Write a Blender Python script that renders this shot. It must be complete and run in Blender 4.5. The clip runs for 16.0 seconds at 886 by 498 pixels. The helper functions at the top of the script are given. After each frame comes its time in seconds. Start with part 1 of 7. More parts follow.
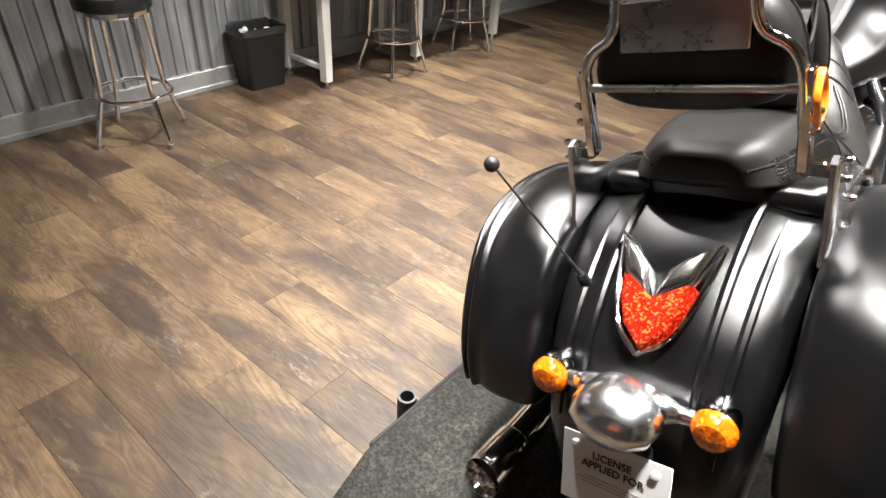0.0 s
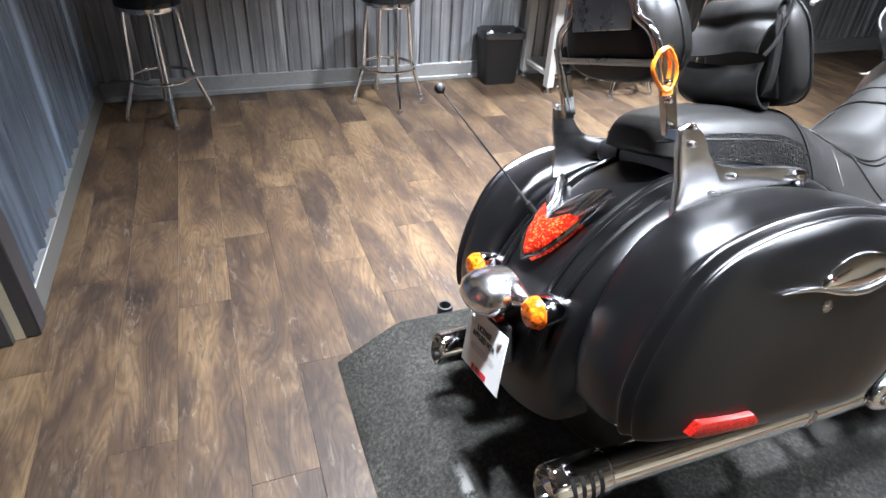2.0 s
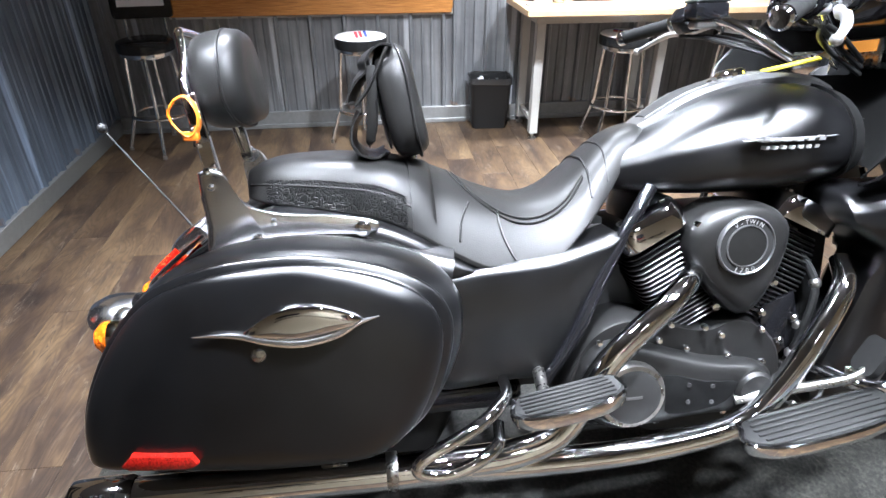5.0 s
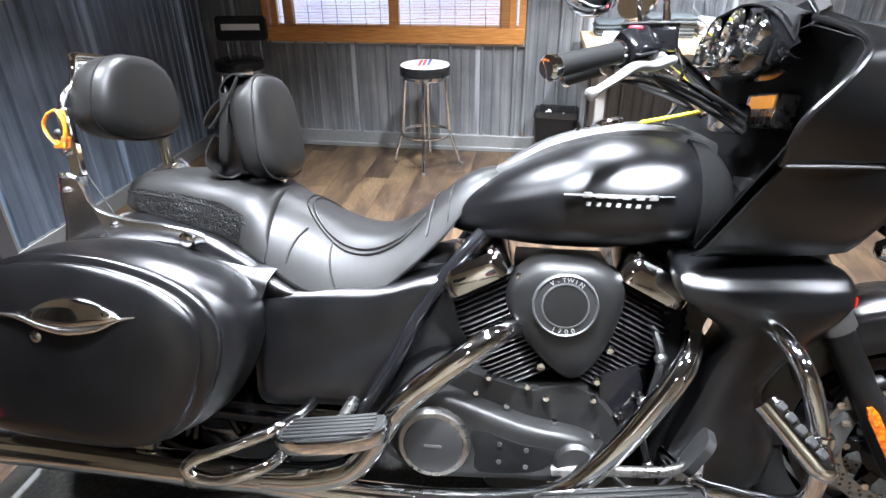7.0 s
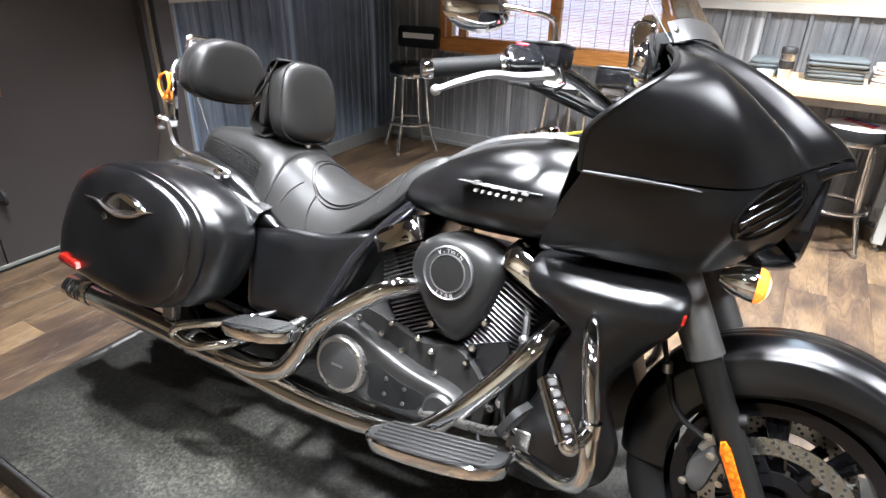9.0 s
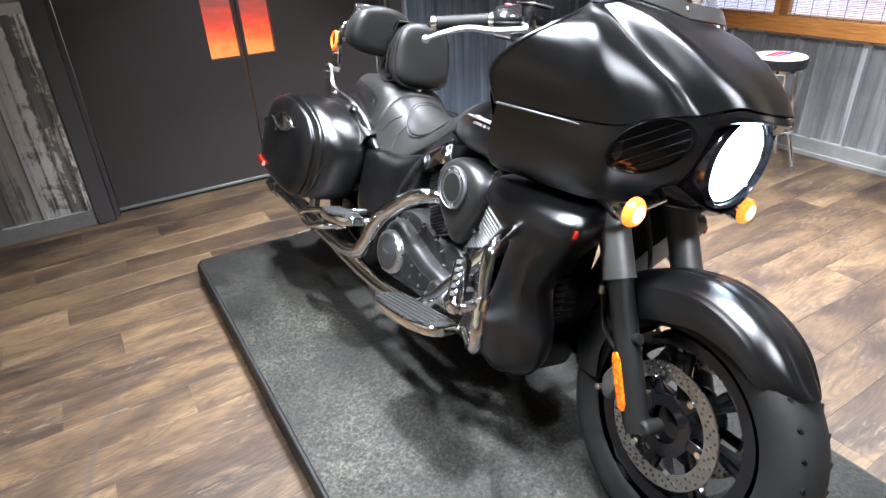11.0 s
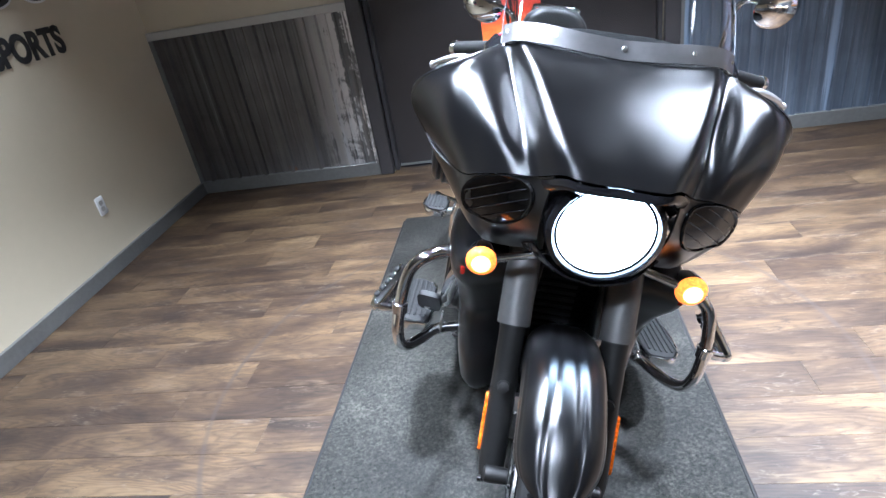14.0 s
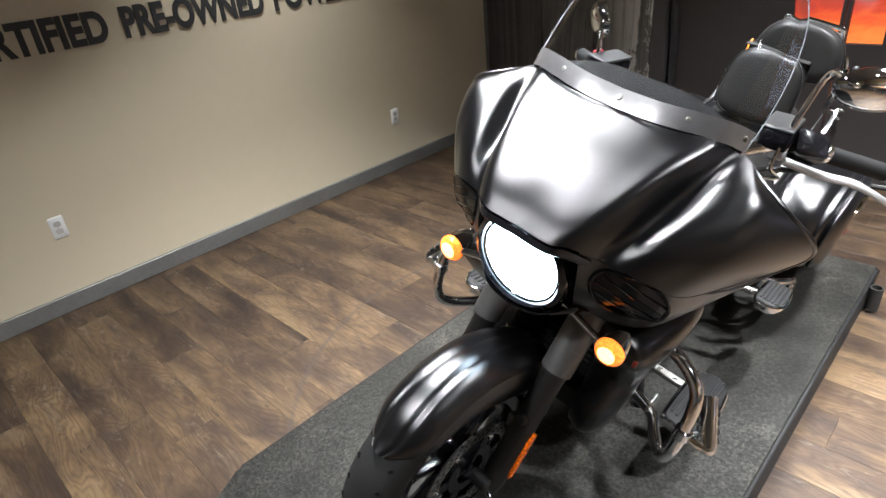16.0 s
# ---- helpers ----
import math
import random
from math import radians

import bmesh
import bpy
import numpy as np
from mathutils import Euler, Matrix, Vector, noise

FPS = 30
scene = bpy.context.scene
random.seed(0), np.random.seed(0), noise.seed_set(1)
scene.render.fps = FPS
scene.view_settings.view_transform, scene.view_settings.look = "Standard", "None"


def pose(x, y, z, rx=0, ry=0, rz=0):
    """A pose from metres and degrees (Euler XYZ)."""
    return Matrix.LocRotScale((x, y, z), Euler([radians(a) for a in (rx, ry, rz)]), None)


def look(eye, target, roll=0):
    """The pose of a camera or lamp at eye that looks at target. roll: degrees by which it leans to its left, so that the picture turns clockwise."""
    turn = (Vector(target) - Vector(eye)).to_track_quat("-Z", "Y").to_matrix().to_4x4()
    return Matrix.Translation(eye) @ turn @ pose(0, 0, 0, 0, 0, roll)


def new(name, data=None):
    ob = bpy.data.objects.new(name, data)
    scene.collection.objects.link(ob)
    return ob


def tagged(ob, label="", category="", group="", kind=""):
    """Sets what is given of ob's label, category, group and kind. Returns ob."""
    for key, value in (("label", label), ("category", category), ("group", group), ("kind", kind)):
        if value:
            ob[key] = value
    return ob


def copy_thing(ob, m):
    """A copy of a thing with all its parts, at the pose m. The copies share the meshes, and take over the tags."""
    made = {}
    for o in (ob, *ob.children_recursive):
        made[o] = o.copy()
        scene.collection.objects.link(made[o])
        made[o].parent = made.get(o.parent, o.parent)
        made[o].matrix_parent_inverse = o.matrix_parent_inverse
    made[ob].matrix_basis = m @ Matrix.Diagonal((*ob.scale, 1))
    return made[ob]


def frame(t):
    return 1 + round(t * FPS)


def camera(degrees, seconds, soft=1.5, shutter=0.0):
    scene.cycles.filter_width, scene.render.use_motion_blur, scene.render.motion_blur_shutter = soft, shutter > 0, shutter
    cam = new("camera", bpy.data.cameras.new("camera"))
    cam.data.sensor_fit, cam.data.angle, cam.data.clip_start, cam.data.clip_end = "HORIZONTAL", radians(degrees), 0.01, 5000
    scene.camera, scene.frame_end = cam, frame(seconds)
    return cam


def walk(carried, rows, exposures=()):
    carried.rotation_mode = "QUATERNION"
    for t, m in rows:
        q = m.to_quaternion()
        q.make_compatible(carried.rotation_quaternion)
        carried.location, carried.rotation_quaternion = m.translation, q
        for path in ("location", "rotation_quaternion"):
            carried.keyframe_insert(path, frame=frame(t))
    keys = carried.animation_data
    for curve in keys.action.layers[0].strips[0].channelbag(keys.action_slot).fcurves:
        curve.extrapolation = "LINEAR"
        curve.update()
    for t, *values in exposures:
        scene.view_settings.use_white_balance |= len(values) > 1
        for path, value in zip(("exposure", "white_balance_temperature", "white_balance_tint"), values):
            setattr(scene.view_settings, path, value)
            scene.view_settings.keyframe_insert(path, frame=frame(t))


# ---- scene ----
cam = camera(73.7, 16.0)
PATH = [
    (0, (0.514, 0.363, 1.355), (-0.485, 1.663, 0.21), 4.3),
    (0.5, (0.693, 0.382, 1.372), (-0.523, 1.478, 0.224), 2.3),
    (1, (0.943, 0.387, 1.387), (-0.444, 1.263, 0.244), 2.0),
    (1.5, (1.152, 0.428, 1.393), (-0.312, 1.167, 0.247), 1.8),
    (2, (1.238, 0.573, 1.392), (-0.299, 1.194, 0.273), 3.4),
    (2.5, (1.294, 0.732, 1.404), (-0.307, 1.165, 0.287), 2.2),
    (3, (1.397, 0.886, 1.401), (-0.26, 1.139, 0.309), -0.2),
    (3.5, (1.534, 1.057, 1.411), (-0.13, 1.23, 0.316), 1.0),
    (4, (1.575, 1.229, 1.413), (-0.101, 1.438, 0.342), 0.4),
    (4.5, (1.534, 1.438, 1.434), (-0.16, 1.647, 0.391), 2.2),
    (5, (1.522, 1.635, 1.439), (-0.186, 1.847, 0.421), 0.1),
    (5.2, (1.52, 1.712, 1.43), (-0.198, 1.911, 0.425), -0.0),
    (7.3, (1.532, 2.386, 1.465), (-0.198, 2.006, 0.535), -1.4),
    (7.5, (1.544, 2.445, 1.469), (-0.174, 1.985, 0.554), -2.0),
    (8, (1.639, 2.657, 1.489), (-0.037, 2.001, 0.618), -1.3),
    (8.5, (1.658, 2.831, 1.483), (0.048, 2.027, 0.609), -2.0),
    (9, (1.575, 2.983, 1.473), (0.032, 2.077, 0.581), 1.3),
    (9.5, (1.515, 3.155, 1.476), (0.109, 2.053, 0.576), -0.2),
    (10, (1.551, 3.413, 1.48), (0.304, 2.155, 0.551), 0.6),
    (10.2, (1.552, 3.495, 1.483), (0.363, 2.187, 0.547), -0.0),
    (12.3, (0.936, 3.997, 1.492), (0.59, 2.279, 0.527), -5.4),
    (12.5, (0.886, 4.003, 1.491), (0.608, 2.274, 0.526), -5.6),
    (13, (0.714, 4.003, 1.499), (0.559, 2.252, 0.544), -6.5),
    (13.5, (0.548, 4.022, 1.526), (0.534, 2.267, 0.568), -8.7),
    (14, (0.35, 4.085, 1.566), (0.681, 2.349, 0.63), -10.1),
    (14.5, (0.163, 4.084, 1.602), (0.672, 2.436, 0.59), -9.4),
    (15, (0.0, 4.0, 1.606), (0.688, 2.391, 0.638), -6.6),
    (15.5, (-0.181, 3.924, 1.623), (0.881, 2.509, 0.69), -7.9),
    (16, (-0.427, 3.89, 1.626), (0.854, 2.68, 0.681), -6.2),
]
walk(cam, [(t, look(eye, target, roll)) for t, eye, target, roll in PATH],
     [(0.0, 0.02, 6500, 10), (1.0, 0.3, 6200, 10), (2.5, 0.35, 5500, 10), (5.0, 0.3, 5550, 10), (7.5, 0.32, 5700, 10), (9.0, 0.42, 5900, 10), (10.0, 0.38, 5900, 10), (12.5, 0.42, 5200, 10), (14.0, 0.36, 5100, 10), (15.0, 0.12, 5400, 10), (16.0, -0.1, 6000, 10)])

from mathutils.bvhtree import BVHTree

# ---- world, light, exposure ----
world = bpy.data.worlds.new("world")
world.use_nodes = True
scene.world = world
wn = world.node_tree
sky = wn.nodes.new("ShaderNodeTexSky")
sky.sky_type, sky.sun_disc, sky.sun_elevation, sky.sun_rotation = "NISHITA", False, radians(35), radians(250)
wn.links.new(sky.outputs[0], wn.nodes["Background"].inputs[0])
wn.nodes["Background"].inputs[1].default_value = 0.1
LAMP_POWER = 60.0
HEAD_POWER = 12.0

# room, metres
XW, XE, YS, YN, ZC = -2.80, 3.02, -0.15, 6.60, 2.75
DOOR_W, DOOR_E, DOOR_TOP = -0.56, 1.42, 2.12
WIN_Y0, WIN_Y1, WIN_Z0, WIN_Z1 = 0.40, 2.19, 0.80, 1.95
RAIL_Z = 1.20


# ---- helpers ----
def finish(bm, sharp=38.0):
    bmesh.ops.recalc_face_normals(bm, faces=bm.faces)
    lim = radians(sharp)
    for f in bm.faces:
        f.smooth = True
    for e in bm.edges:
        if len(e.link_faces) == 2 and e.calc_face_angle(0) > lim:
            e.smooth = False


def part(name, bm, material, parent=None, label="", sharp=38.0):
    finish(bm, sharp)
    me = bpy.data.meshes.new(name)
    bm.to_mesh(me)
    bm.free()
    if material:
        me.materials.append(material)
    ob = new(name, me)
    if parent:
        ob.parent = parent
    if label:
        tagged(ob, label)
    return ob


def thing(name, label, category, at=None, group="", kind=""):
    ob = new(name)
    ob.empty_display_size = 0.1
    if at is not None:
        ob.matrix_basis = at
    return tagged(ob, label, category, group, kind)


def box(x0, x1, y0, y1, z0, z1, bevel=0.0, seg=1, bm=None):
    bm = bm or bmesh.new()
    m = Matrix.LocRotScale(((x0 + x1) / 2, (y0 + y1) / 2, (z0 + z1) / 2), None, (abs(x1 - x0), abs(y1 - y0), abs(z1 - z0)))
    r = bmesh.ops.create_cube(bm, size=1, matrix=m)
    if bevel:
        edges = list({e for v in r["verts"] for e in v.link_edges})
        bmesh.ops.bevel(bm, geom=edges, offset=bevel, segments=seg, affect="EDGES", profile=0.5)
    return bm


def rings(sections, bm=None, cap=True, loop=False, closed=True):
    """Skin a row of rings with equal point counts."""
    bm = bm or bmesh.new()
    rows = [[bm.verts.new(p) for p in s] for s in sections]
    n = len(rows[0])
    pairs = list(zip(rows, rows[1:])) + ([(rows[-1], rows[0])] if loop else [])
    for a, b in pairs:
        for i in range(n if closed else n - 1):
            j = (i + 1) % n
            try:
                bm.faces.new((a[i], a[j], b[j], b[i]))
            except ValueError:
                pass
    if cap and not loop and closed:
        bm.faces.new(rows[0])
        bm.faces.new(rows[-1])
    return bm


def spline(pts, k=6):
    """Catmull-Rom points through pts."""
    P = [Vector(p) for p in pts]
    P = [2 * P[0] - P[1]] + P + [2 * P[-1] - P[-2]]
    out = []
    for i in range(1, len(P) - 2):
        a, b, c, d = P[i - 1:i + 3]
        for s in range(k):
            t = s / k
            out.append(0.5 * (2 * b + (c - a) * t + (2 * a - 5 * b + 4 * c - d) * t * t + (3 * b - a - 3 * c + d) * t ** 3))
    out.append(P[-2])
    return out


def tube(pts, r, n=12, k=6, bm=None, cap=True, flat=1.0, smooth=True, loop=False):
    """A pipe along pts; r is a number or one radius for each given point."""
    src = [Vector(p) for p in pts]
    if loop:
        src = src + [src[0]]
    path = spline(src, k) if smooth and len(src) > 2 else src
    rr = r if isinstance(r, (list, tuple)) else [r] * len(src)
    out, up = [], None
    for i, p in enumerate(path):
        d = (path[min(i + 1, len(path) - 1)] - path[max(i - 1, 0)]).normalized()
        if up is None:
            up = Vector((0, 0, 1)) if abs(d.z) < 0.9 else Vector((1, 0, 0))
        side = d.cross(up).normalized()
        up = side.cross(d).normalized()
        f = i / (len(path) - 1) * (len(rr) - 1)
        a = int(min(f, len(rr) - 2)) if len(rr) > 1 else 0
        rad = rr[a] + (rr[min(a + 1, len(rr) - 1)] - rr[a]) * (f - a)
        out.append([p + side * (rad * math.cos(2 * math.pi * j / n)) + up * (rad * flat * math.sin(2 * math.pi * j / n)) for j in range(n)])
    return rings(out, bm, cap)


def lathe(profile, at, axis=(0, 0, 1), n=24, bm=None, cap=True):
    """Turn (radius, height) pairs round an axis through at."""
    q = Vector((0, 0, 1)).rotation_difference(Vector(axis))
    at = Vector(at)
    secs = [[at + q @ Vector((max(r, 0.0004) * math.cos(2 * math.pi * j / n), max(r, 0.0004) * math.sin(2 * math.pi * j / n), h)) for j in range(n)] for r, h in profile]
    return rings(secs, bm, cap)


def ball(at, r, bm=None, n=12):
    return lathe([(r * math.sin(math.pi * i / 8), -r * math.cos(math.pi * i / 8)) for i in range(9)], at, (0, 0, 1), n, bm)


def plate(outline, x0, x1, bevel=0.004, bm=None, seg=2):
    """A side profile of (y, z) points as a slab from x0 to x1, with rounded edges."""
    b2 = bmesh.new()
    vs = [b2.verts.new((x0, y, z)) for y, z in outline]
    f = b2.faces.new(vs)
    r = bmesh.ops.extrude_face_region(b2, geom=[f])
    bmesh.ops.translate(b2, verts=[v for v in r["geom"] if isinstance(v, bmesh.types.BMVert)], vec=(x1 - x0, 0, 0))
    if bevel:
        edges = [e for e in b2.edges if len(e.link_faces) == 2 and e.calc_face_angle(0) > 1.0 and abs(e.verts[0].co.x - e.verts[1].co.x) < 1e-5]
        bmesh.ops.bevel(b2, geom=edges, offset=bevel, segments=seg, affect="EDGES", profile=0.5)
    if bm is None:
        return b2
    tmp = bpy.data.meshes.new("tmp")
    b2.to_mesh(tmp)
    b2.free()
    bm.from_mesh(tmp)
    bpy.data.meshes.remove(tmp)
    return bm


def smooth2d(pts, k=5, closed=True):
    P = [Vector(p) for p in pts]
    if closed:
        P = [P[-1]] + P + [P[0], P[1]]
    else:
        P = [2 * P[0] - P[1]] + P + [2 * P[-1] - P[-2]]
    out = []
    for i in range(1, len(P) - 2):
        a, b, c, d = P[i - 1:i + 3]
        for s in range(k):
            t = s / k
            out.append(0.5 * (2 * b + (c - a) * t + (2 * a - 5 * b + 4 * c - d) * t * t + (3 * b - a - 3 * c + d) * t ** 3))
    if not closed:
        out.append(P[-2])
    return [tuple(v) for v in out]


def surface(grid, ku=5, kv=5, mirror=True, thick=0.0):
    """A smooth sheet through a grid of control points (right half), mirrored over x = 0."""
    rows = [spline(r, ku) for r in grid]
    cols = list(zip(*rows))
    full = [spline(c, kv) for c in cols]
    bm = bmesh.new()
    for sgn in ((1, -1) if mirror else (1,)):
        V = [[bm.verts.new((sgn * p.x, p.y, p.z)) for p in c] for c in full]
        for a, b in zip(V, V[1:]):
            for i in range(len(a) - 1):
                bm.faces.new((a[i], a[i + 1], b[i + 1], b[i]))
    bmesh.ops.remove_doubles(bm, verts=bm.verts, dist=0.0006)
    if thick:
        bmesh.ops.recalc_face_normals(bm, faces=bm.faces)
        bmesh.ops.solidify(bm, geom=bm.faces[:], thickness=thick)
    return bm


def flip(bm):
    """Mirror a bmesh over x = 0."""
    bmesh.ops.scale(bm, vec=(-1, 1, 1), verts=bm.verts)
    bmesh.ops.reverse_faces(bm, faces=bm.faces)
    return bm


def moved(bm, m):
    bmesh.ops.transform(bm, matrix=m, verts=bm.verts)
    return bm


# ---- materials ----
def material(name, color, rough=0.5, metal=0.0, coat=0.0, spec=0.5):
    m = bpy.data.materials.new(name)
    m.use_nodes = True
    b = m.node_tree.nodes["Principled BSDF"]
    b.inputs["Base Color"].default_value = (*color, 1)
    b.inputs["Roughness"].default_value = rough
    b.inputs["Metallic"].default_value = metal
    b.inputs["Coat Weight"].default_value = coat
    b.inputs["Coat Roughness"].default_value = 0.12
    b.inputs["Specular IOR Level"].default_value = spec
    return m


def node(m, kind, **sets):
    n = m.node_tree.nodes.new(kind)
    for k, v in sets.items():
        n.inputs[k.replace("_", " ")].default_value = v
    return n


def wire(m, a, b):
    m.node_tree.links.new(a, b)


def coords(m, scale=(1, 1, 1), where="Object", turn=(0, 0, 0)):
    tc = node(m, "ShaderNodeTexCoord")
    mp = node(m, "ShaderNodeMapping")
    mp.inputs["Scale"].default_value = scale
    mp.inputs["Rotation"].default_value = turn
    wire(m, tc.outputs[where], mp.inputs[0])
    return mp.outputs[0]


def ramp(m, fac, stops):
    r = node(m, "ShaderNodeValToRGB")
    e = r.color_ramp.elements
    while len(e) < len(stops):
        e.new(0.5)
    for el, (p, c) in zip(e, stops):
        el.position, el.color = p, (*c, 1)
    wire(m, fac, r.inputs[0])
    return r.outputs[0]


def mix(m, fac, a, b, mode="MIX"):
    n = node(m, "ShaderNodeMix")
    n.data_type, n.blend_type = "RGBA", mode
    for sock, val in ((n.inputs[0], fac), (n.inputs[6], a), (n.inputs[7], b)):
        if isinstance(val, (int, float)):
            sock.default_value = val
        elif isinstance(val, tuple):
            sock.default_value = (*val, 1)
        else:
            wire(m, val, sock)
    return n.outputs[2]


def grain(m, vec, scale=5.0, detail=5.0, rough=0.55, dist=0.0):
    n = node(m, "ShaderNodeTexNoise", Scale=scale, Detail=detail, Roughness=rough, Distortion=dist)
    wire(m, vec, n.inputs["Vector"])
    return n.outputs[0]


def relief(m, height, strength=0.2, distance=0.002):
    b = node(m, "ShaderNodeBump", Strength=strength, Distance=distance)
    wire(m, height, b.inputs["Height"])
    wire(m, b.outputs[0], m.node_tree.nodes["Principled BSDF"].inputs["Normal"])
    return b


def bsdf(m):
    return m.node_tree.nodes["Principled BSDF"]


def worn(name, color, rough, metal=0.0, scale=60.0, amount=0.12, bump=0.0, coat=0.0, var=0.12, spec=0.5):
    """A surface with slight variation in colour and gloss at two sizes."""
    m = material(name, color, rough, metal, coat, spec)
    v = coords(m)
    big, fine = grain(m, v, scale * 0.08, 4), grain(m, v, scale, 6)
    both = mix(m, 0.5, big, fine)
    lo = tuple(c * (1 - var) for c in color)
    hi = tuple(min(1, c * (1 + var)) for c in color)
    wire(m, ramp(m, both, [(0.3, lo), (0.7, hi)]), bsdf(m).inputs["Base Color"])
    wire(m, ramp(m, both, [(0.3, (max(0, rough - amount),) * 3), (0.7, (min(1, rough + amount),) * 3)]), bsdf(m).inputs["Roughness"])
    if bump:
        relief(m, fine, bump)
    return m


def satin(name, color, rough, ior=1.5):
    """Satin lacquer: a dark base under one soft, short-tailed sheen."""
    m = bpy.data.materials.new(name)
    m.use_nodes = True
    nt = m.node_tree
    nt.nodes.remove(nt.nodes["Principled BSDF"])
    base, sheen, fres, blend = (nt.nodes.new(k) for k in ("ShaderNodeBsdfDiffuse", "ShaderNodeBsdfGlossy", "ShaderNodeFresnel", "ShaderNodeMixShader"))
    sheen.distribution = "BECKMANN"
    fres.inputs["IOR"].default_value = ior
    v = coords(m)
    dust = grain(m, v, 9, 5)
    wire(m, ramp(m, dust, [(0.3, tuple(c * 0.8 for c in color)), (0.72, tuple(c * 1.5 for c in color))]), base.inputs["Color"])
    wire(m, ramp(m, mix(m, 0.5, dust, grain(m, v, 260, 3)), [(0.3, (rough - 0.012,) * 3), (0.7, (rough + 0.012,) * 3)]), sheen.inputs["Roughness"])
    sheen.inputs["Color"].default_value = (1, 1, 1, 1)
    wire(m, fres.outputs[0], blend.inputs[0])
    wire(m, base.outputs[0], blend.inputs[1])
    wire(m, sheen.outputs[0], blend.inputs[2])
    wire(m, blend.outputs[0], nt.nodes["Material Output"].inputs[0])
    return m


M_PAINT = satin("satin_black_paint", (0.0038, 0.0038, 0.0041), 0.355, 1.58)
M_GLOSSBLACK = worn("gloss_black", (0.006, 0.006, 0.007), 0.12, 0.0, 40, 0.04)
M_GREYPAINT = worn("satin_grey_metal", (0.028, 0.0275, 0.027), 0.4, 0.7, 80, 0.05, bump=0.03)
M_FORK = worn("satin_silver_fork", (0.13, 0.128, 0.125), 0.42, 0.6, 80, 0.05)
M_GRILLE = worn("black_grille_plastic", (0.003, 0.003, 0.003), 0.12, 0.0, 60, 0.04, spec=0.2)
M_CHROME = worn("chrome", (0.87, 0.875, 0.885), 0.04, 1.0, 50, 0.04, var=0.04)
M_WINGS = worn("bright_chrome_trim", (0.9, 0.9, 0.92), 0.19, 1.0, 50, 0.03, var=0.04)
M_STEEL = worn("brushed_steel", (0.46, 0.45, 0.43), 0.3, 1.0, 90, 0.1)
M_ALU = worn("cast_aluminium", (0.5, 0.5, 0.5), 0.38, 0.9, 90, 0.08)
M_PLASTIC = worn("black_plastic", (0.014, 0.014, 0.014), 0.5, 0.0, 120, 0.08, bump=0.08)
M_GRIP = worn("grip_rubber", (0.008, 0.008, 0.008), 0.62, 0.0, 60, 0.08, bump=0.1, spec=0.16)
M_RUBBER = worn("black_rubber", (0.008, 0.008, 0.008), 0.65, 0.0, 60, 0.1, bump=0.1, var=0.3, spec=0.28)
M_CABLE = worn("cable_sheath", (0.01, 0.01, 0.01), 0.45, 0.0, 60)
M_WHITE = worn("white_plate", (0.74, 0.74, 0.73), 0.4, 0.0, 30, 0.05, var=0.03)
M_INK = worn("black_ink", (0.02, 0.02, 0.02), 0.6)
M_REDINK = worn("red_ink", (0.5, 0.02, 0.04), 0.5)
M_SILVERINK = worn("silver_print", (0.5, 0.5, 0.5), 0.35, 0.6)
M_ORANGE = worn("orange_plastic", (0.8, 0.22, 0.01), 0.4)
M_SMOKE = worn("smoked_trim", (0.22, 0.215, 0.22), 0.3, 0.85, 60, 0.05)
M_DASH = worn("matt_black_dash", (0.004, 0.004, 0.004), 0.85, 0.0, 90, 0.05, bump=0.06, spec=0.1)
M_EDGE = worn("polished_acrylic_edge", (0.16, 0.17, 0.18), 0.25, 0.0, 60, 0.03)
M_SATIN = worn("satin_silver_grey", (0.16, 0.16, 0.162), 0.36, 0.75, 80, 0.05)
M_YELLOW = worn("yellow_plastic", (0.75, 0.6, 0.02), 0.45)


def leather(name, color, tool=0.0):
    m = material(name, color, 0.42, 0, 0, 0.2)
    v = coords(m)
    vo = node(m, "ShaderNodeTexVoronoi", Scale=420.0)
    wire(m, v, vo.inputs["Vector"])
    big = grain(m, v, 7, 4)
    h = mix(m, 0.35, vo.outputs[0], grain(m, v, 30, 5))
    if tool:
        tl = node(m, "ShaderNodeTexVoronoi", Scale=105.0)
        tl.feature = "DISTANCE_TO_EDGE"
        wire(m, mix(m, 0.18, v, grain(m, v, 9, 3)), tl.inputs["Vector"])
        h = mix(m, tool * 0.8, h, ramp(m, tl.outputs[0], [(0.02, (0, 0, 0)), (0.16, (1, 1, 1))]))
    wire(m, ramp(m, big, [(0.3, tuple(c * 0.8 for c in color)), (0.7, tuple(c * 1.25 for c in color))]), bsdf(m).inputs["Base Color"])
    wire(m, ramp(m, big, [(0.3, (0.33,) * 3), (0.7, (0.45,) * 3)]), bsdf(m).inputs["Roughness"])
    relief(m, h, 0.22 + tool * 0.4, 0.0012 + tool * 0.003)
    return m


M_LEATHER = leather("black_leather", (0.011, 0.0107, 0.0103))
M_TOOLED = leather("tooled_leather", (0.009, 0.0088, 0.0085), 0.9)


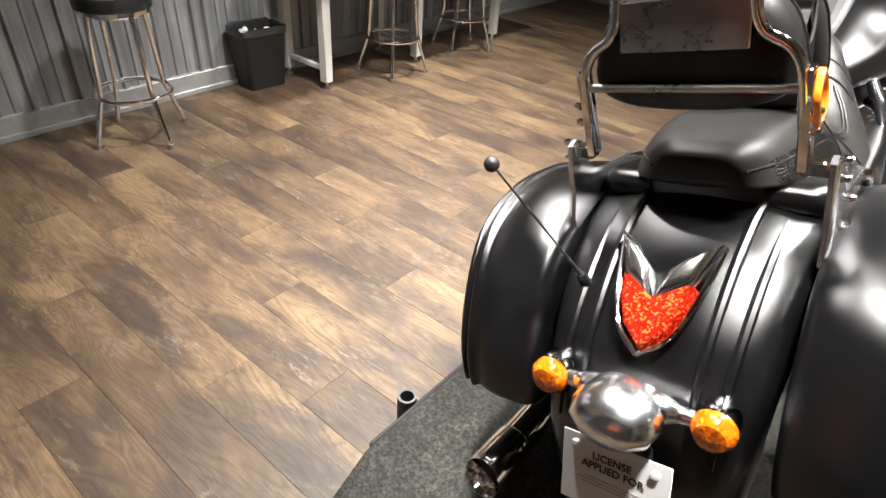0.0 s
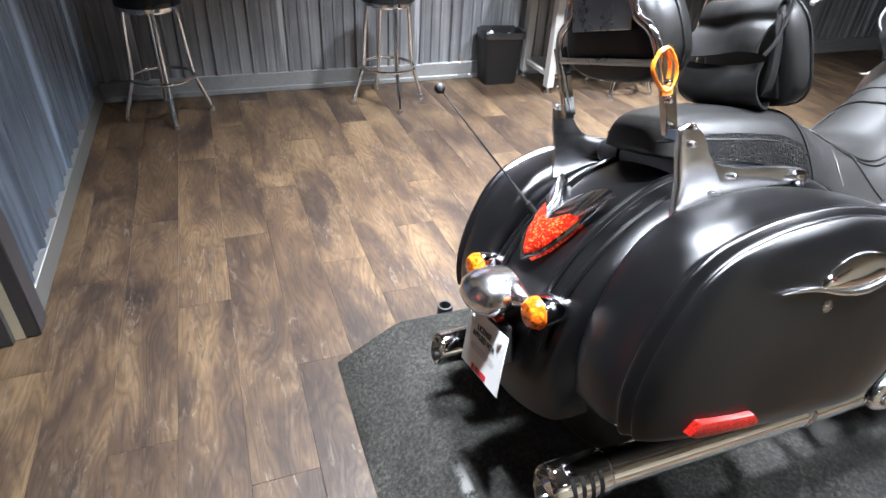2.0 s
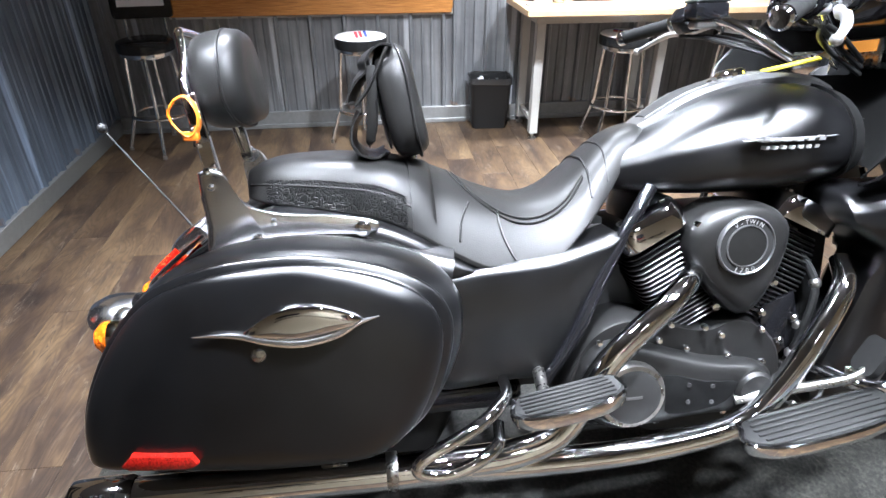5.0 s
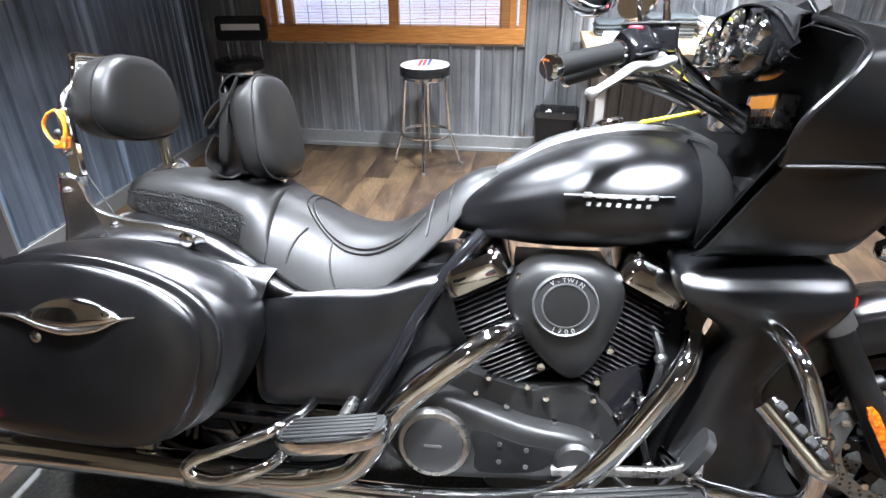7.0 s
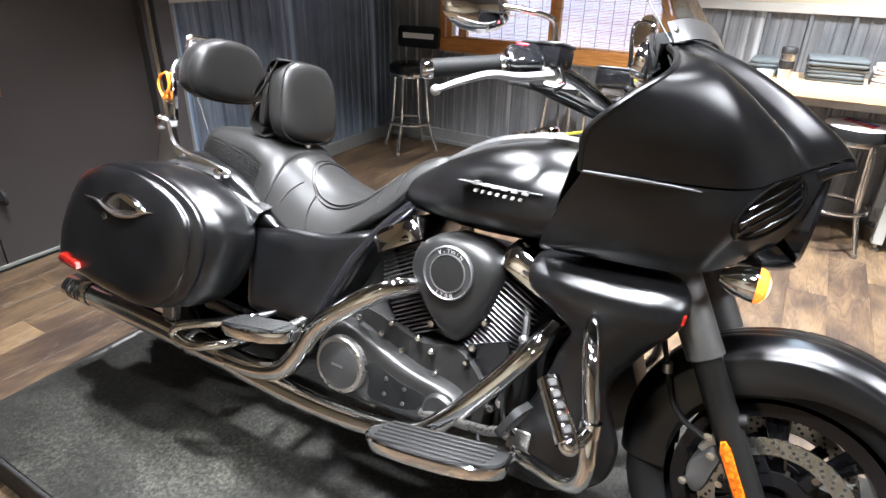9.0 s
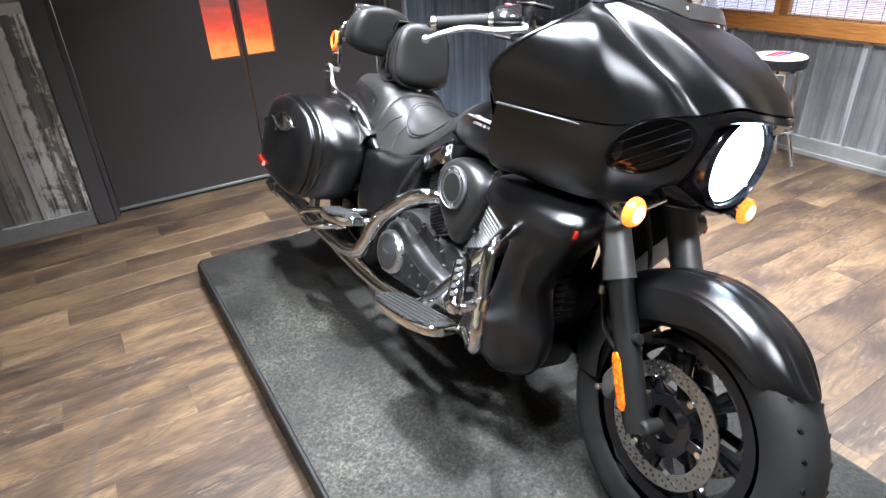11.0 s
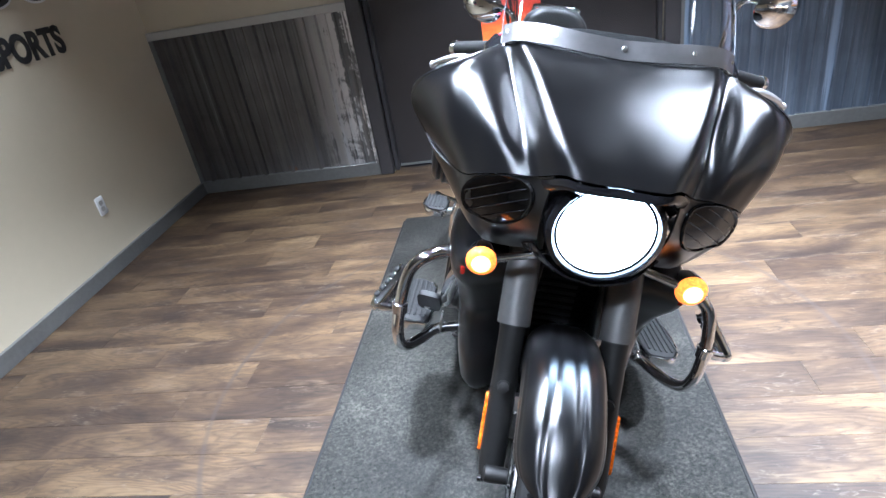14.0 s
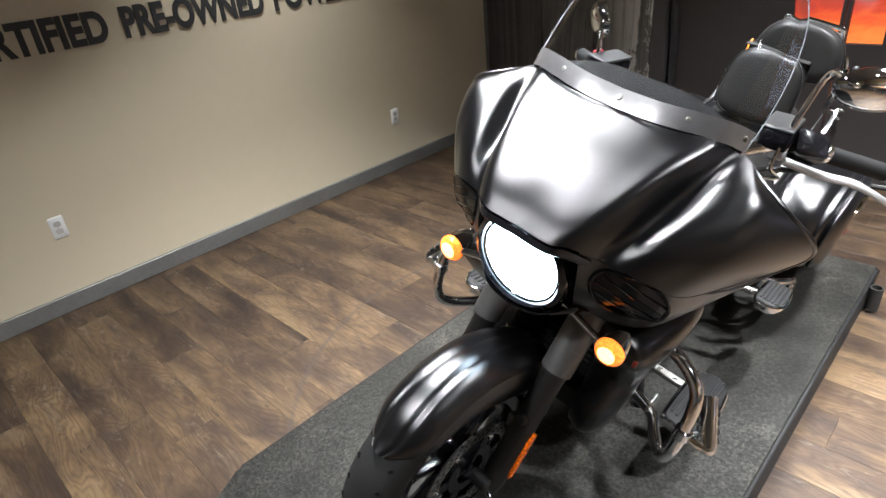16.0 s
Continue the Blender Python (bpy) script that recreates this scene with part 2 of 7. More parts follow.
def lens(name, color, glow=0.0, cells=220.0, glint=None):
    m = material(name, color, 0.08, 0, 0.6)
    v = coords(m)
    vo = node(m, "ShaderNodeTexVoronoi", Scale=cells)
    wire(m, v, vo.inputs["Vector"])
    cell = node(m, "ShaderNodeSeparateColor")
    wire(m, vo.outputs["Color"], cell.inputs[0])
    glint = glint or tuple(min(1, k * 1.8) for k in color)
    # Random bright cells paint the facets' sparkle into the lens colour.
    wire(m, ramp(m, cell.outputs[0], [(0.0, tuple(k * 0.5 for k in color)), (0.5, color), (0.74, tuple(min(1, k * 1.5) for k in color)), (0.9, glint)]), bsdf(m).inputs["Base Color"])
    relief(m, cell.outputs[1], 0.5, 0.003)
    bsdf(m).inputs["Transmission Weight"].default_value = 0.0
    if glow:
        bsdf(m).inputs["Emission Color"].default_value = (*color, 1)
        bsdf(m).inputs["Emission Strength"].default_value = glow
    return m


M_RED = lens("red_lens", (0.40, 0.010, 0.004), 0.0, 320.0, (0.9, 0.14, 0.03))
M_REFLEX = lens("plain_red_reflector", (0.22, 0.007, 0.004), 0.0, 500.0, (0.3, 0.010, 0.005))
M_AMBER = lens("amber_lens", (0.52, 0.10, 0.002), 0.0, 160.0)
M_AMBER_ON = lens("amber_lens_lit", (1.0, 0.2, 0.02), 1.7)
M_AMBER_HOT = lens("amber_lens_lit_centre", (1.0, 0.62, 0.22), 3.0)
M_HEAD = lens("head_lamp_lit", (0.75, 0.9, 1.0), 40.0, 60)


def clear_glass(name, tint=(1, 1, 1), rough=0.0):
    m = material(name, tint, rough)
    bsdf(m).inputs["Transmission Weight"].default_value = 1.0
    bsdf(m).inputs["IOR"].default_value = 1.45
    return m


M_GLASS = clear_glass("clear_glass")
M_SHIELD = clear_glass("clear_windshield", (0.93, 0.95, 0.97))


def glow(name, color, power):
    m = material(name, color, 0.6)
    bsdf(m).inputs["Emission Color"].default_value = (*color, 1)
    bsdf(m).inputs["Emission Strength"].default_value = power
    return m


def floor_planks():
    m = material("oak_look_vinyl_plank", (0.3, 0.2, 0.12), 0.4, spec=0.3)
    oi = node(m, "ShaderNodeObjectInfo")
    tc = node(m, "ShaderNodeTexCoord")
    geo = node(m, "ShaderNodeNewGeometry")
    add = node(m, "ShaderNodeVectorMath")
    add.operation = "ADD"
    mul = node(m, "ShaderNodeVectorMath")
    mul.operation = "MULTIPLY"
    mul.inputs[1].default_value = (37.0, 91.0, 13.0)
    wire(m, oi.outputs["Random"], mul.inputs[0])
    wire(m, geo.outputs["Position"], add.inputs[0])
    wire(m, mul.outputs[0], add.inputs[1])

    def stretched(s):
        mp = node(m, "ShaderNodeMapping")
        mp.inputs["Scale"].default_value = s
        wire(m, add.outputs[0], mp.inputs[0])
        return mp.outputs[0]
    patch = grain(m, stretched((1.5, 4.2, 1)), 1.25, 4, 0.6, 0.5)
    stain = grain(m, stretched((2.2, 9.0, 1)), 1.6, 7, 0.66, 0.6)
    fibre = grain(m, stretched((5, 130, 1)), 2.4, 7, 0.72, 0.2)
    figure = grain(m, stretched((0.9, 5.2, 1)), 1.1, 3, 0.5, 0.35)
    rings_ = node(m, "ShaderNodeMath")
    rings_.operation = "MULTIPLY"
    rings_.inputs[1].default_value = 26.0
    wire(m, figure, rings_.inputs[0])
    tri = node(m, "ShaderNodeMath")
    tri.operation = "PINGPONG"
    tri.inputs[1].default_value = 0.5
    wire(m, rings_.outputs[0], tri.inputs[0])
    c = ramp(m, patch, [(0.32, (0.025, 0.0165, 0.0125)), (0.44, (0.050, 0.032, 0.021)), (0.56, (0.090, 0.059, 0.034)), (0.70, (0.130, 0.089, 0.052))])
    tone = ramp(m, oi.outputs["Random"], [(0.0, (0.66, 0.63, 0.6)), (0.35, (0.9, 0.89, 0.84)), (0.7, (1.06, 1.06, 0.98)), (1.0, (1.3, 1.3, 1.17))])
    c = mix(m, 1.0, c, tone, "MULTIPLY")
    c = mix(m, ramp(m, stain, [(0.28, (0.75, 0.75, 0.75)), (0.46, (0, 0, 0))]), c, (0.036, 0.025, 0.021))
    c = mix(m, ramp(m, stain, [(0.56, (0, 0, 0)), (0.74, (0.6, 0.6, 0.6))]), c, (0.14, 0.102, 0.066))
    c = mix(m, 0.6, c, ramp(m, tri.outputs[0], [(0.0, (0.52, 0.48, 0.46)), (0.22, (0.92, 0.91, 0.9)), (0.5, (1.2, 1.2, 1.18))]), "MULTIPLY")
    c = mix(m, 0.6, c, ramp(m, fibre, [(0.34, (0.48, 0.46, 0.44)), (0.62, (1.18, 1.17, 1.15))]), "MULTIPLY")
    fleck = grain(m, stretched((7, 26, 1)), 1.8, 8, 0.72, 1.0)
    where = grain(m, stretched((2.2, 5.0, 1)), 1.3, 2, 0.5)
    gate = mix(m, 1.0, ramp(m, fleck, [(0.54, (0, 0, 0)), (0.66, (0.6, 0.6, 0.6))]), ramp(m, where, [(0.5, (0, 0, 0)), (0.62, (1, 1, 1))]), "MULTIPLY")
    c = mix(m, gate, c, (0.165, 0.134, 0.1))
    pit = mix(m, 1.0, ramp(m, fleck, [(0.36, (0.85, 0.85, 0.85)), (0.44, (0, 0, 0))]), ramp(m, where, [(0.42, (1, 1, 1)), (0.52, (0, 0, 0))]), "MULTIPLY")
    c = mix(m, pit, c, (0.02, 0.0135, 0.0105))
    knot = node(m, "ShaderNodeTexVoronoi", Scale=1.0)
    wire(m, stretched((1.3, 2.6, 1)), knot.inputs["Vector"])
    c = mix(m, ramp(m, mix(m, 0.12, knot.outputs[0], fleck), [(0.085, (0.85, 0.85, 0.85)), (0.15, (0, 0, 0))]), c, (0.02, 0.012, 0.009))
    # faint scuffed circle where the platform's sockets have swept round
    off = node(m, "ShaderNodeVectorMath")
    off.operation = "DISTANCE"
    off.inputs[1].default_value = (0.49, 2.225, 0.0)
    wire(m, geo.outputs["Position"], off.inputs[0])
    sub = node(m, "ShaderNodeMath")
    sub.operation = "SUBTRACT"
    sub.inputs[1].default_value = 1.245
    wire(m, off.outputs["Value"], sub.inputs[0])
    ab = node(m, "ShaderNodeMath")
    ab.operation = "ABSOLUTE"
    wire(m, sub.outputs[0], ab.inputs[0])
    wear = ramp(m, ab.outputs[0], [(0.005, (1, 1, 1)), (0.014, (0, 0, 0))])
    gaps = ramp(m, grain(m, stretched((2, 2, 1)), 1.3, 3), [(0.36, (0.3, 0.3, 0.3)), (0.6, (0.7, 0.7, 0.7))])
    c = mix(m, mix(m, 1.0, wear, gaps, "MULTIPLY"), c, (0.045, 0.035, 0.03))
    c = mix(m, 1.0, c, (0.84, 0.84, 0.84), "MULTIPLY")
    wire(m, c, bsdf(m).inputs["Base Color"])
    wire(m, ramp(m, fibre, [(0.3, (0.42,) * 3), (0.7, (0.6,) * 3)]), bsdf(m).inputs["Roughness"])
    relief(m, fibre, 0.16, 0.001)
    return m


M_FLOOR = floor_planks()
M_JOINT = worn("dark_joint", (0.03, 0.022, 0.017), 0.8)


def barn_tin(name, bared=0.63, dark=1.0, edge=0.0, tint=(1, 1, 1)):
    """Reclaimed galvanised roofing: grey-blue, streaked and scuffed."""
    m = material(name, (0.2, 0.22, 0.24), 0.45, 0.55)
    v = coords(m, where="Object")
    oi = node(m, "ShaderNodeObjectInfo")
    streak = node(m, "ShaderNodeMapping")
    streak.inputs["Scale"].default_value = (11, 11, 0.5)
    wire(m, v, streak.inputs[0])
    s = grain(m, streak.outputs[0], 2.2, 6, 0.6, 0.3)
    p = grain(m, v, 3.2, 6, 0.65, 0.5)
    scuff = grain(m, streak.outputs[0], 0.55, 7, 0.72, 0.4)
    base = ramp(m, s, [(0.32, (0.125, 0.129, 0.135)), (0.5, (0.172, 0.177, 0.184)), (0.68, (0.225, 0.23, 0.236))])
    base = mix(m, 0.55, base, ramp(m, p, [(0.34, (0.6, 0.61, 0.64)), (0.66, (1.25, 1.23, 1.2))]), "MULTIPLY")
    bare = ramp(m, scuff, [(bared, (0, 0, 0)), (bared + 0.09, (0.75, 0.75, 0.75))])
    if edge:
        sep = node(m, "ShaderNodeSeparateXYZ")
        wire(m, v, sep.inputs[0])
        near = ramp(m, sep.outputs[0], [(0.0, (1, 1, 1)), (edge, (0, 0, 0))])
        flake = ramp(m, mix(m, 0.35, scuff, grain(m, v, 7.0, 8, 0.75, 0.8)), [(0.465, (0, 0, 0)), (0.50, (1, 1, 1))])
        bare = mix(m, 1.0, near, flake, "MULTIPLY")
        c = mix(m, 1.0, base, (dark, dark, dark), "MULTIPLY")
        base, dark = c, 1.0
    c = mix(m, bare, base, (0.74, 0.76, 0.79) if edge else (0.52, 0.54, 0.57))
    rust = ramp(m, grain(m, v, 2.3, 4, 0.5), [(0.735, (0, 0, 0)), (0.77, (0.8, 0.8, 0.8))])
    c = mix(m, rust, c, (0.24, 0.11, 0.035))
    c = mix(m, 1.0, c, tuple(dark * k for k in tint), "MULTIPLY")
    wire(m, c, bsdf(m).inputs["Base Color"])
    wire(m, ramp(m, p, [(0.3, (0.36,) * 3), (0.7, (0.62,) * 3)]), bsdf(m).inputs["Roughness"])
    relief(m, mix(m, 0.5, p, s), 0.12, 0.002)
    return m


M_TIN = barn_tin("reclaimed_corrugated_tin", 0.60, 1.35)
M_TIN_SCUFF = barn_tin("scuffed_corrugated_tin", 0.52, 0.85, 0.42, (1.06, 1.0, 0.93))
M_TIN_BLUE = barn_tin("dull_blue_corrugated_tin", 0.57, 1.0, 0.0, (0.82, 0.97, 1.18))
M_TIN_DARK = barn_tin("dull_corrugated_tin", 0.66, 0.62, 0.0, (1.06, 1.0, 0.93))
M_TRIM = worn("galvanised_trim", (0.2, 0.2, 0.19), 0.45, 0.5, 40, 0.1, var=0.18)
M_TRIM_PALE = worn("pale_galvanised_trim", (0.25, 0.25, 0.245), 0.4, 0.4, 40, 0.1, var=0.18)
M_CREAM = worn("cream_wall_paint", (0.53, 0.465, 0.335), 0.6, 0, 200, 0.06, 0.08, var=0.03)
M_CEIL = worn("grey_ceiling_paint", (0.15, 0.15, 0.152), 0.8, 0, 80, 0.05, 0.1, var=0.04)
M_DOOR = worn("charcoal_door_paint", (0.032, 0.028, 0.027), 0.5, 0, 60, 0.05, var=0.1)
M_FRAME = worn("charcoal_frame_paint", (0.045, 0.042, 0.043), 0.45, 0, 60, 0.05, var=0.15)
M_WOOD = worn("butcher_block", (0.55, 0.37, 0.2), 0.4, 0, 40, 0.06, var=0.15)
M_LEGPAINT = worn("pale_grey_table_paint", (0.43, 0.42, 0.39), 0.45, 0, 60, 0.05, var=0.06)


def platform_grit():
    m = material("black_grit_coating", (0.03, 0.03, 0.032), 0.6, spec=0.22)
    v = coords(m)
    f = grain(m, v, 95, 5, 0.75)
    b = grain(m, v, 4.2, 8, 0.72, 0.5)
    w = grain(m, v, 1.3, 3, 0.5, 0.3)
    base = ramp(m, b, [(0.30, (0.0080, 0.0078, 0.0066)), (0.46, (0.0145, 0.014, 0.0118)), (0.56, (0.0195, 0.0188, 0.016)), (0.70, (0.034, 0.0325, 0.0275))])
    base = mix(m, 0.8, base, ramp(m, w, [(0.36, (0.62, 0.62, 0.62)), (0.64, (1.3, 1.3, 1.28))]), "MULTIPLY")
    c = mix(m, 0.95, base, ramp(m, f, [(0.36, (0.15, 0.15, 0.15)), (0.5, (0.9, 0.9, 0.9)), (0.64, (2.3, 2.3, 2.3))]), "MULTIPLY")
    # coating scraped pale along the rear edge of the deck
    sep = node(m, "ShaderNodeSeparateXYZ")
    wire(m, v, sep.inputs[0])
    edge = ramp(m, sep.outputs[1], [(0.965, (0, 0, 0)), (0.975, (1, 1, 1)), (0.99, (1, 1, 1)), (1.0, (0, 0, 0))])
    span = ramp(m, sep.outputs[0], [(0.38, (0, 0, 0)), (0.46, (1, 1, 1)), (0.62, (1, 1, 1)), (0.74, (0, 0, 0))])
    worn_ = mix(m, 1.0, mix(m, 1.0, edge, span, "MULTIPLY"), ramp(m, grain(m, v, 22, 5, 0.7), [(0.42, (0, 0, 0)), (0.52, (1, 1, 1))]), "MULTIPLY")
    c = mix(m, worn_, c, (0.17, 0.17, 0.165))
    wire(m, c, bsdf(m).inputs["Base Color"])
    wire(m, ramp(m, b, [(0.3, (0.55,) * 3), (0.7, (0.72,) * 3)]), bsdf(m).inputs["Roughness"])
    relief(m, f, 0.8, 0.004)
    return m


M_GRIT = platform_grit()

# ---- the room ----
def wall_box(name, x0, x1, y0, y1, z0, z1, mat, parent=None):
    return part(name, box(x0, x1, y0, y1, z0, z1), mat, parent)


def tin_sheet(length, z0, z1, pitch=0.228, k=1.0):
    """Ribbed sheet along +x with its face towards +y."""
    prof, x = [], 0.0
    while x < length:
        for dx, h in ((0, 0), (0.009, 0.021), (0.027, 0.021), (0.036, 0), (0.094, 0), (0.099, 0.007), (0.107, 0.007), (0.112, 0),
                      (0.160, 0), (0.165, 0.007), (0.173, 0.007), (0.178, 0)):
            if x + dx <= length:
                prof.append((x + dx, h * k))
        x += pitch
    prof.append((length, 0))
    bm = bmesh.new()
    lo = [bm.verts.new((a, h, z0)) for a, h in prof]
    hi = [bm.verts.new((a, h, z1)) for a, h in prof]
    for i in range(len(prof) - 1):
        bm.faces.new((lo[i], lo[i + 1], hi[i + 1], hi[i]))
    return bm


def clad(parent, origin, turn, length, z0, z1, mats=(None,), k=1.0):
    """Sheets with their top and bottom trims on a stretch of wall."""
    done = 0.0
    while done < length - 0.01:
        w = min(0.912, length - done)
        ob = part("tin_sheet", tin_sheet(w, z0, z1, 0.228, k), mats[round(done / 0.912) % len(mats)] or M_TIN, parent, sharp=20)
        ob.matrix_basis = pose(*origin, 0, 0, turn) @ pose(done, 0.006 if round(done / 0.912) % 2 else 0.004, 0)
        done += w


floor = tagged(part("floor", box(XW - 0.2, XE + 0.2, YS - 0.5, YN + 0.2, -0.12, -0.006), M_JOINT), "brown oak-look vinyl plank floor, worn and blotched", "floor", kind="structure")
ceiling = tagged(part("ceiling", box(XW - 0.2, XE + 0.2, YS - 0.5, YN + 0.2, ZC, ZC + 0.1), M_CEIL), "plain grey painted ceiling with recessed lamps", "ceiling", kind="structure")

wall_south = tagged(new("wall_south"), "grey reclaimed ribbed tin wainscot below cream paint, beside the double door", "wall", kind="structure")
wall_west = tagged(new("wall_west"), "grey reclaimed ribbed tin wainscot below cream paint round a window", "wall", kind="structure")
# Never in view: a closing wall, set far back to keep paint reflections dark.
wall_north = tagged(new("wall_north"), "grey reclaimed ribbed tin wainscot below cream paint", "wall", kind="structure")
wall_east = tagged(new("wall_east"), "cream painted wall with black lettering and grey skirting", "wall", kind="structure")
T = 0.16
wall_box("wall_body", XW, DOOR_W, YS - T, YS, 0, ZC, M_CREAM, wall_south)
wall_box("wall_body", DOOR_E, XE, YS - T, YS, 0, ZC, M_CREAM, wall_south)
wall_box("wall_body", DOOR_W, DOOR_E, YS - T, YS, DOOR_TOP, ZC, M_CREAM, wall_south)
wall_box("wall_body", XE, XE + T, YS - T, YN + T, 0, ZC, M_CREAM, wall_east)
wall_box("wall_body", XW, XE, YN, YN + T, 0, ZC, M_CREAM, wall_north)
wall_box("wall_body", XW - T, XW, YS - T, WIN_Y0, 0, ZC, M_CREAM, wall_west)
wall_box("wall_body", XW - T, XW, WIN_Y1, YN + T, 0, ZC, M_CREAM, wall_west)
wall_box("wall_body", XW - T, XW, WIN_Y0, WIN_Y1, 0, WIN_Z0, M_CREAM, wall_west)
wall_box("wall_body", XW - T, XW, WIN_Y0, WIN_Y1, WIN_Z1, ZC, M_CREAM, wall_west)

clad(wall_south, (XW, YS, 0), 0, DOOR_W - 0.10 - XW, 0.10, RAIL_Z, (M_TIN_BLUE,))
clad(wall_south, (DOOR_E + 0.10, YS, 0), 0, XE - DOOR_E - 0.10, 0.10, RAIL_Z, (M_TIN_SCUFF, M_TIN_DARK), 1.4)
clad(wall_west, (XW, WIN_Y0, 0), -90, WIN_Y0 - YS, 0.10, RAIL_Z)
clad(wall_west, (XW, WIN_Y1, 0), -90, WIN_Y1 - WIN_Y0, 0.10, WIN_Z0 - 0.02)
clad(wall_west, (XW, YN, 0), -90, YN - WIN_Y1, 0.10, RAIL_Z)
clad(wall_north, (XE, YN, 0), 180, XE - XW, 0.10, RAIL_Z)


def run(name, p0, p1, depth, z0, z1, mat, label="", inward=(0, 1)):
    """A straight moulding along a wall, standing depth proud of it."""
    (x0, y0), (x1, y1) = p0, p1
    ix, iy = inward
    xs = sorted((x0, x1)) if iy else sorted((x0, x0 + ix * depth))
    ys = sorted((y0, y1)) if ix else sorted((y0, y0 + iy * depth))
    ob = part(name, box(xs[0], xs[1], ys[0], ys[1], z0, z1, 0.003), mat)
    return tagged(ob, label, name.replace("_", " "), kind="structure")


BASE = "galvanised grey steel skirting along the wall foot"
CAP = "pale grey cap rail along the top of the tin"
run("baseboard", (XW, YS), (DOOR_W - 0.10, YS), 0.032, 0, 0.10, M_TRIM, BASE)
run("baseboard", (DOOR_E + 0.10, YS), (XE, YS), 0.032, 0, 0.10, M_TRIM, BASE)
run("baseboard", (XW, YS + 0.032), (XW, YN), 0.034, 0, 0.115, M_TRIM_PALE, BASE, (1, 0))
run("baseboard", (XW + 0.034, YS + 0.032), (XW + 0.034, YN), 0.02, 0, 0.03, M_TRIM_PALE, "low steel toe strip before the skirting", (1, 0))
run("baseboard", (XW + 0.034, YN), (XE, YN), 0.032, 0, 0.10, M_TRIM, BASE, (0, -1))
run("baseboard", (XE, YS + 0.032), (XE, YN - 0.032), 0.024, 0, 0.095, M_TRIM, BASE, (-1, 0))
run("trim", (XW + 0.034, YS), (DOOR_W - 0.10, YS), 0.034, RAIL_Z, RAIL_Z + 0.055, M_LEGPAINT, CAP)
run("trim", (DOOR_E + 0.10, YS), (XE, YS), 0.034, RAIL_Z, RAIL_Z + 0.055, M_LEGPAINT, CAP)
run("trim", (XW, YS), (XW, WIN_Y0 - 0.05), 0.034, RAIL_Z, RAIL_Z + 0.055, M_LEGPAINT, CAP, (1, 0))
run("trim", (XW, WIN_Y1 + 0.05), (XW, YN), 0.034, RAIL_Z, RAIL_Z + 0.055, M_LEGPAINT, CAP, (1, 0))
run("trim", (XW + 0.034, YN), (XE, YN), 0.034, RAIL_Z, RAIL_Z + 0.055, M_LEGPAINT, CAP, (0, -1))
for xa, xb in ((DOOR_W - 0.125, DOOR_W - 0.10), (DOOR_E + 0.10, DOOR_E + 0.135)):
    tagged(part("trim", box(xa, xb, YS, YS + 0.03, 0.10, RAIL_Z, 0.002), M_TRIM), "grey steel edge strip between tin and door frame", "trim", kind="structure")
tagged(part("trim", box(XE - 0.03, XE, YS, YS + 0.03, 0.10, RAIL_Z, 0.002), M_TRIM), "grey steel corner strip at the tin's end", "trim", kind="structure")

# double door, shut, with two narrow panes
DM = (DOOR_W + DOOR_E) / 2
door = tagged(new("door_1"), "shut charcoal double door with narrow orange-lit panes", "door", kind="structure")
fr = bmesh.new()
for x0, x1, z0, z1 in ((DOOR_W - 0.10, DOOR_W, 0, DOOR_TOP + 0.1), (DOOR_E, DOOR_E + 0.10, 0, DOOR_TOP + 0.1), (DOOR_W, DOOR_E, DOOR_TOP, DOOR_TOP + 0.1)):
    box(x0, x1, YS - T - 0.01, YS + 0.045, z0, z1, 0.005, bm=fr)
    sx = 0.02 if x0 < DM - 0.5 and x1 < DM else -0.02
for x0, x1 in ((DOOR_W, DOOR_W + 0.03), (DOOR_E - 0.03, DOOR_E)):
    box(x0, x1, YS - T, YS - 0.03, 0, DOOR_TOP, 0.003, bm=fr)
part("door_frame", fr, M_FRAME, door)
YD = YS - 0.085
PZ0, PZ1 = 0.83, 1.62
for side in (-1, 1):
    a, b = (DOOR_W + 0.034, DM - 0.004) if side < 0 else (DM + 0.004, DOOR_E - 0.034)
    p0, p1 = (DM - 0.205, DM - 0.022) if side < 0 else (DM + 0.022, DM + 0.205)
    bm = bmesh.new()
    for x0, x1, z0, z1 in ((a, p0, 0.015, DOOR_TOP - 0.004), (p1, b, 0.015, DOOR_TOP - 0.004), (p0, p1, 0.015, PZ0), (p0, p1, PZ1, DOOR_TOP - 0.004)):
        box(x0, x1, YD - 0.045, YD, z0, z1, bm=bm)
    leaf = part("door_leaf", bm, M_DOOR, door)
    pane = part("pane", box(p0, p1, YD - 0.028, YD - 0.022, PZ0, PZ1), M_GLASS, leaf)
    pane.visible_shadow = False
part("sweep", box(DOOR_W + 0.034, DOOR_E - 0.034, YD + 0.001, YD + 0.012, 0.012, 0.03, 0.002), M_TRIM, door, "pale steel door sweep")
pull = tube([(DM - 0.06, YD + 0.002, 0.34), (DM - 0.06, YD + 0.05, 0.35), (DM - 0.06, YD + 0.05, 0.40), (DM - 0.06, YD + 0.002, 0.41)], 0.012, 8, 3)
part("door_stop", pull, M_PLASTIC, door)


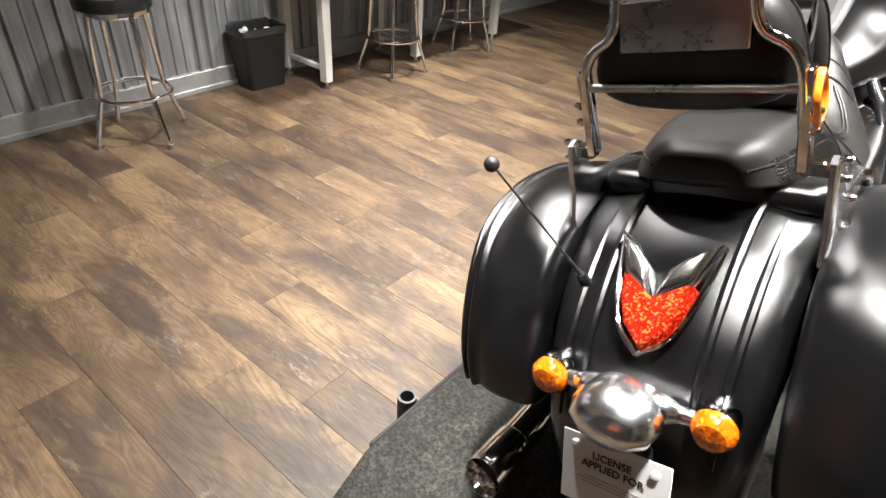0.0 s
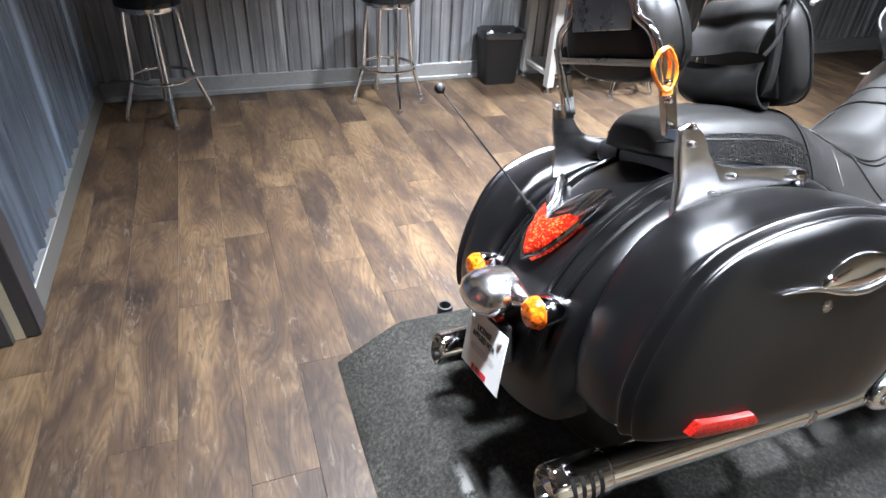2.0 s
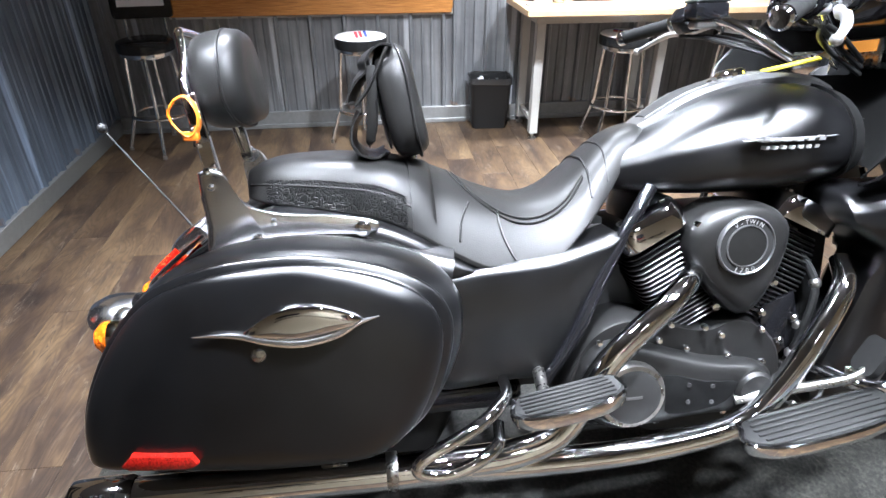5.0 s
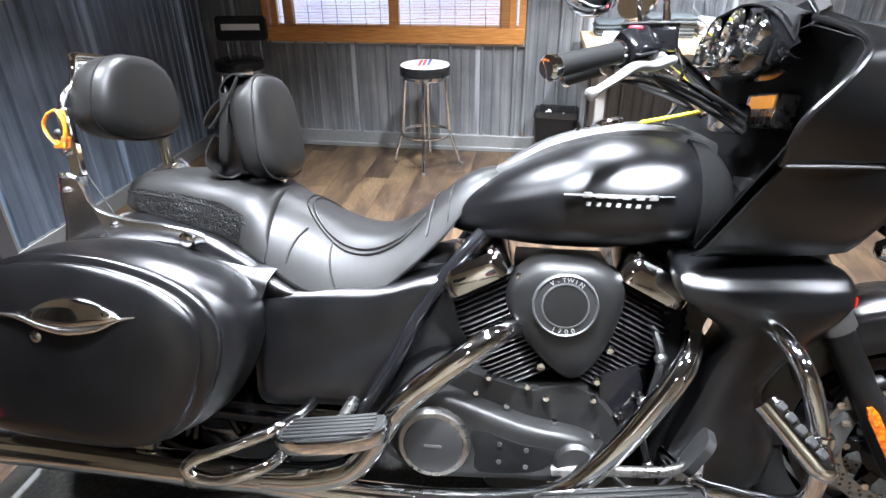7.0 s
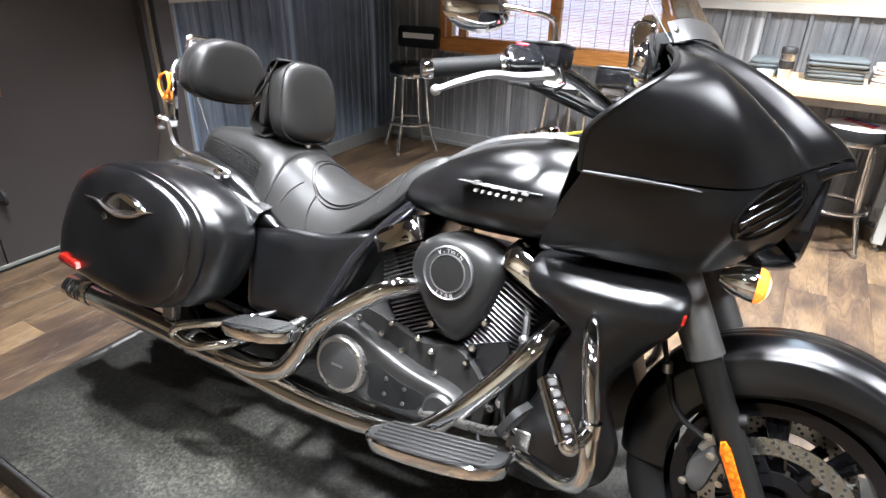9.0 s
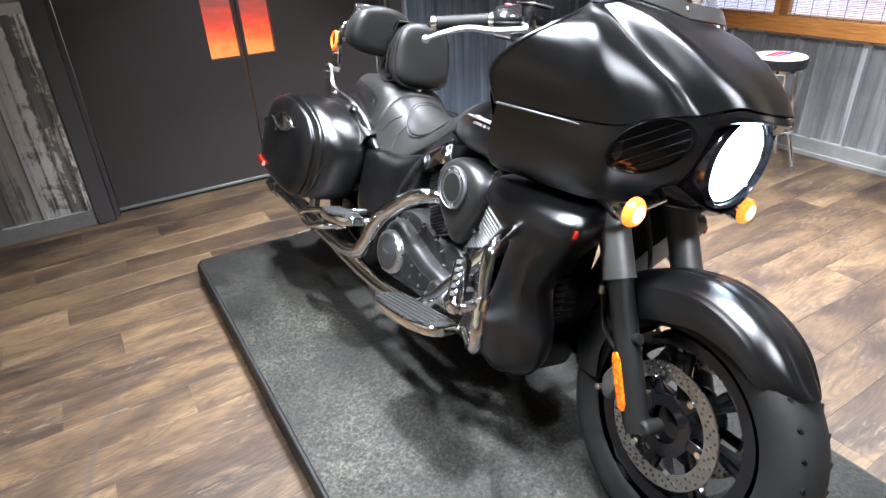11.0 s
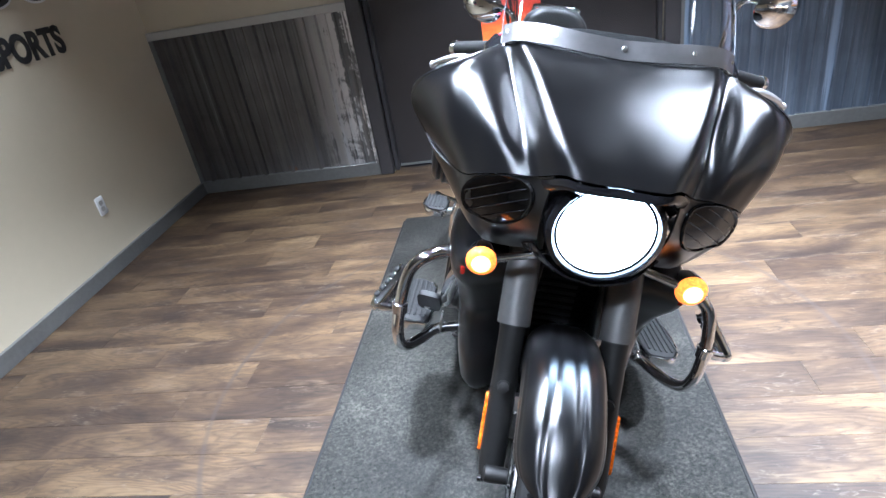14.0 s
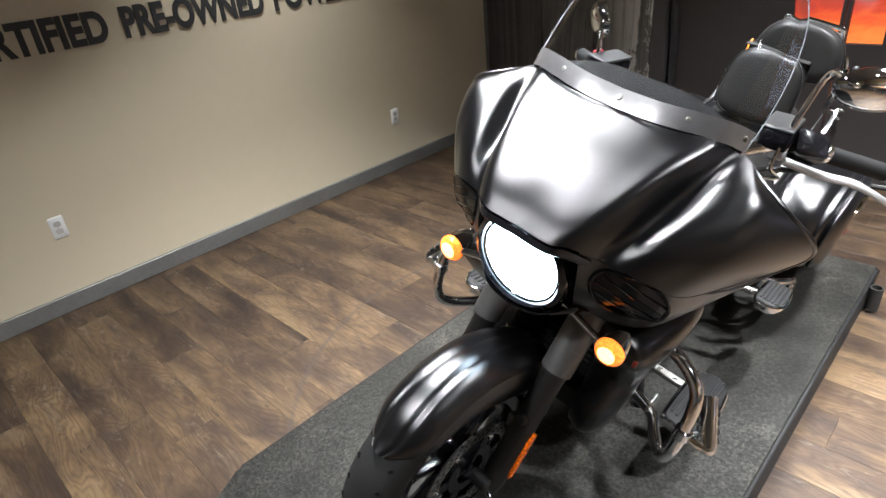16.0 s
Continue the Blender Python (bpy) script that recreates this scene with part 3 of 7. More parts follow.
def sunset(name):
    """A dim warm-lit space seen through the door's panes."""
    m = material(name, (0.1, 0.02, 0.01), 0.8)
    v = coords(m)
    sep = node(m, "ShaderNodeSeparateXYZ")
    wire(m, v, sep.inputs[0])
    n = grain(m, coords(m, (1, 1, 2.6)), 7, 6, 0.6, 0.8)
    add = node(m, "ShaderNodeMath")
    add.operation = "MULTIPLY_ADD"
    add.inputs[1].default_value = 0.16
    wire(m, n, add.inputs[0])
    low = node(m, "ShaderNodeMath")
    low.operation = "MULTIPLY"
    low.inputs[1].default_value = 0.6
    wire(m, sep.outputs[2], low.inputs[0])
    wire(m, low.outputs[0], add.inputs[2])
    c = ramp(m, add.outputs[0], [(0.57, (1.0, 0.26, 0.05)), (0.62, (1.0, 0.15, 0.03)), (0.67, (0.62, 0.06, 0.03)), (0.76, (0.24, 0.06, 0.045)), (0.95, (0.17, 0.085, 0.075))])
    wire(m, c, bsdf(m).inputs["Emission Color"])
    bsdf(m).inputs["Emission Strength"].default_value = 1.3
    return m


tagged(part("backdrop", box(DM - 0.5, DM + 0.5, YS - 0.42, YS - 0.40, 0.3, 2.0), sunset("warm_glow")), "warm orange lit space behind the door panes", "backdrop", kind="structure")

# window with a bamboo blind
window = tagged(new("window_1"), "window behind a lowered orange-brown bamboo roller blind", "window", kind="structure")
wf = bmesh.new()
for y0, y1, z0, z1 in ((WIN_Y0 - 0.045, WIN_Y0, WIN_Z0 - 0.045, WIN_Z1 + 0.045), (WIN_Y1, WIN_Y1 + 0.045, WIN_Z0 - 0.045, WIN_Z1 + 0.045),
                       (WIN_Y0, WIN_Y1, WIN_Z0 - 0.045, WIN_Z0), (WIN_Y0, WIN_Y1, WIN_Z1, WIN_Z1 + 0.045)):
    box(XW - 0.05, XW + 0.022, y0, y1, z0, z1, 0.003, bm=wf)
part("window_frame", wf, M_LEGPAINT, window)
pn = part("pane", box(XW - 0.10, XW - 0.094, WIN_Y0, WIN_Y1, WIN_Z0, WIN_Z1), M_GLASS, window)
pn.visible_shadow = False
mull = bmesh.new()
for y in (WIN_Y0 + (WIN_Y1 - WIN_Y0) * k for k in (0.06, 0.5, 0.94)):
    box(XW - 0.12, XW - 0.07, y - 0.035, y + 0.035, WIN_Z0, WIN_Z1, bm=mull)
box(XW - 0.12, XW - 0.07, WIN_Y0, WIN_Y1, WIN_Z0, WIN_Z0 + 0.075, bm=mull)
part("sash", mull, M_WOOD, window)


def daylight(name):
    m = material(name, (0.5, 0.5, 0.6), 0.8)
    v = coords(m)
    c = ramp(m, grain(m, v, 2.0, 3), [(0.3, (0.62, 0.62, 0.85)), (0.7, (0.95, 0.95, 1.0))])
    wire(m, c, bsdf(m).inputs["Emission Color"])
    bsdf(m).inputs["Emission Strength"].default_value = 1.15
    return m


tagged(part("backdrop", box(XW - 0.6, XW - 0.58, WIN_Y0 - 0.6, WIN_Y1 + 0.6, 0.3, 2.6), daylight("cool_daylight")), "pale overcast daylight beyond the blind", "backdrop", kind="structure")

# ---- ceiling lamps ----
M_BULB = glow("lamp_lens_lit", (1.0, 0.95, 0.88), 30.0)
LAMPS = [  # x, y, relative power, beam in degrees
    (-1.2, 2.3, 1.6, 96), (-1.7, 3.4, 1.65, 92), (-0.6, 1.45, 1.3, 90), (0.45, 0.95, 0.6, 84),
    (0.72, 2.08, 1.2, 96), (0.64, 2.97, 0.65, 96), (1.4, 2.7, 0.65, 96), (2.6, 1.9, 0.27, 82), (0.6, 4.6, 1.0, 125)]


def can_light():
    top = thing("ceiling_lamp", "lit round recessed ceiling lamp with white rim", "lamp", pose(0, 0, ZC), "recessed ceiling lamps")
    part("rim", lathe([(0.075, -0.001), (0.098, -0.001), (0.098, -0.010), (0.075, -0.014)], (0, 0, 0), n=28, cap=False), M_WHITE, top)
    part("bulb", lathe([(0.074, -0.004), (0.05, -0.007), (0.001, -0.008)], (0, 0, 0), n=24), M_BULB, top)
    return top


can0 = can_light()
for i, (lx, ly, lk, beam_) in enumerate(LAMPS):
    if i:
        copy_thing(can0, pose(lx, ly, ZC))
    else:
        can0.matrix_basis = pose(lx, ly, ZC)
    ld = bpy.data.lights.new("ceiling_lamp_light", "AREA")
    ld.shape, ld.size, ld.energy, ld.color = "DISK", 0.19, LAMP_POWER * lk, (1.0, 0.97, 0.93)
    ld.spread = radians(beam_)
    lo = new("ceiling_lamp_light", ld)
    lo.matrix_basis = pose(lx, ly, ZC - 0.02)

# ---- platform ----
PX0, PX1, PY0, PY1, PZ = -0.15, 1.13, 0.98, 3.47, 0.12
platform = thing("display_platform", "low black grit-coated display platform with sloped ends on the planks", "platform")
bm = bmesh.new()
prof = [(PY0 - 0.19, 0.0), (PY0 - 0.19, 0.006), (PY0, PZ), (PY1, PZ), (PY1 + 0.19, 0.006), (PY1 + 0.19, 0.0)]
plate(prof, PX0, PX1, 0.006, bm)
part("deck", bm, M_GRIT, platform)
part("edge_strip", box(PX1 - 0.002, PX1 + 0.012, PY0 + 0.02, PY1 - 0.02, 0.004, PZ - 0.004, 0.004), M_RUBBER, platform)
part("edge_strip", box(PX0 - 0.012, PX0 + 0.002, PY0 + 0.02, PY1 - 0.02, 0.004, PZ - 0.004, 0.004), M_RUBBER, platform)
part("tube_socket", lathe([(0.019, -0.05), (0.026, -0.05), (0.026, 0.055), (0.019, 0.055), (0.019, -0.04)], (PX0 - 0.04, PY0 + 0.19, 0.066), n=16, cap=False), M_PLASTIC, platform, "black tube socket")

# ---- the motorcycle ----
# Built upright: x to its right, y forward from the rear axle, z up from the platform; then leaned on its stand.
BIKE = pose(0.497, 1.49, PZ, 0, -15.5, 0.7)
bike = thing("motorcycle", "satin black touring motorcycle leaning on its stand, lamp lit", "motorcycle", BIKE)
WB = 1.665


def both(name, make, mat, parent, label="", sharp=38.0):
    """The same part on the right and, mirrored, on the left."""
    return part(name, make(), mat, parent, label, sharp), part(name, flip(make()), mat, parent, label, sharp)


# wheels
def tyre(R, w, at, m=None):
    r0 = R - w * 0.72
    prof = [(r0, -w * 0.36), (r0 + 0.012, -w * 0.43), (R - w * 0.36, -w * 0.5), (R - w * 0.16, -w * 0.44), (R - w * 0.05, -w * 0.28), (R, -w * 0.0),
            (R - w * 0.05, w * 0.28), (R - w * 0.16, w * 0.44), (R - w * 0.36, w * 0.5), (r0 + 0.012, w * 0.43), (r0, w * 0.36)]
    pts = smooth2d(prof, 2, False)
    bm = lathe(pts, (0, 0, 0), (1, 0, 0), 56, cap=False)
    return moved(bm, Matrix.Translation(at) if m is None else m)


def tread(R, w, m):
    """Slanting grooves, thin dark blocks sunk into the crown: their colour is the shade."""
    bm = bmesh.new()
    for i in range(34):
        a = 2 * math.pi * i / 34
        for s in (-1, 1):
            b = bmesh.new()
            box(-0.0035, 0.0035, -0.026, 0.026, -0.004, 0.0012, bm=b)
            mm = pose(0, 0, 0, math.degrees(a) + (5 if s > 0 else 0)) @ Matrix.Translation((s * w * 0.24, 0, R - w * 0.045 - 0.0035)) @ pose(0, 0, 0, 0, s * 20, s * 38)
            moved(b, mm)
            tmp = bpy.data.meshes.new("tmp")
            b.to_mesh(tmp)
            b.free()
            bm.from_mesh(tmp)
            bpy.data.meshes.remove(tmp)
    return moved(bm, m)


def spokes(R, m, parent, n=7):
    for i in range(n):
        a = 2 * math.pi * i / n
        bm = bmesh.new()
        for d in (-0.07, 0.07):
            p0 = Vector((0, 0.035 * math.cos(a), 0.035 * math.sin(a)))
            p1 = Vector((0.012, (R - 0.03) * math.cos(a + d), (R - 0.03) * math.sin(a + d)))
            tube([p0, (p0 + p1) / 2, p1], [0.017, 0.011, 0.014], 8, 2, bm)
        part("spoke", moved(bm, m), M_GLOSSBLACK, parent)


def rim(R, w, m):
    bm = lathe([(R - 0.03, -w * 0.42), (R, -w * 0.46), (R - 0.004, -w * 0.36), (R - 0.03, -w * 0.2), (R - 0.03, w * 0.2), (R - 0.004, w * 0.36), (R, w * 0.46), (R - 0.03, w * 0.42), (R - 0.042, 0.0), (R - 0.03, -w * 0.42)], (0, 0, 0), (1, 0, 0), 48, cap=False)
    lathe([(0.0, -0.045), (0.05, -0.045), (0.055, 0.0), (0.05, 0.045), (0.0, 0.045)], (0, 0, 0), (1, 0, 0), 24, bm)
    return moved(bm, m)


def brake_disc(r0, r1, x, m):
    bm = lathe([(r0, x - 0.0025), (r1, x - 0.0025), (r1, x + 0.0025), (r0, x + 0.0025), (r0, x - 0.0025)], (0, 0, 0), (1, 0, 0), 60, cap=False)
    return moved(bm, m)


def disc_holes(r0, r1, x, m):
    bm = bmesh.new()
    # Ink-black dots standing on the disc: the drilled holes' shade as colour.
    for i in range(30):
        a = 2 * math.pi * i / 30
        for k, r in enumerate((r0 + 0.01, (r0 + r1) / 2, r1 - 0.008)):
            b = a + k * 0.07
            lathe([(0.0, -0.0036), (0.0038, -0.0036), (0.0038, 0.0036), (0.0, 0.0036)], (x, r * math.cos(b), r * math.sin(b)), (1, 0, 0), 6, bm)
    return moved(bm, m)


STEER = pose(0, 1.335, 0.9) @ Matrix.Rotation(radians(-6.0), 4, Vector((0, -0.36, 0.93))) @ pose(0, -1.335, -0.9)
FW = STEER @ Matrix.Translation((0, WB, 0.325))
RW = Matrix.Translation((0, 0, 0.32))
front = part("front_wheel", rim(0.215, 0.09, FW), M_GLOSSBLACK, bike, "gloss black cast wheel")
spokes(0.215, FW, front)
part("tyre", tyre(0.325, 0.135, None, FW), M_RUBBER, front)
part("tread_grooves", tread(0.325, 0.135, FW), M_DASH, front)
for sx in (-1, 1):
    disc = part("brake_disc", brake_disc(0.114, 0.15, sx * 0.066, FW), M_STEEL, front)
    part("disc_carrier", moved(lathe([(0.045, sx * 0.060), (0.076, sx * 0.060), (0.076, sx * 0.066), (0.045, sx * 0.066), (0.045, sx * 0.060)], (0, 0, 0), (1, 0, 0), 30, cap=False), FW), M_GLOSSBLACK, front)
    part("drilled_pattern", disc_holes(0.114, 0.15, sx * 0.066, FW), M_INK, front)
    for i in range(6):
        a = 2 * math.pi * i / 6
        arm = box(sx * 0.063 - 0.003, sx * 0.063 + 0.003, -0.014, 0.014, 0.068, 0.122, 0.002)
        part("carrier_arm", moved(arm, FW @ Matrix.Rotation(a - math.pi / 2, 4, "X")), M_GLOSSBLACK, front)
        bm = lathe([(0.0, 0.0), (0.008, 0.0), (0.008, 0.008), (0.0, 0.008)], (sx * 0.066, 0.108 * math.cos(a), 0.108 * math.sin(a)), (sx, 0, 0), 8)
        part("disc_bolt", moved(bm, FW), M_CHROME, front)
rear = part("rear_wheel", rim(0.215, 0.12, RW), M_GLOSSBLACK, bike, "gloss black cast wheel")
spokes(0.215, RW, rear)
part("tyre", tyre(0.32, 0.165, None, RW), M_RUBBER, rear)

def bulge(outline, centre, spec, k=3):
    """Rings of one outline pulled towards its centre as x grows."""
    pts = smooth2d(outline, k)
    cy, cz = centre
    return rings([[(x, cy + (y - cy) * s, cz + (z - cz) * s) for y, z in pts] for x, s in spec])


# saddlebags
BAG = [(-0.376, 0.405), (-0.372, 0.47), (-0.343, 0.546), (-0.295, 0.624), (-0.245, 0.676), (-0.19, 0.705), (-0.104, 0.727), (0.008, 0.731), (0.114, 0.711),
       (0.195, 0.673), (0.234, 0.62), (0.235, 0.549), (0.203, 0.455), (0.165, 0.405), (0.11, 0.372), (-0.02, 0.368), (-0.16, 0.374), (-0.31, 0.384), (-0.362, 0.388)]
BAG_S = smooth2d(BAG, 4)


def bag_ring(x, grow, ahead=0.0):
    cy, cz = -0.06, 0.55
    out = []
    for y, z in BAG_S:
        dy, dz = y - cy, z - cz
        l = math.hypot(dy, dz)
        ny, nz = dy / l, dz / l
        up = max(0.0, nz)
        out.append((x, y + ny * grow + ahead * max(0, ny), z + nz * grow * (0.35 if nz < 0 else 1.0)))
    return out


def bag_taper(bm):
    """Draw the bag's outer side in towards its rear end."""
    for v in bm.verts:
        f = max(0.0, min(1.0, (-v.co.y - 0.05) / 0.33))
        v.co.x = 0.21 + (v.co.x - 0.21) * (1 - 0.16 * f ** 1.5)
    return bm


def bag():
    spec = [(0.206, -0.03, 0.03), (0.212, -0.004, 0.036), (0.23, 0.006, 0.04), (0.26, 0.010, 0.042), (0.30, 0.012, 0.042), (0.33, 0.010, 0.04), (0.35, 0.006, 0.036), (0.362, 0.001, 0.03), (0.369, -0.001, 0.025),
            (0.374, 0.0005, 0.021), (0.379, 0.0055, 0.018), (0.3835, 0.0085, 0.016), (0.388, 0.0085, 0.014), (0.392, 0.005, 0.012), (0.396, -0.004, 0.010), (0.400, -0.010, 0.008), (0.4035, -0.0105, 0.006), (0.407, -0.006, 0.005), (0.411, -0.002, 0.004),
            (0.415, -0.0025, 0.003), (0.419, -0.006, 0.002), (0.424, -0.012, 0.0), (0.431, -0.024, 0.0), (0.438, -0.046, 0.0), (0.4435, -0.08, 0.0), (0.447, -0.12, 0.0), (0.449, -0.17, 0.0)]
    return bag_taper(rings([bag_ring(*s) for s in spec]))


for side in ("right", "left"):
    F = (lambda b: b) if side == "right" else flip
    sb = part("saddlebag", F(bag()), M_PAINT, bike, "hard satin black saddlebag with moulded ridges", sharp=60)
    badge = bulge([(-0.080, 0.634), (-0.045, 0.662), (0.005, 0.676), (0.06, 0.668), (0.108, 0.644), (0.07, 0.628), (0.01, 0.617), (-0.045, 0.621)], (0.01, 0.645), ((0.428, 1.0), (0.446, 1.0), (0.4515, 0.93), (0.4545, 0.75), (0.456, 0.4)), 4)
    bd = part("latch_cover", F(badge), M_CHROME, sb, "chrome latch cover")
    fin = tube([(0.4425, -0.158, 0.634), (0.447, -0.095, 0.633), (0.4515, -0.04, 0.619), (0.453, 0.01, 0.613), (0.4505, 0.065, 0.622), (0.446, 0.10, 0.638), (0.441, 0.134, 0.645)], [0.001, 0.0045, 0.006, 0.0065, 0.006, 0.0045, 0.001], 8, 6)
    part("latch_fin", F(fin), M_WINGS, bd)
    part("lock", F(lathe([(0.0, 0.0), (0.012, 0.0), (0.012, 0.007), (0.008, 0.010), (0.0, 0.010)], (0.441, -0.06, 0.597), (1, 0, 0), 14)), M_STEEL, sb)
    rf = part("side_reflector", F(bag_taper(plate([(-0.303, 0.412), (-0.285, 0.432), (-0.187, 0.430), (-0.176, 0.414), (-0.19, 0.406), (-0.29, 0.405)], 0.41, 0.462, 0.003))), M_REFLEX, sb, "red side reflector")
    guard = tube([(0.235, 0.385, 0.40), (0.30, 0.375, 0.398), (0.35, 0.335, 0.388), (0.382, 0.275, 0.37), (0.397, 0.21, 0.347), (0.40, 0.185, 0.326), (0.398, 0.20, 0.308), (0.395, 0.25, 0.302), (0.388, 0.305, 0.318), (0.36, 0.345, 0.33), (0.30, 0.36, 0.335)], 0.0125, 10, 5)
    part("bag_guard", F(guard), M_CHROME, bike, "chrome saddlebag guard bar")


# rear fender with its ribs
FEN = [(0.30, 0.70), (0.16, 0.735), (0.02, 0.755), (-0.10, 0.745), (-0.20, 0.703), (-0.29, 0.638), (-0.36, 0.56), (-0.405, 0.46), (-0.425, 0.36), (-0.42, 0.28)]


def fender_band(path, half, crown, skirt, n=9, k=4, ridge=0.0):
    """A mudguard: an arched section carried along a (y, z) path."""
    pts = smooth2d(path, k, False)
    secs = []
    for i, p in enumerate(pts):
        a, b = pts[max(i - 1, 0)], pts[min(i + 1, len(pts) - 1)]
        d = Vector((0, b[0] - a[0], b[1] - a[1])).normalized()
        nrm = Vector((0, -d.z, d.y))
        if nrm.z < 0 and abs(d.y) > abs(d.z) or nrm.dot(Vector((0, p[0] - half[2][0], p[1] - half[2][1]))) < 0:
            nrm = -nrm
        f = i / (len(pts) - 1)
        w = half[0] + (half[1] - half[0]) * f
        sec = []
        for j in range(-n, n + 1):
            u = j / n
            x = w * math.sin(u * math.pi / 2)
            drop = crown * (1 - math.cos(u * math.pi / 2)) + skirt * max(0, abs(u) - 0.82) / 0.18
            rdg = ridge * (math.exp(-((abs(u) - 0.34) / 0.07) ** 2) - 0.6 * math.exp(-(u / 0.14) ** 2))
            sec.append(Vector((x, p[0], p[1])) + nrm * (rdg - drop))
        secs.append(sec)
    bm = rings(secs, cap=False, closed=False)
    bmesh.ops.recalc_face_normals(bm, faces=bm.faces)
    bmesh.ops.solidify(bm, geom=bm.faces[:], thickness=0.004)
    return bm


part("rear_fender", fender_band(FEN, (0.245, 0.165, (0.0, 0.32)), 0.06, 0.05), M_PAINT, bike, "satin black ribbed rear fender", sharp=50)
for sx in (-1, 1):
    for xo, h in ((0.105, 0.008), (0.15, -0.004)):
        rib = tube([(sx * xo * (1 - 0.12 * i / 6), y, z + h - 0.015 * (xo / 0.15) ** 2 - 0.006) for i, (y, z) in enumerate(FEN[1:8])], [0.004, 0.009, 0.010, 0.010, 0.009, 0.008, 0.004], 8, 4)
        part("fender_rib", rib, M_PAINT, bike)

# tail lamp in the fender
TL = pose(0, -0.272, 0.662, 40)
tail = part("tail_lamp", moved(rings([[(x * s, y * s - (1 - s) * 0.01, h) for x, y in ((0, -0.115), (0.036, -0.08), (0.055, -0.03), (0.06, 0.004), (0.0, -0.034), (-0.06, 0.004), (-0.055, -0.03), (-0.036, -0.08))] for s, h in ((1.0, -0.02), (1.0, 0.012), (0.96, 0.022), (0.82, 0.029))]), TL), M_RED, bike, "faceted red tail lamp")
bz = bmesh.new()
tube([(0, -0.125, 0.008), (0.042, -0.085, 0.010), (0.064, -0.02, 0.010), (0.084, 0.075, 0.008)], [0.005, 0.005, 0.006, 0.003], 8, 4, bz)
tube([(0, -0.125, 0.008), (-0.042, -0.085, 0.010), (-0.064, -0.02, 0.010), (-0.084, 0.075, 0.008)], [0.005, 0.005, 0.006, 0.003], 8, 4, bz)
part("bezel", moved(bz, TL), M_CHROME, tail)
for sx in (-1, 1):
    wing = [(0.002, -0.036), (0.058, 0.004), (0.087, 0.085), (0.054, 0.066), (0.012, 0.018)]
    vee = rings([[(sx * (0.035 + (x - 0.035) * s), 0.025 + (y - 0.025) * s, h) for x, y in wing] for s, h in ((1.0, 0.0), (1.0, 0.02), (0.93, 0.028), (0.7, 0.036), (0.35, 0.040), (0.08, 0.041))])
    part("chrome_wing", moved(vee, TL), M_WINGS, tail)

# rear light bar with turn signals
bar = part("rear_light_bar", lathe([(0.0, -0.085), (0.03, -0.08), (0.052, -0.06), (0.06, -0.03), (0.056, 0.0), (0.045, 0.03)], (0, -0.425, 0.53), (0, 1, 0.25), 24), M_WINGS, bike, "chrome rear light housing")
bar.data.transform(Matrix.Translation((0, 0, 0.53)) @ Matrix.Diagonal((1.25, 1, 0.82, 1)) @ Matrix.Translation((0, 0, -0.53)))
part("stem", tube([(-0.122, -0.408, 0.528), (-0.085, -0.41, 0.53), (-0.05, -0.415, 0.532), (0.05, -0.415, 0.532), (0.085, -0.41, 0.53), (0.122, -0.408, 0.528)], [0.012, 0.015, 0.028, 0.028, 0.015, 0.012], 16, 5), M_WINGS, bar)
part("lamp_window", box(-0.03, 0.03, -0.45, -0.43, 0.462, 0.474, 0.003), M_RED, bar)
for sx in (-1, 1):
    sig = part("rear_turn_signal", lathe([(0.0, 0.062), (0.018, 0.058), (0.03, 0.03), (0.034, 0.0), (0.034, -0.006)], (sx * 0.137, -0.405, 0.527), (0, 1, 0), 20), M_CHROME, bike, "chrome turn signal with amber lens")
    part("signal_lens", lathe([(0.034, 0.0), (0.033, -0.014), (0.024, -0.026), (0.0, -0.031)], (sx * 0.137, -0.411, 0.527), (0, 1, 0), 20), M_AMBER, sig)

# number plate: paper dealer plate
PLM = pose(0.0, -0.468, 0.393, 77, 0, 0)
pl = part("dealer_plate", moved(box(-0.093, 0.093, -0.067, 0.067, -0.0015, 0.0015, 0.001), PLM), M_WHITE, bike, "white paper dealer plate with black print")
part("plate_bracket", box(-0.05, 0.05, -0.452, -0.42, 0.37, 0.46, 0.006), M_PLASTIC, bike)


def words(text, size, m, mat, parent, name="lettering", squeeze=1.0, bold=0.0, align="CENTER", depth=0.0004):
    cu = bpy.data.curves.new(name, "FONT")
    cu.body, cu.size, cu.align_x, cu.offset, cu.extrude = text, size, align, bold, depth
    ob = bpy.data.objects.new(name, cu)
    me = bpy.data.meshes.new_from_object(ob)
    bpy.data.objects.remove(ob)
    me.transform(m @ Matrix.Diagonal((squeeze, 1, 1, 1)))
    me.materials.append(mat)
    o = new(name, me)
    if parent:
        o.parent = parent
    return o


words("LICENSE", 0.0185, PLM @ pose(-0.004, 0.030, 0.003), M_INK, pl, bold=0.0003)
words("APPLIED FOR", 0.0185, PLM @ pose(-0.002, 0.011, 0.003), M_INK, pl, bold=0.0003)
bars = bmesh.new()
for k, (w, y) in enumerate(((0.10, -0.008), (0.12, -0.014), (0.11, -0.020))):
    box(-w / 2, w / 2, y, y + 0.0025, 0.0016, 0.0022, bm=bars)
part("small_print", moved(bars, PLM), M_SILVERINK, pl)
lg = bmesh.new()
box(-0.036, -0.022, -0.064, -0.050, 0.0016, 0.0024, bm=lg)
box(-0.018, 0.036, -0.062, -0.050, 0.0016, 0.0024, bm=lg)
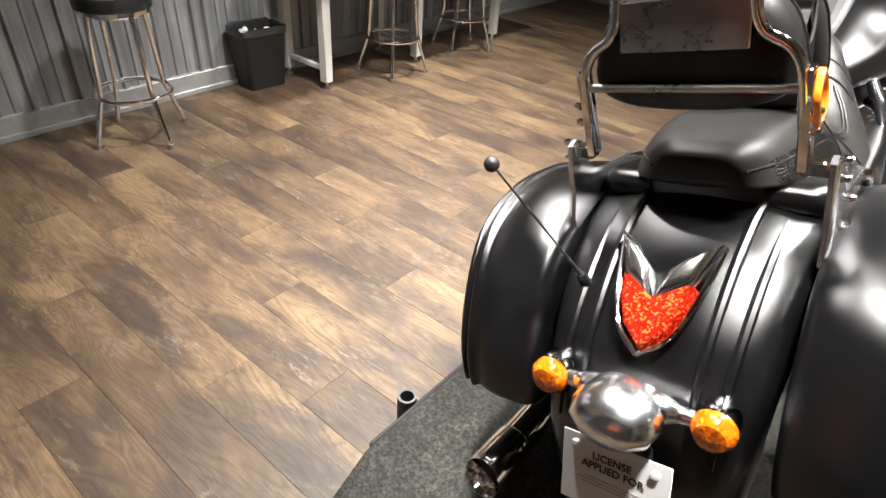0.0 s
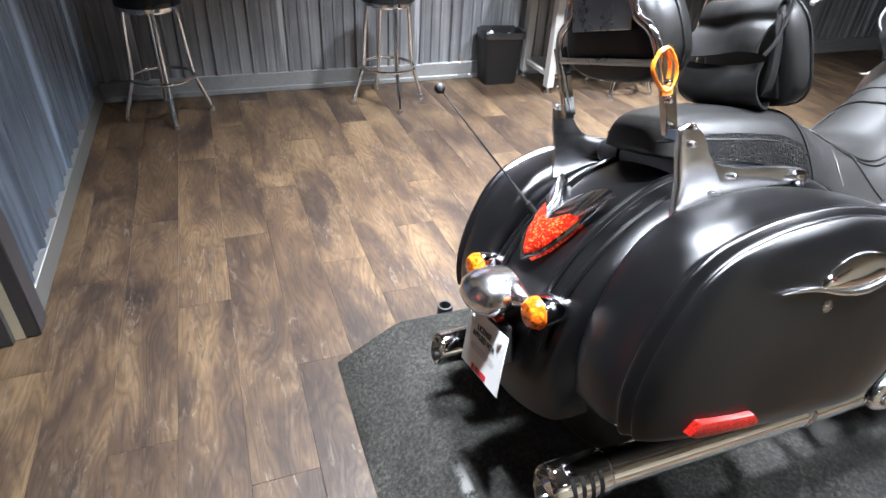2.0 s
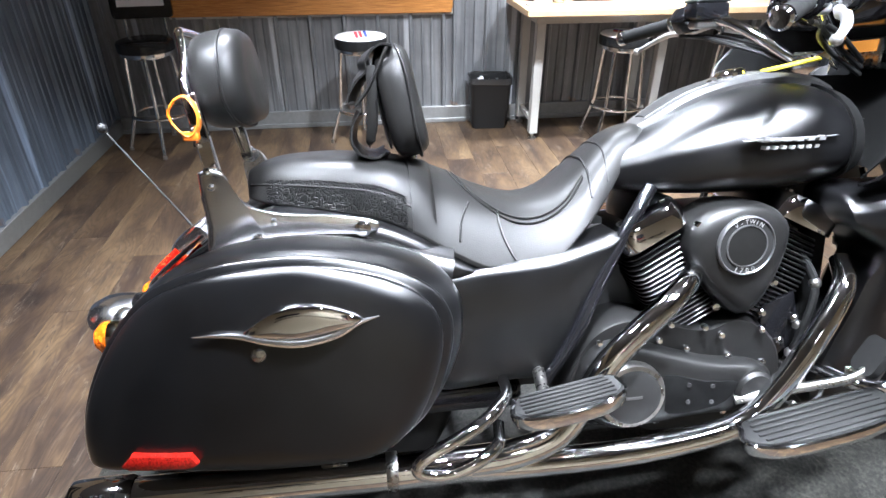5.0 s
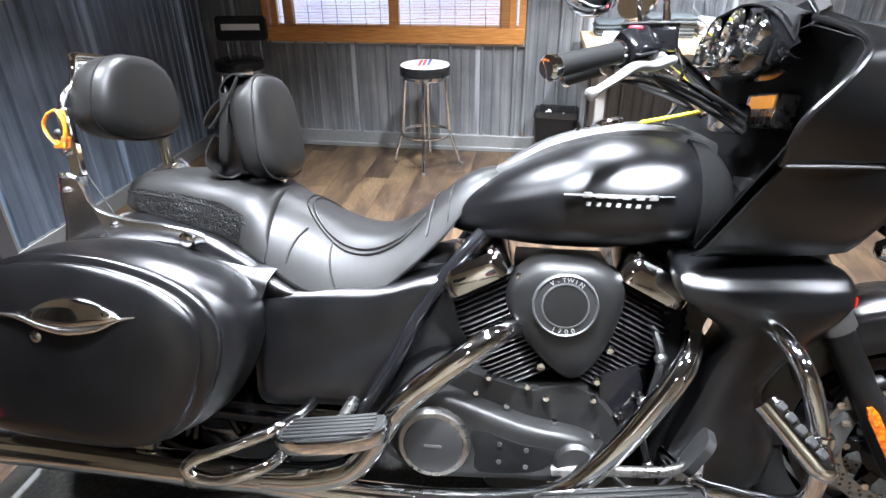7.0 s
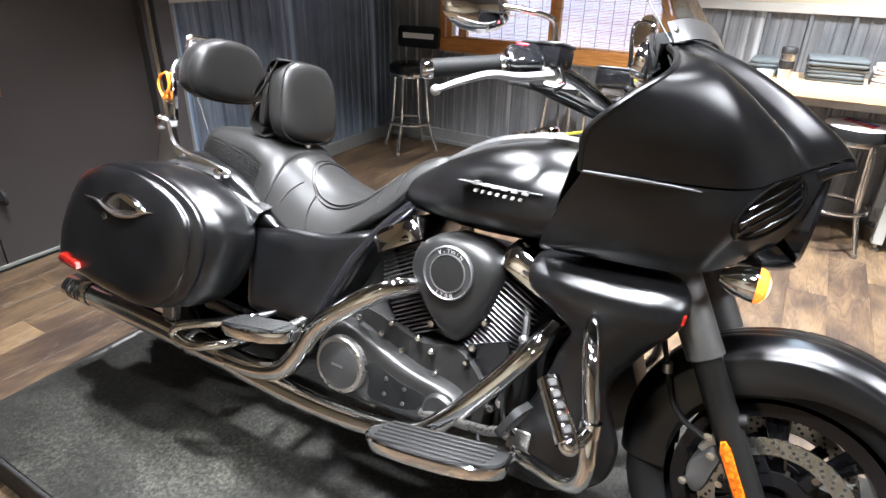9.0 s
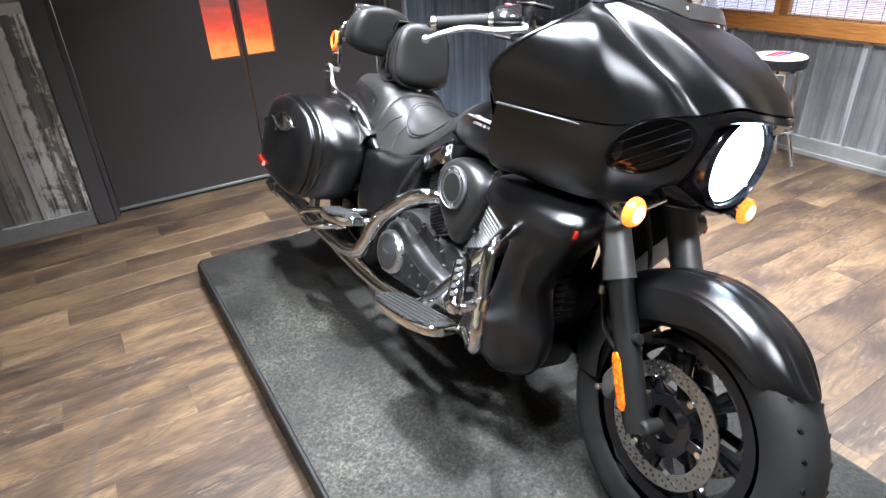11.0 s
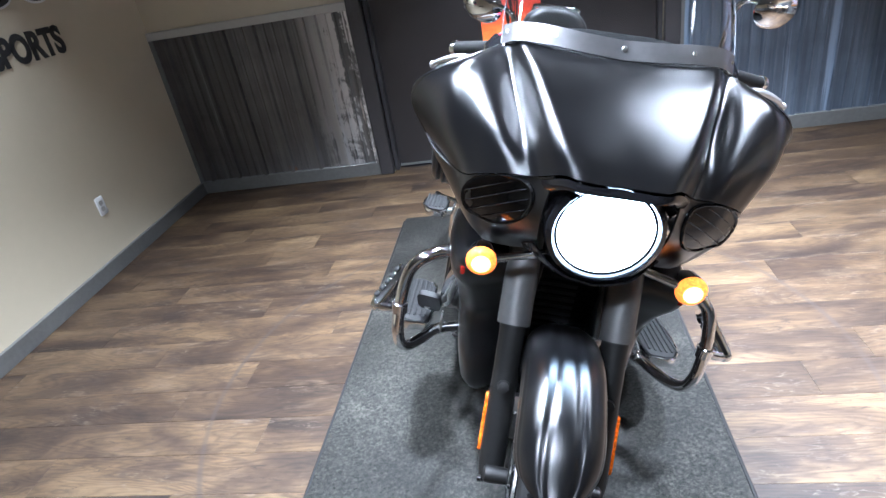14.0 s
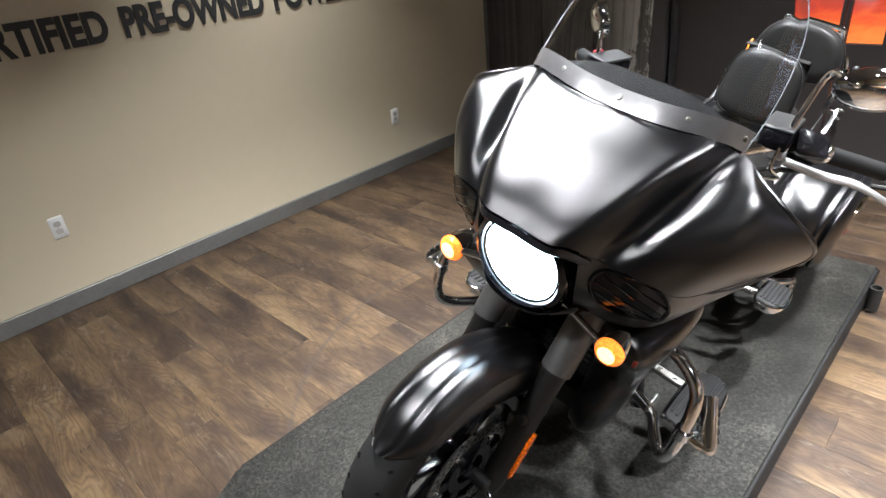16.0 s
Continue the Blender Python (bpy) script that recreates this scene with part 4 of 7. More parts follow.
part("dealer_mark", moved(lg, PLM), M_REDINK, pl)
for x, y in ((-0.068, 0.047), (0.068, 0.047)):
    bt = lathe([(0.0, 0.0), (0.008, 0.0), (0.007, 0.006), (0.0, 0.007)], (x, y, 0.0015), (0, 0, 1), 10)
    part("plate_bolt", moved(bt, PLM), M_WHITE, pl)

# seat: a row of cross sections
SEAT = [  # y, half width, top z, bottom z
    (-0.122, 0.05, 0.828, 0.800), (-0.112, 0.088, 0.846, 0.788), (-0.055, 0.132, 0.863, 0.778), (0.05, 0.158, 0.867, 0.762), (0.15, 0.168, 0.859, 0.740), (0.23, 0.178, 0.846, 0.706),
    (0.30, 0.19, 0.818, 0.660), (0.37, 0.20, 0.787, 0.628), (0.45, 0.20, 0.766, 0.620), (0.52, 0.19, 0.769, 0.643), (0.58, 0.165, 0.803, 0.690), (0.64, 0.13, 0.850, 0.748), (0.69, 0.10, 0.886, 0.81), (0.74, 0.08, 0.902, 0.845), (0.775, 0.045, 0.895, 0.868)]


def seat_at(y):
    """Half width, top and bottom of the seat at y."""
    i = max(k for k in range(len(SEAT) - 1) if SEAT[k][0] <= y)
    a, b = SEAT[i], SEAT[i + 1]
    g = (y - a[0]) / (b[0] - a[0])
    return [a[k] + (b[k] - a[k]) * g for k in (1, 2, 3)]


def seat_drop(y):
    """How squarely the top turns down at y: a soft flank for the rider, a boxy pillion."""
    k = max(0.0, min(1.0, (0.27 - y) / 0.10))
    return 2.5 + 2.9 * k + 1.2 * max(0.0, min(1.0, (y - 0.58) / 0.1))


def seat_section(y, w, zt, zb, n=30):
    e, out = seat_drop(y), []
    for i in range(n + 1):
        u = math.sin(math.pi / 2 * (2 * i / n - 1))
        dish = 0.012 * (1 - min(1.0, abs(u) / 0.5) ** 2) * max(0.0, 1 - abs(y - 0.47) / 0.16)
        out.append((w * u, y, zt - dish - (zt - zb) * 0.94 * abs(u) ** e))
    out += [(w * 0.99, y, zb), (w * 0.5, y, zb - 0.004), (-w * 0.5, y, zb - 0.004), (-w * 0.99, y, zb)]
    return out


def seat_point(x, y, lift=0.001):
    """A point on top of the seat."""
    w, zt, zb = seat_at(y)
    u = min(1.0, abs(x) / w)
    dish = 0.012 * (1 - min(1.0, u / 0.5) ** 2) * max(0.0, 1 - abs(y - 0.47) / 0.16)
    return Vector((x, y, zt - dish - (zt - zb) * 0.94 * u ** seat_drop(y) + lift))


def seat_part(a, b, k=4):
    dense = spline([Vector(s[:3]) for s in SEAT], k)
    bots = spline([Vector((s[0], 0, s[3])) for s in SEAT], k)
    secs = [seat_section(p.x, max(p.y, 0.02), p.z, q.z) for p, q in zip(dense, bots)]
    return rings(secs[a * k:b * k + 1])


seat = part("rider_seat", seat_part(5, 14), M_LEATHER, bike, "black leather bucket rider seat with stitched seams", sharp=70)
pas = part("passenger_seat", seat_part(0, 5), M_LEATHER, bike, "black leather passenger pillion", sharp=70)

# seat trim: strap over the joint and stitched piping
part("seat_strap", rings([seat_section(y, w + 0.004, zt + 0.004, zb - 0.002) for y, (w, zt, zb) in ((yy, seat_at(yy)) for yy in (0.215, 0.225, 0.235, 0.255, 0.265))]), M_LEATHER, seat, sharp=70)
for sx in (-1, 1):
    pan = [[Vector((sx * 0.0025, 0, 0)) + seat_point(sx * seat_at(y)[0] * u, y, 0.0015) for u in (0.86, 0.93, 0.975, 1.0)] for y in (-0.09, -0.055, 0.0, 0.05, 0.10, 0.15, 0.205)]
    bm = surface(pan, 3, 3, False)
    if sx < 0:
        flip(bm)
    part("tooled_panel", bm, M_TOOLED, pas, "hand-tooled leather side panel")
    pip = tube([(sx * w * 0.9, y, seat_point(w * 0.9, y).z) for y, w, zt, zb in SEAT[1:6]], 0.0028, 6, 4)
    part("piping", pip, M_LEATHER, seat)

# stitched seams: a horseshoe insert, a cross seam before the tongue
shoe = [(0.085, 0.60), (0.115, 0.55), (0.13, 0.49), (0.128, 0.43), (0.105, 0.375), (0.06, 0.335), (0.0, 0.322)]
shoe += [(-x, y) for x, y in reversed(shoe[:-1])]
for off in (0.0, 0.012):
    part("stitched_seam", tube([seat_point(x * (1 + off * 6), y - off * (1 if abs(x) < 0.1 and y < 0.5 else 0.0)) for x, y in shoe], 0.0026, 6, 4), M_LEATHER, seat)
for sx in (-1, 1):
    part("flank_seam", tube([seat_point(sx * x, y) for x, y in ((0.122, 0.40), (0.145, 0.40), (0.165, 0.405), (0.182, 0.415), (0.192, 0.425))], 0.0024, 6, 4), M_LEATHER, seat)
    part("flank_seam", tube([seat_point(sx * x, y) for x, y in ((0.118, 0.34), (0.14, 0.325), (0.16, 0.315), (0.178, 0.31))], 0.0024, 6, 4), M_LEATHER, seat)
part("cross_seam", tube([seat_point(x, 0.615 - 0.35 * x * x) for x in (-0.13, -0.09, -0.04, 0.0, 0.04, 0.09, 0.13)], 0.003, 6, 4), M_LEATHER, seat)
part("cross_seam", tube([seat_point(x, 0.655 - 0.35 * x * x) for x in (-0.115, -0.08, -0.04, 0.0, 0.04, 0.08, 0.115)], 0.0024, 6, 4), M_LEATHER, seat)

# backrest pads
def pad(cy, cz, w, h, d, tilt, pinch=0.0, n=32, e=0.62):
    secs = []
    for f, s in ((-0.5, 0.86), (-0.42, 0.95), (-0.2, 1.0), (0.15, 1.0), (0.36, 0.95), (0.46, 0.86), (0.5, 0.7)):
        ring = []
        for i in range(n):
            a = 2 * math.pi * i / n
            cx, cs = math.cos(a), math.sin(a)
            x = w / 2 * s * math.copysign(abs(cx) ** e, cx)
            z = h / 2 * s * math.copysign(abs(cs) ** e, cs)
            x *= 1 + pinch * (z / h)
            ring.append((x, f * d + 0.02 * (x / w) ** 2 * (-2), z))
        secs.append(ring)
    return moved(rings(secs), pose(0, cy, cz, tilt))


rest = part("rider_backrest", pad(0.215, 0.972, 0.245, 0.235, 0.075, 12, -0.18), M_LEATHER, bike, "black leather rider backrest pad", sharp=70)
part("piping", tube([Vector((0.122 * math.copysign(abs(math.cos(a)) ** 0.62, math.cos(a)) * (1 - 0.09 * math.copysign(abs(math.sin(a)) ** 0.62, math.sin(a))), 0.215, 0.972)) + Vector((0, -0.21 * 0.117 * math.sin(a) + 0.012, 0.117 * math.copysign(abs(math.sin(a)) ** 0.62, math.sin(a)))) for a in [2 * math.pi * i / 28 for i in range(28)]], 0.003, 6, 2, loop=True), M_LEATHER, rest)
part("post", tube([(0, 0.235, 0.87), (0, 0.23, 0.82)], 0.014, 10, smooth=False), M_CHROME, rest)
# slack pouch behind the pad: a folded flap over a sagging sack, with a hanging strap
pouch = part("backrest_pouch", surface([[(x * w, y + 0.006 * math.sin(37 * x + 9 * z), z - 0.008 * (1 - (x / 0.1) ** 2)) for x in (-0.105, -0.07, -0.03, 0.01, 0.05, 0.08, 0.105)]
    for y, z, w in ((0.18, 0.868, 0.8), (0.155, 0.858, 0.95), (0.125, 0.868, 1.04), (0.105, 0.895, 1.06), (0.108, 0.93, 1.0), (0.122, 0.955, 0.97))], 4, 4, False, 0.004), M_LEATHER, rest, "slack black leather pouch with folded flap and strap", sharp=70)
part("flap", surface([[(x, y + 0.008 * math.sin(30 * x + 40 * z), z + 0.005 * math.sin(26 * x)) for x in (-0.105, -0.06, -0.02, 0.02, 0.06, 0.103)]
    for y, z in ((0.19, 1.082), (0.168, 1.085), (0.145, 1.072), (0.132, 1.05), (0.136, 1.033), (0.122, 1.015), (0.11, 0.99), (0.104, 0.972))], 4, 4, False, 0.004), M_LEATHER, pouch, sharp=70)
# Ink-black panel in the hollow behind the flap; its colour is the shade.
part("pouch_lining", moved(box(-0.095, 0.095, -0.006, 0.0, -0.09, 0.10, 0.003), pose(0, 0.170, 0.965, 12)), M_INK, pouch)
part("strap", tube([(0.098, 0.15, 1.045), (0.107, 0.15, 1.0), (0.109, 0.147, 0.94), (0.104, 0.142, 0.90), (0.096, 0.147, 0.895), (0.10, 0.156, 0.93), (0.103, 0.16, 0.98)], 0.010, 8, 5, flat=0.22), M_LEATHER, pouch)
part("pouch_rim", tube([(0.104, 0.185, 1.08), (0.108, 0.16, 1.03), (0.110, 0.135, 0.99), (0.106, 0.115, 0.968)], 0.004, 6, 4), M_LEATHER, pouch)

prest = part("passenger_backrest", pad(-0.135, 1.03, 0.30, 0.195, 0.10, 8, -0.34, 36, 0.74), M_LEATHER, bike, "black leather passenger backrest pad", sharp=70)
part("piping", tube([Vector((0.1505 * math.copysign(abs(math.cos(a)) ** 0.74, math.cos(a)) * (1 - 0.17 * math.copysign(abs(math.sin(a)) ** 0.74, math.sin(a))), -0.122 - 0.014 * math.sin(a) - 0.04 * math.cos(a) ** 2 * 0.25, 1.03 + 0.0975 * math.copysign(abs(math.sin(a)) ** 0.74, math.sin(a)))) for a in [2 * math.pi * i / 28 for i in range(28)]], 0.003, 6, 2, loop=True), M_LEATHER, prest)
part("back_plate", box(-0.095, 0.095, -0.204, -0.198, 1.03, 1.105, 0.002), M_STEEL, prest)

# sissy bar
sissy = part("sissy_bar", tube([(-0.168, -0.16, 0.86), (-0.166, -0.178, 0.93), (-0.162, -0.192, 0.995), (-0.145, -0.197, 1.03), (-0.115, -0.2, 1.05), (-0.103, -0.203, 1.075), (-0.098, -0.206, 1.105), (-0.08, -0.208, 1.118), (0.08, -0.208, 1.118), (0.098, -0.206, 1.105), (0.103, -0.203, 1.075), (0.115, -0.2, 1.05), (0.145, -0.197, 1.03), (0.162, -0.192, 0.995), (0.166, -0.178, 0.93), (0.168, -0.16, 0.86)], 0.009, 10, 4), M_CHROME, bike, "chrome sissy bar with bolted side plates")
part("cross_bar", tube([(-0.164, -0.188, 0.972), (0.164, -0.188, 0.972)], 0.007, 10, smooth=False), M_STEEL, sissy)
SP = [(-0.178, 0.862), (-0.137, 0.862), (-0.122, 0.83), (-0.10, 0.80), (-0.064, 0.785), (-0.01, 0.775), (0.06, 0.77), (0.13, 0.758), (0.148, 0.744), (0.13, 0.728), (0.05, 0.732), (-0.03, 0.722), (-0.09, 0.714), (-0.139, 0.702), (-0.178, 0.696), (-0.172, 0.76)]
for sx in (-1, 1):
    sp = bulge(smooth2d(SP, 2), (-0.06, 0.757), ((0.205, 1.0), (0.213, 1.0), (0.2165, 0.975), (0.2185, 0.93), (0.219, 0.87)), 1)
    sp = part("side_plate", sp if sx > 0 else flip(sp), M_WINGS, sissy)
    up = box(sx * 0.160, sx * 0.178, -0.014, 0.014, 0.0, 0.16, 0.003)
    part("upright", moved(up, pose(0, -0.158, 0.845, 10)), M_CHROME, sissy)
    part("spacer", box(sx * 0.166, sx * 0.212, -0.172, -0.144, 0.838, 0.862, 0.003), M_CHROME, sissy)
    for y, z in ((-0.158, 0.865), (-0.155, 0.835), (-0.084, 0.722), (-0.05, 0.765), (0.115, 0.742), (-0.178, 0.91), (-0.183, 0.94)):
        big = 0.011 if z < 0.74 else 0.007
        xo = 0.218 if z < 0.9 else 0.178
        part("bolt", lathe([(0.0, 0.0), (big, 0.0), (big, 0.006), (big * 0.7, 0.012), (0.0, 0.014)], (sx * xo, y, z), (sx, 0, 0), 10), M_CHROME, sp)
    for y in (-0.084, 0.115):
        part("mount", lathe([(0.012, -0.012), (0.016, -0.008), (0.016, 0.008), (0.010, 0.012)], (sx * 0.223, y, 0.722 if y < 0 else 0.742), (sx, 0, 0), 14), M_CHROME, sp)
tag = bmesh.new()
tube([(0.185, -0.208, 0.992), (0.186, -0.221, 0.968), (0.187, -0.21, 0.942), (0.186, -0.19, 0.926), (0.187, -0.173, 0.942), (0.186, -0.171, 0.97), (0.184, -0.188, 0.998)], 0.005, 8, 4, tag, flat=0.5, loop=True)
box(0.183, 0.189, -0.202, -0.174, 0.918, 0.936, 0.003, 1, tag)
part("orange_tag", tag, M_ORANGE, bike, "orange plastic loop tag hung on the sissy bar")

# antenna
ant = part("antenna", tube([(-0.14, -0.262, 0.625), (-0.142, -0.285, 0.662)], [0.013, 0.008], 10, smooth=False), M_RUBBER, bike, "thin black whip antenna")
part("whip", tube([(-0.142, -0.285, 0.662), (-0.147, -0.33, 0.727), (-0.163, -0.477, 0.929)], [0.005, 0.0024, 0.0018], 8, smooth=False), M_INK, ant)
part("tip", ball((-0.163, -0.48, 0.933), 0.012), M_PLASTIC, ant)

# tank
TANK = [(0.63, 0.05, 0.825, 0.775), (0.68, 0.105, 0.85, 0.758), (0.76, 0.16, 0.896, 0.75), (0.86, 0.205, 0.945, 0.746), (0.96, 0.228, 0.978, 0.748), (1.05, 0.235, 0.988, 0.755), (1.13, 0.222, 0.978, 0.768), (1.19, 0.18, 0.95, 0.79), (1.215, 0.13, 0.92, 0.815)]


def tank_section(y, w, zt, zb, n=32):
    zm = zb + (zt - zb) * 0.42
    out = []
    for i in range(n):
        a = 2 * math.pi * i / n
        cx, cs = math.cos(a), math.sin(a)
        x = w * math.copysign(abs(cx) ** (0.85 if cs > 0 else 0.55), cx)
        z = zm + (zt - zm) * cs ** 0.95 if cs > 0 else zm - (zm - zb) * abs(cs) ** 0.75
        out.append((x, y, z))
    return out


tk = spline([Vector(s[:3]) for s in TANK], 4)
tb = spline([Vector((s[0], 0, s[3])) for s in TANK], 4)
tank = part("fuel_tank", rings([tank_section(p.x, p.y, p.z, q.z) for p, q in zip(tk, tb)]), M_PAINT, bike, "satin black teardrop fuel tank with silver emblem", sharp=70)
con = [(0.72, 0.03, 0.876), (0.77, 0.05, 0.907), (0.86, 0.062, 0.958), (0.96, 0.07, 0.987), (1.05, 0.075, 0.998), (1.14, 0.075, 0.99), (1.2, 0.07, 0.965)]
cs_ = spline([Vector((y, w, z)) for y, w, z in con], 3)
part("tank_console", rings([[(-p.y, p.x, p.z - 0.022), (-p.y, p.x, p.z - 0.004), (-p.y * 0.85, p.x, p.z + 0.006), (0, p.x, p.z + 0.009), (p.y * 0.85, p.x, p.z + 0.006), (p.y, p.x, p.z - 0.004), (p.y, p.x, p.z - 0.022)] for p in cs_]), M_SATIN, tank, "satin grey console strip", sharp=40)
part("console_inlay", rings([[(-p.y * 0.55, p.x, p.z + 0.004), (-p.y * 0.5, p.x, p.z + 0.010), (0, p.x, p.z + 0.0125), (p.y * 0.5, p.x, p.z + 0.010), (p.y * 0.55, p.x, p.z + 0.004)] for p in cs_[3:]]), M_PLASTIC, tank, sharp=40)
part("tank_collar", rings([[v for v in tank_section(y, w, zt, zb)] for y, w, zt, zb in ((1.135, 0.218, 0.974, 0.765), (1.137, 0.226, 0.984, 0.76), (1.172, 0.208, 0.975, 0.768), (1.20, 0.176, 0.955, 0.785), (1.222, 0.13, 0.93, 0.81))]), M_DASH, tank, "matt black collar in front of the tank", sharp=60)
part("filler_cap", lathe([(0.035, 0.0), (0.035, 0.008), (0.028, 0.014), (0.0, 0.016)], (0, 0.985, 1.0), (0, -0.25, 1), 24), M_CHROME, tank)
for k in range(3):
    part("console_button", lathe([(0.008, 0.0), (0.008, 0.006), (0.0, 0.009)], (0.03, 0.92 + 0.022 * k, 0.985 + 0.006 * k), (0.1, -0.25, 1), 10), M_CHROME, tank)
part("yellow_slip", moved(box(-0.012, 0.012, -0.06, 0.06, -0.003, 0.003, 0.002), pose(0.05, 1.10, 1.02, 12, 10, -25)), M_YELLOW, tank, "yellow plastic slip behind the tank")
for sx in (-1, 1):
    F = (lambda b: b) if sx > 0 else flip
    em = part("tank_emblem", F(plate([(0.885, 0.873), (0.98, 0.8705), (1.085, 0.8775), (0.98, 0.876)], 0.218, 0.2395, 0.0)), M_SILVERINK, tank, "silver tank emblem drawn as bars")
    for k in range(6):
        h = 0.007 + 0.002 * (k in (0, 5))
        part("letter_bar", F(plate([(0.920 + 0.024 * k, 0.869), (0.934 + 0.024 * k, 0.869), (0.937 + 0.024 * k, 0.869 + h), (0.923 + 0.024 * k, 0.869 + h)], 0.218, 0.2402 - 0.0009 * abs(k - 4), 0.0)), M_SILVERINK, em, sharp=20)
    for k in range(7):
        part("letter_bar", F(plate([(0.927 + 0.018 * k, 0.854), (0.934 + 0.018 * k, 0.854), (0.936 + 0.018 * k, 0.8605), (0.929 + 0.018 * k, 0.8605)], 0.22, 0.2405 - 0.0007 * abs(k - 4), 0.0)), M_SILVERINK, em, sharp=20)

# side covers
SC = [(0.235, 0.60), (0.30, 0.632), (0.40, 0.645), (0.52, 0.655), (0.64, 0.69), (0.665, 0.675), (0.61, 0.56), (0.53, 0.42), (0.48, 0.375), (0.40, 0.372), (0.30, 0.362), (0.245, 0.372), (0.235, 0.45)]


both("side_cover", lambda: bulge(SC, (0.42, 0.53), ((0.10, 1.0), (0.17, 1.0), (0.19, 0.985), (0.203, 0.94), (0.212, 0.8), (0.217, 0.5))), M_PAINT, bike, "satin black side cover", 60)
both("frame_tube", lambda: tube([(0.15, 0.73, 0.775), (0.18, 0.68, 0.715), (0.205, 0.61, 0.61), (0.213, 0.55, 0.48), (0.20, 0.48, 0.36)], 0.015, 12, 4), M_GLOSSBLACK, bike)
PANEL = [(-0.06, 0.778), (0.05, 0.765), (0.15, 0.742), (0.23, 0.706), (0.29, 0.664), (0.345, 0.634), (0.365, 0.618), (0.31, 0.606), (0.24, 0.602), (0.19, 0.606), (0.15, 0.66), (0.08, 0.70), (-0.03, 0.715), (-0.07, 0.74)]
both("rear_side_panel", lambda: bulge(PANEL, (0.17, 0.68), ((0.10, 1.0), (0.165, 1.0), (0.182, 0.985), (0.196, 0.94), (0.206, 0.80), (0.211, 0.5))), M_PAINT, bike, "satin black panel below the seat", 60)
part("seat_base", box(-0.12, 0.12, -0.07, 0.26, 0.66, 0.79, 0.03, 2), M_PLASTIC, bike)
part("frame_core", box(-0.11, 0.11, 0.30, 1.15, 0.30, 0.70, 0.03, 2), M_PLASTIC, bike)
part("swing_arm", box(-0.15, 0.15, 0.0, 0.45, 0.28, 0.34, 0.015, 2), M_GLOSSBLACK, bike)

M_FIN = worn("polished_black_fin", (0.05, 0.05, 0.05), 0.36, 0.8, 60, 0.08)
# engine
eng = part("engine", bulge([(0.54, 0.27), (0.52, 0.33), (0.55, 0.43), (0.60, 0.485), (0.68, 0.505), (0.78, 0.48), (0.86, 0.465), (0.93, 0.485), (0.99, 0.46), (1.04, 0.40), (1.05, 0.31), (1.0, 0.255), (0.80, 0.24), (0.62, 0.24)], (0.78, 0.36), ((-0.20, 0.94), (-0.17, 1.0), (0.17, 1.0), (0.195, 0.985), (0.21, 0.94))), M_GREYPAINT, bike, "satin grey V-twin engine with black finned cylinders", 50)
case = part("clutch_case", bulge([(0.560, 0.32), (0.565, 0.40), (0.60, 0.445), (0.66, 0.455), (0.73, 0.435), (0.84, 0.40), (0.94, 0.385), (0.99, 0.36), (1.0, 0.325), (0.985, 0.29), (0.94, 0.275), (0.82, 0.272), (0.70, 0.262), (0.62, 0.262)], (0.74, 0.345), ((0.19, 1.05), (0.225, 1.03), (0.245, 0.98), (0.254, 0.90), (0.257, 0.7))), M_GREYPAINT, eng, "satin grey clutch case", 50)
# Raised dark patch: the recess's shade is put into its colour.
part("case_recess", bulge([(0.735, 0.385), (0.83, 0.362), (0.90, 0.355), (0.90, 0.33), (0.86, 0.30), (0.75, 0.29), (0.74, 0.33)], (0.81, 0.335), ((0.25, 1.0), (0.2585, 1.0), (0.2595, 0.96))), M_DASH, case)
CC = (0.25, 0.655, 0.352)
ring = part("clutch_cover", lathe([(0.075, 0.0), (0.075, 0.02), (0.071, 0.028), (0.063, 0.03), (0.060, 0.028)], CC, (1, 0, 0), 40), M_STEEL, case, "round chrome-ringed clutch cover")
part("cover_disc", lathe([(0.0615, 0.0), (0.0615, 0.030), (0.055, 0.033), (0.0, 0.034)], CC, (1, 0, 0), 36), M_PLASTIC, ring)
part("maker_bar", box(0.2835, 0.2848, 0.637, 0.673, 0.350, 0.356, 0.0), M_SATIN, ring)
part("pulley_cover", lathe([(0.045, 0.0), (0.045, 0.012), (0.038, 0.02), (0.0, 0.022)], (0.25, 0.945, 0.33), (1, 0, 0), 28), M_GREYPAINT, case)
for y, z in ((0.57, 0.30), (0.60, 0.455), (0.66, 0.47), (0.735, 0.45), (0.80, 0.425), (0.90, 0.40), (0.985, 0.375), (1.005, 0.30), (0.90, 0.262), (0.74, 0.255), (0.76, 0.485), (0.84, 0.472), (0.88, 0.45), (0.975, 0.455)):
    part("case_bolt", lathe([(0.0, 0.0), (0.008, 0.0), (0.008, 0.010), (0.005, 0.013), (0.0, 0.013)], (0.215, y, z), (1, 0, 0), 8), M_CHROME, eng)
for y, z in ((0.79, 0.358), (0.79, 0.318), (0.845, 0.35), (0.845, 0.312)):
    part("recess_bolt", lathe([(0.0, 0.0), (0.005, 0.0), (0.005, 0.004), (0.0, 0.004)], (0.259, y, z), (1, 0, 0), 8), M_INK, case)


def rounded(w, d, r=0.03, k=4):
    out = []
    for sx, sy, a0 in ((1, 1, 0), (-1, 1, 90), (-1, -1, 180), (1, -1, 270)):
        for i in range(k + 1):
            a = radians(a0 + 90 * i / k)
            out.append((sx * (w / 2 - r) + r * math.cos(a), sy * (d / 2 - r) + r * math.sin(a)))
    return out


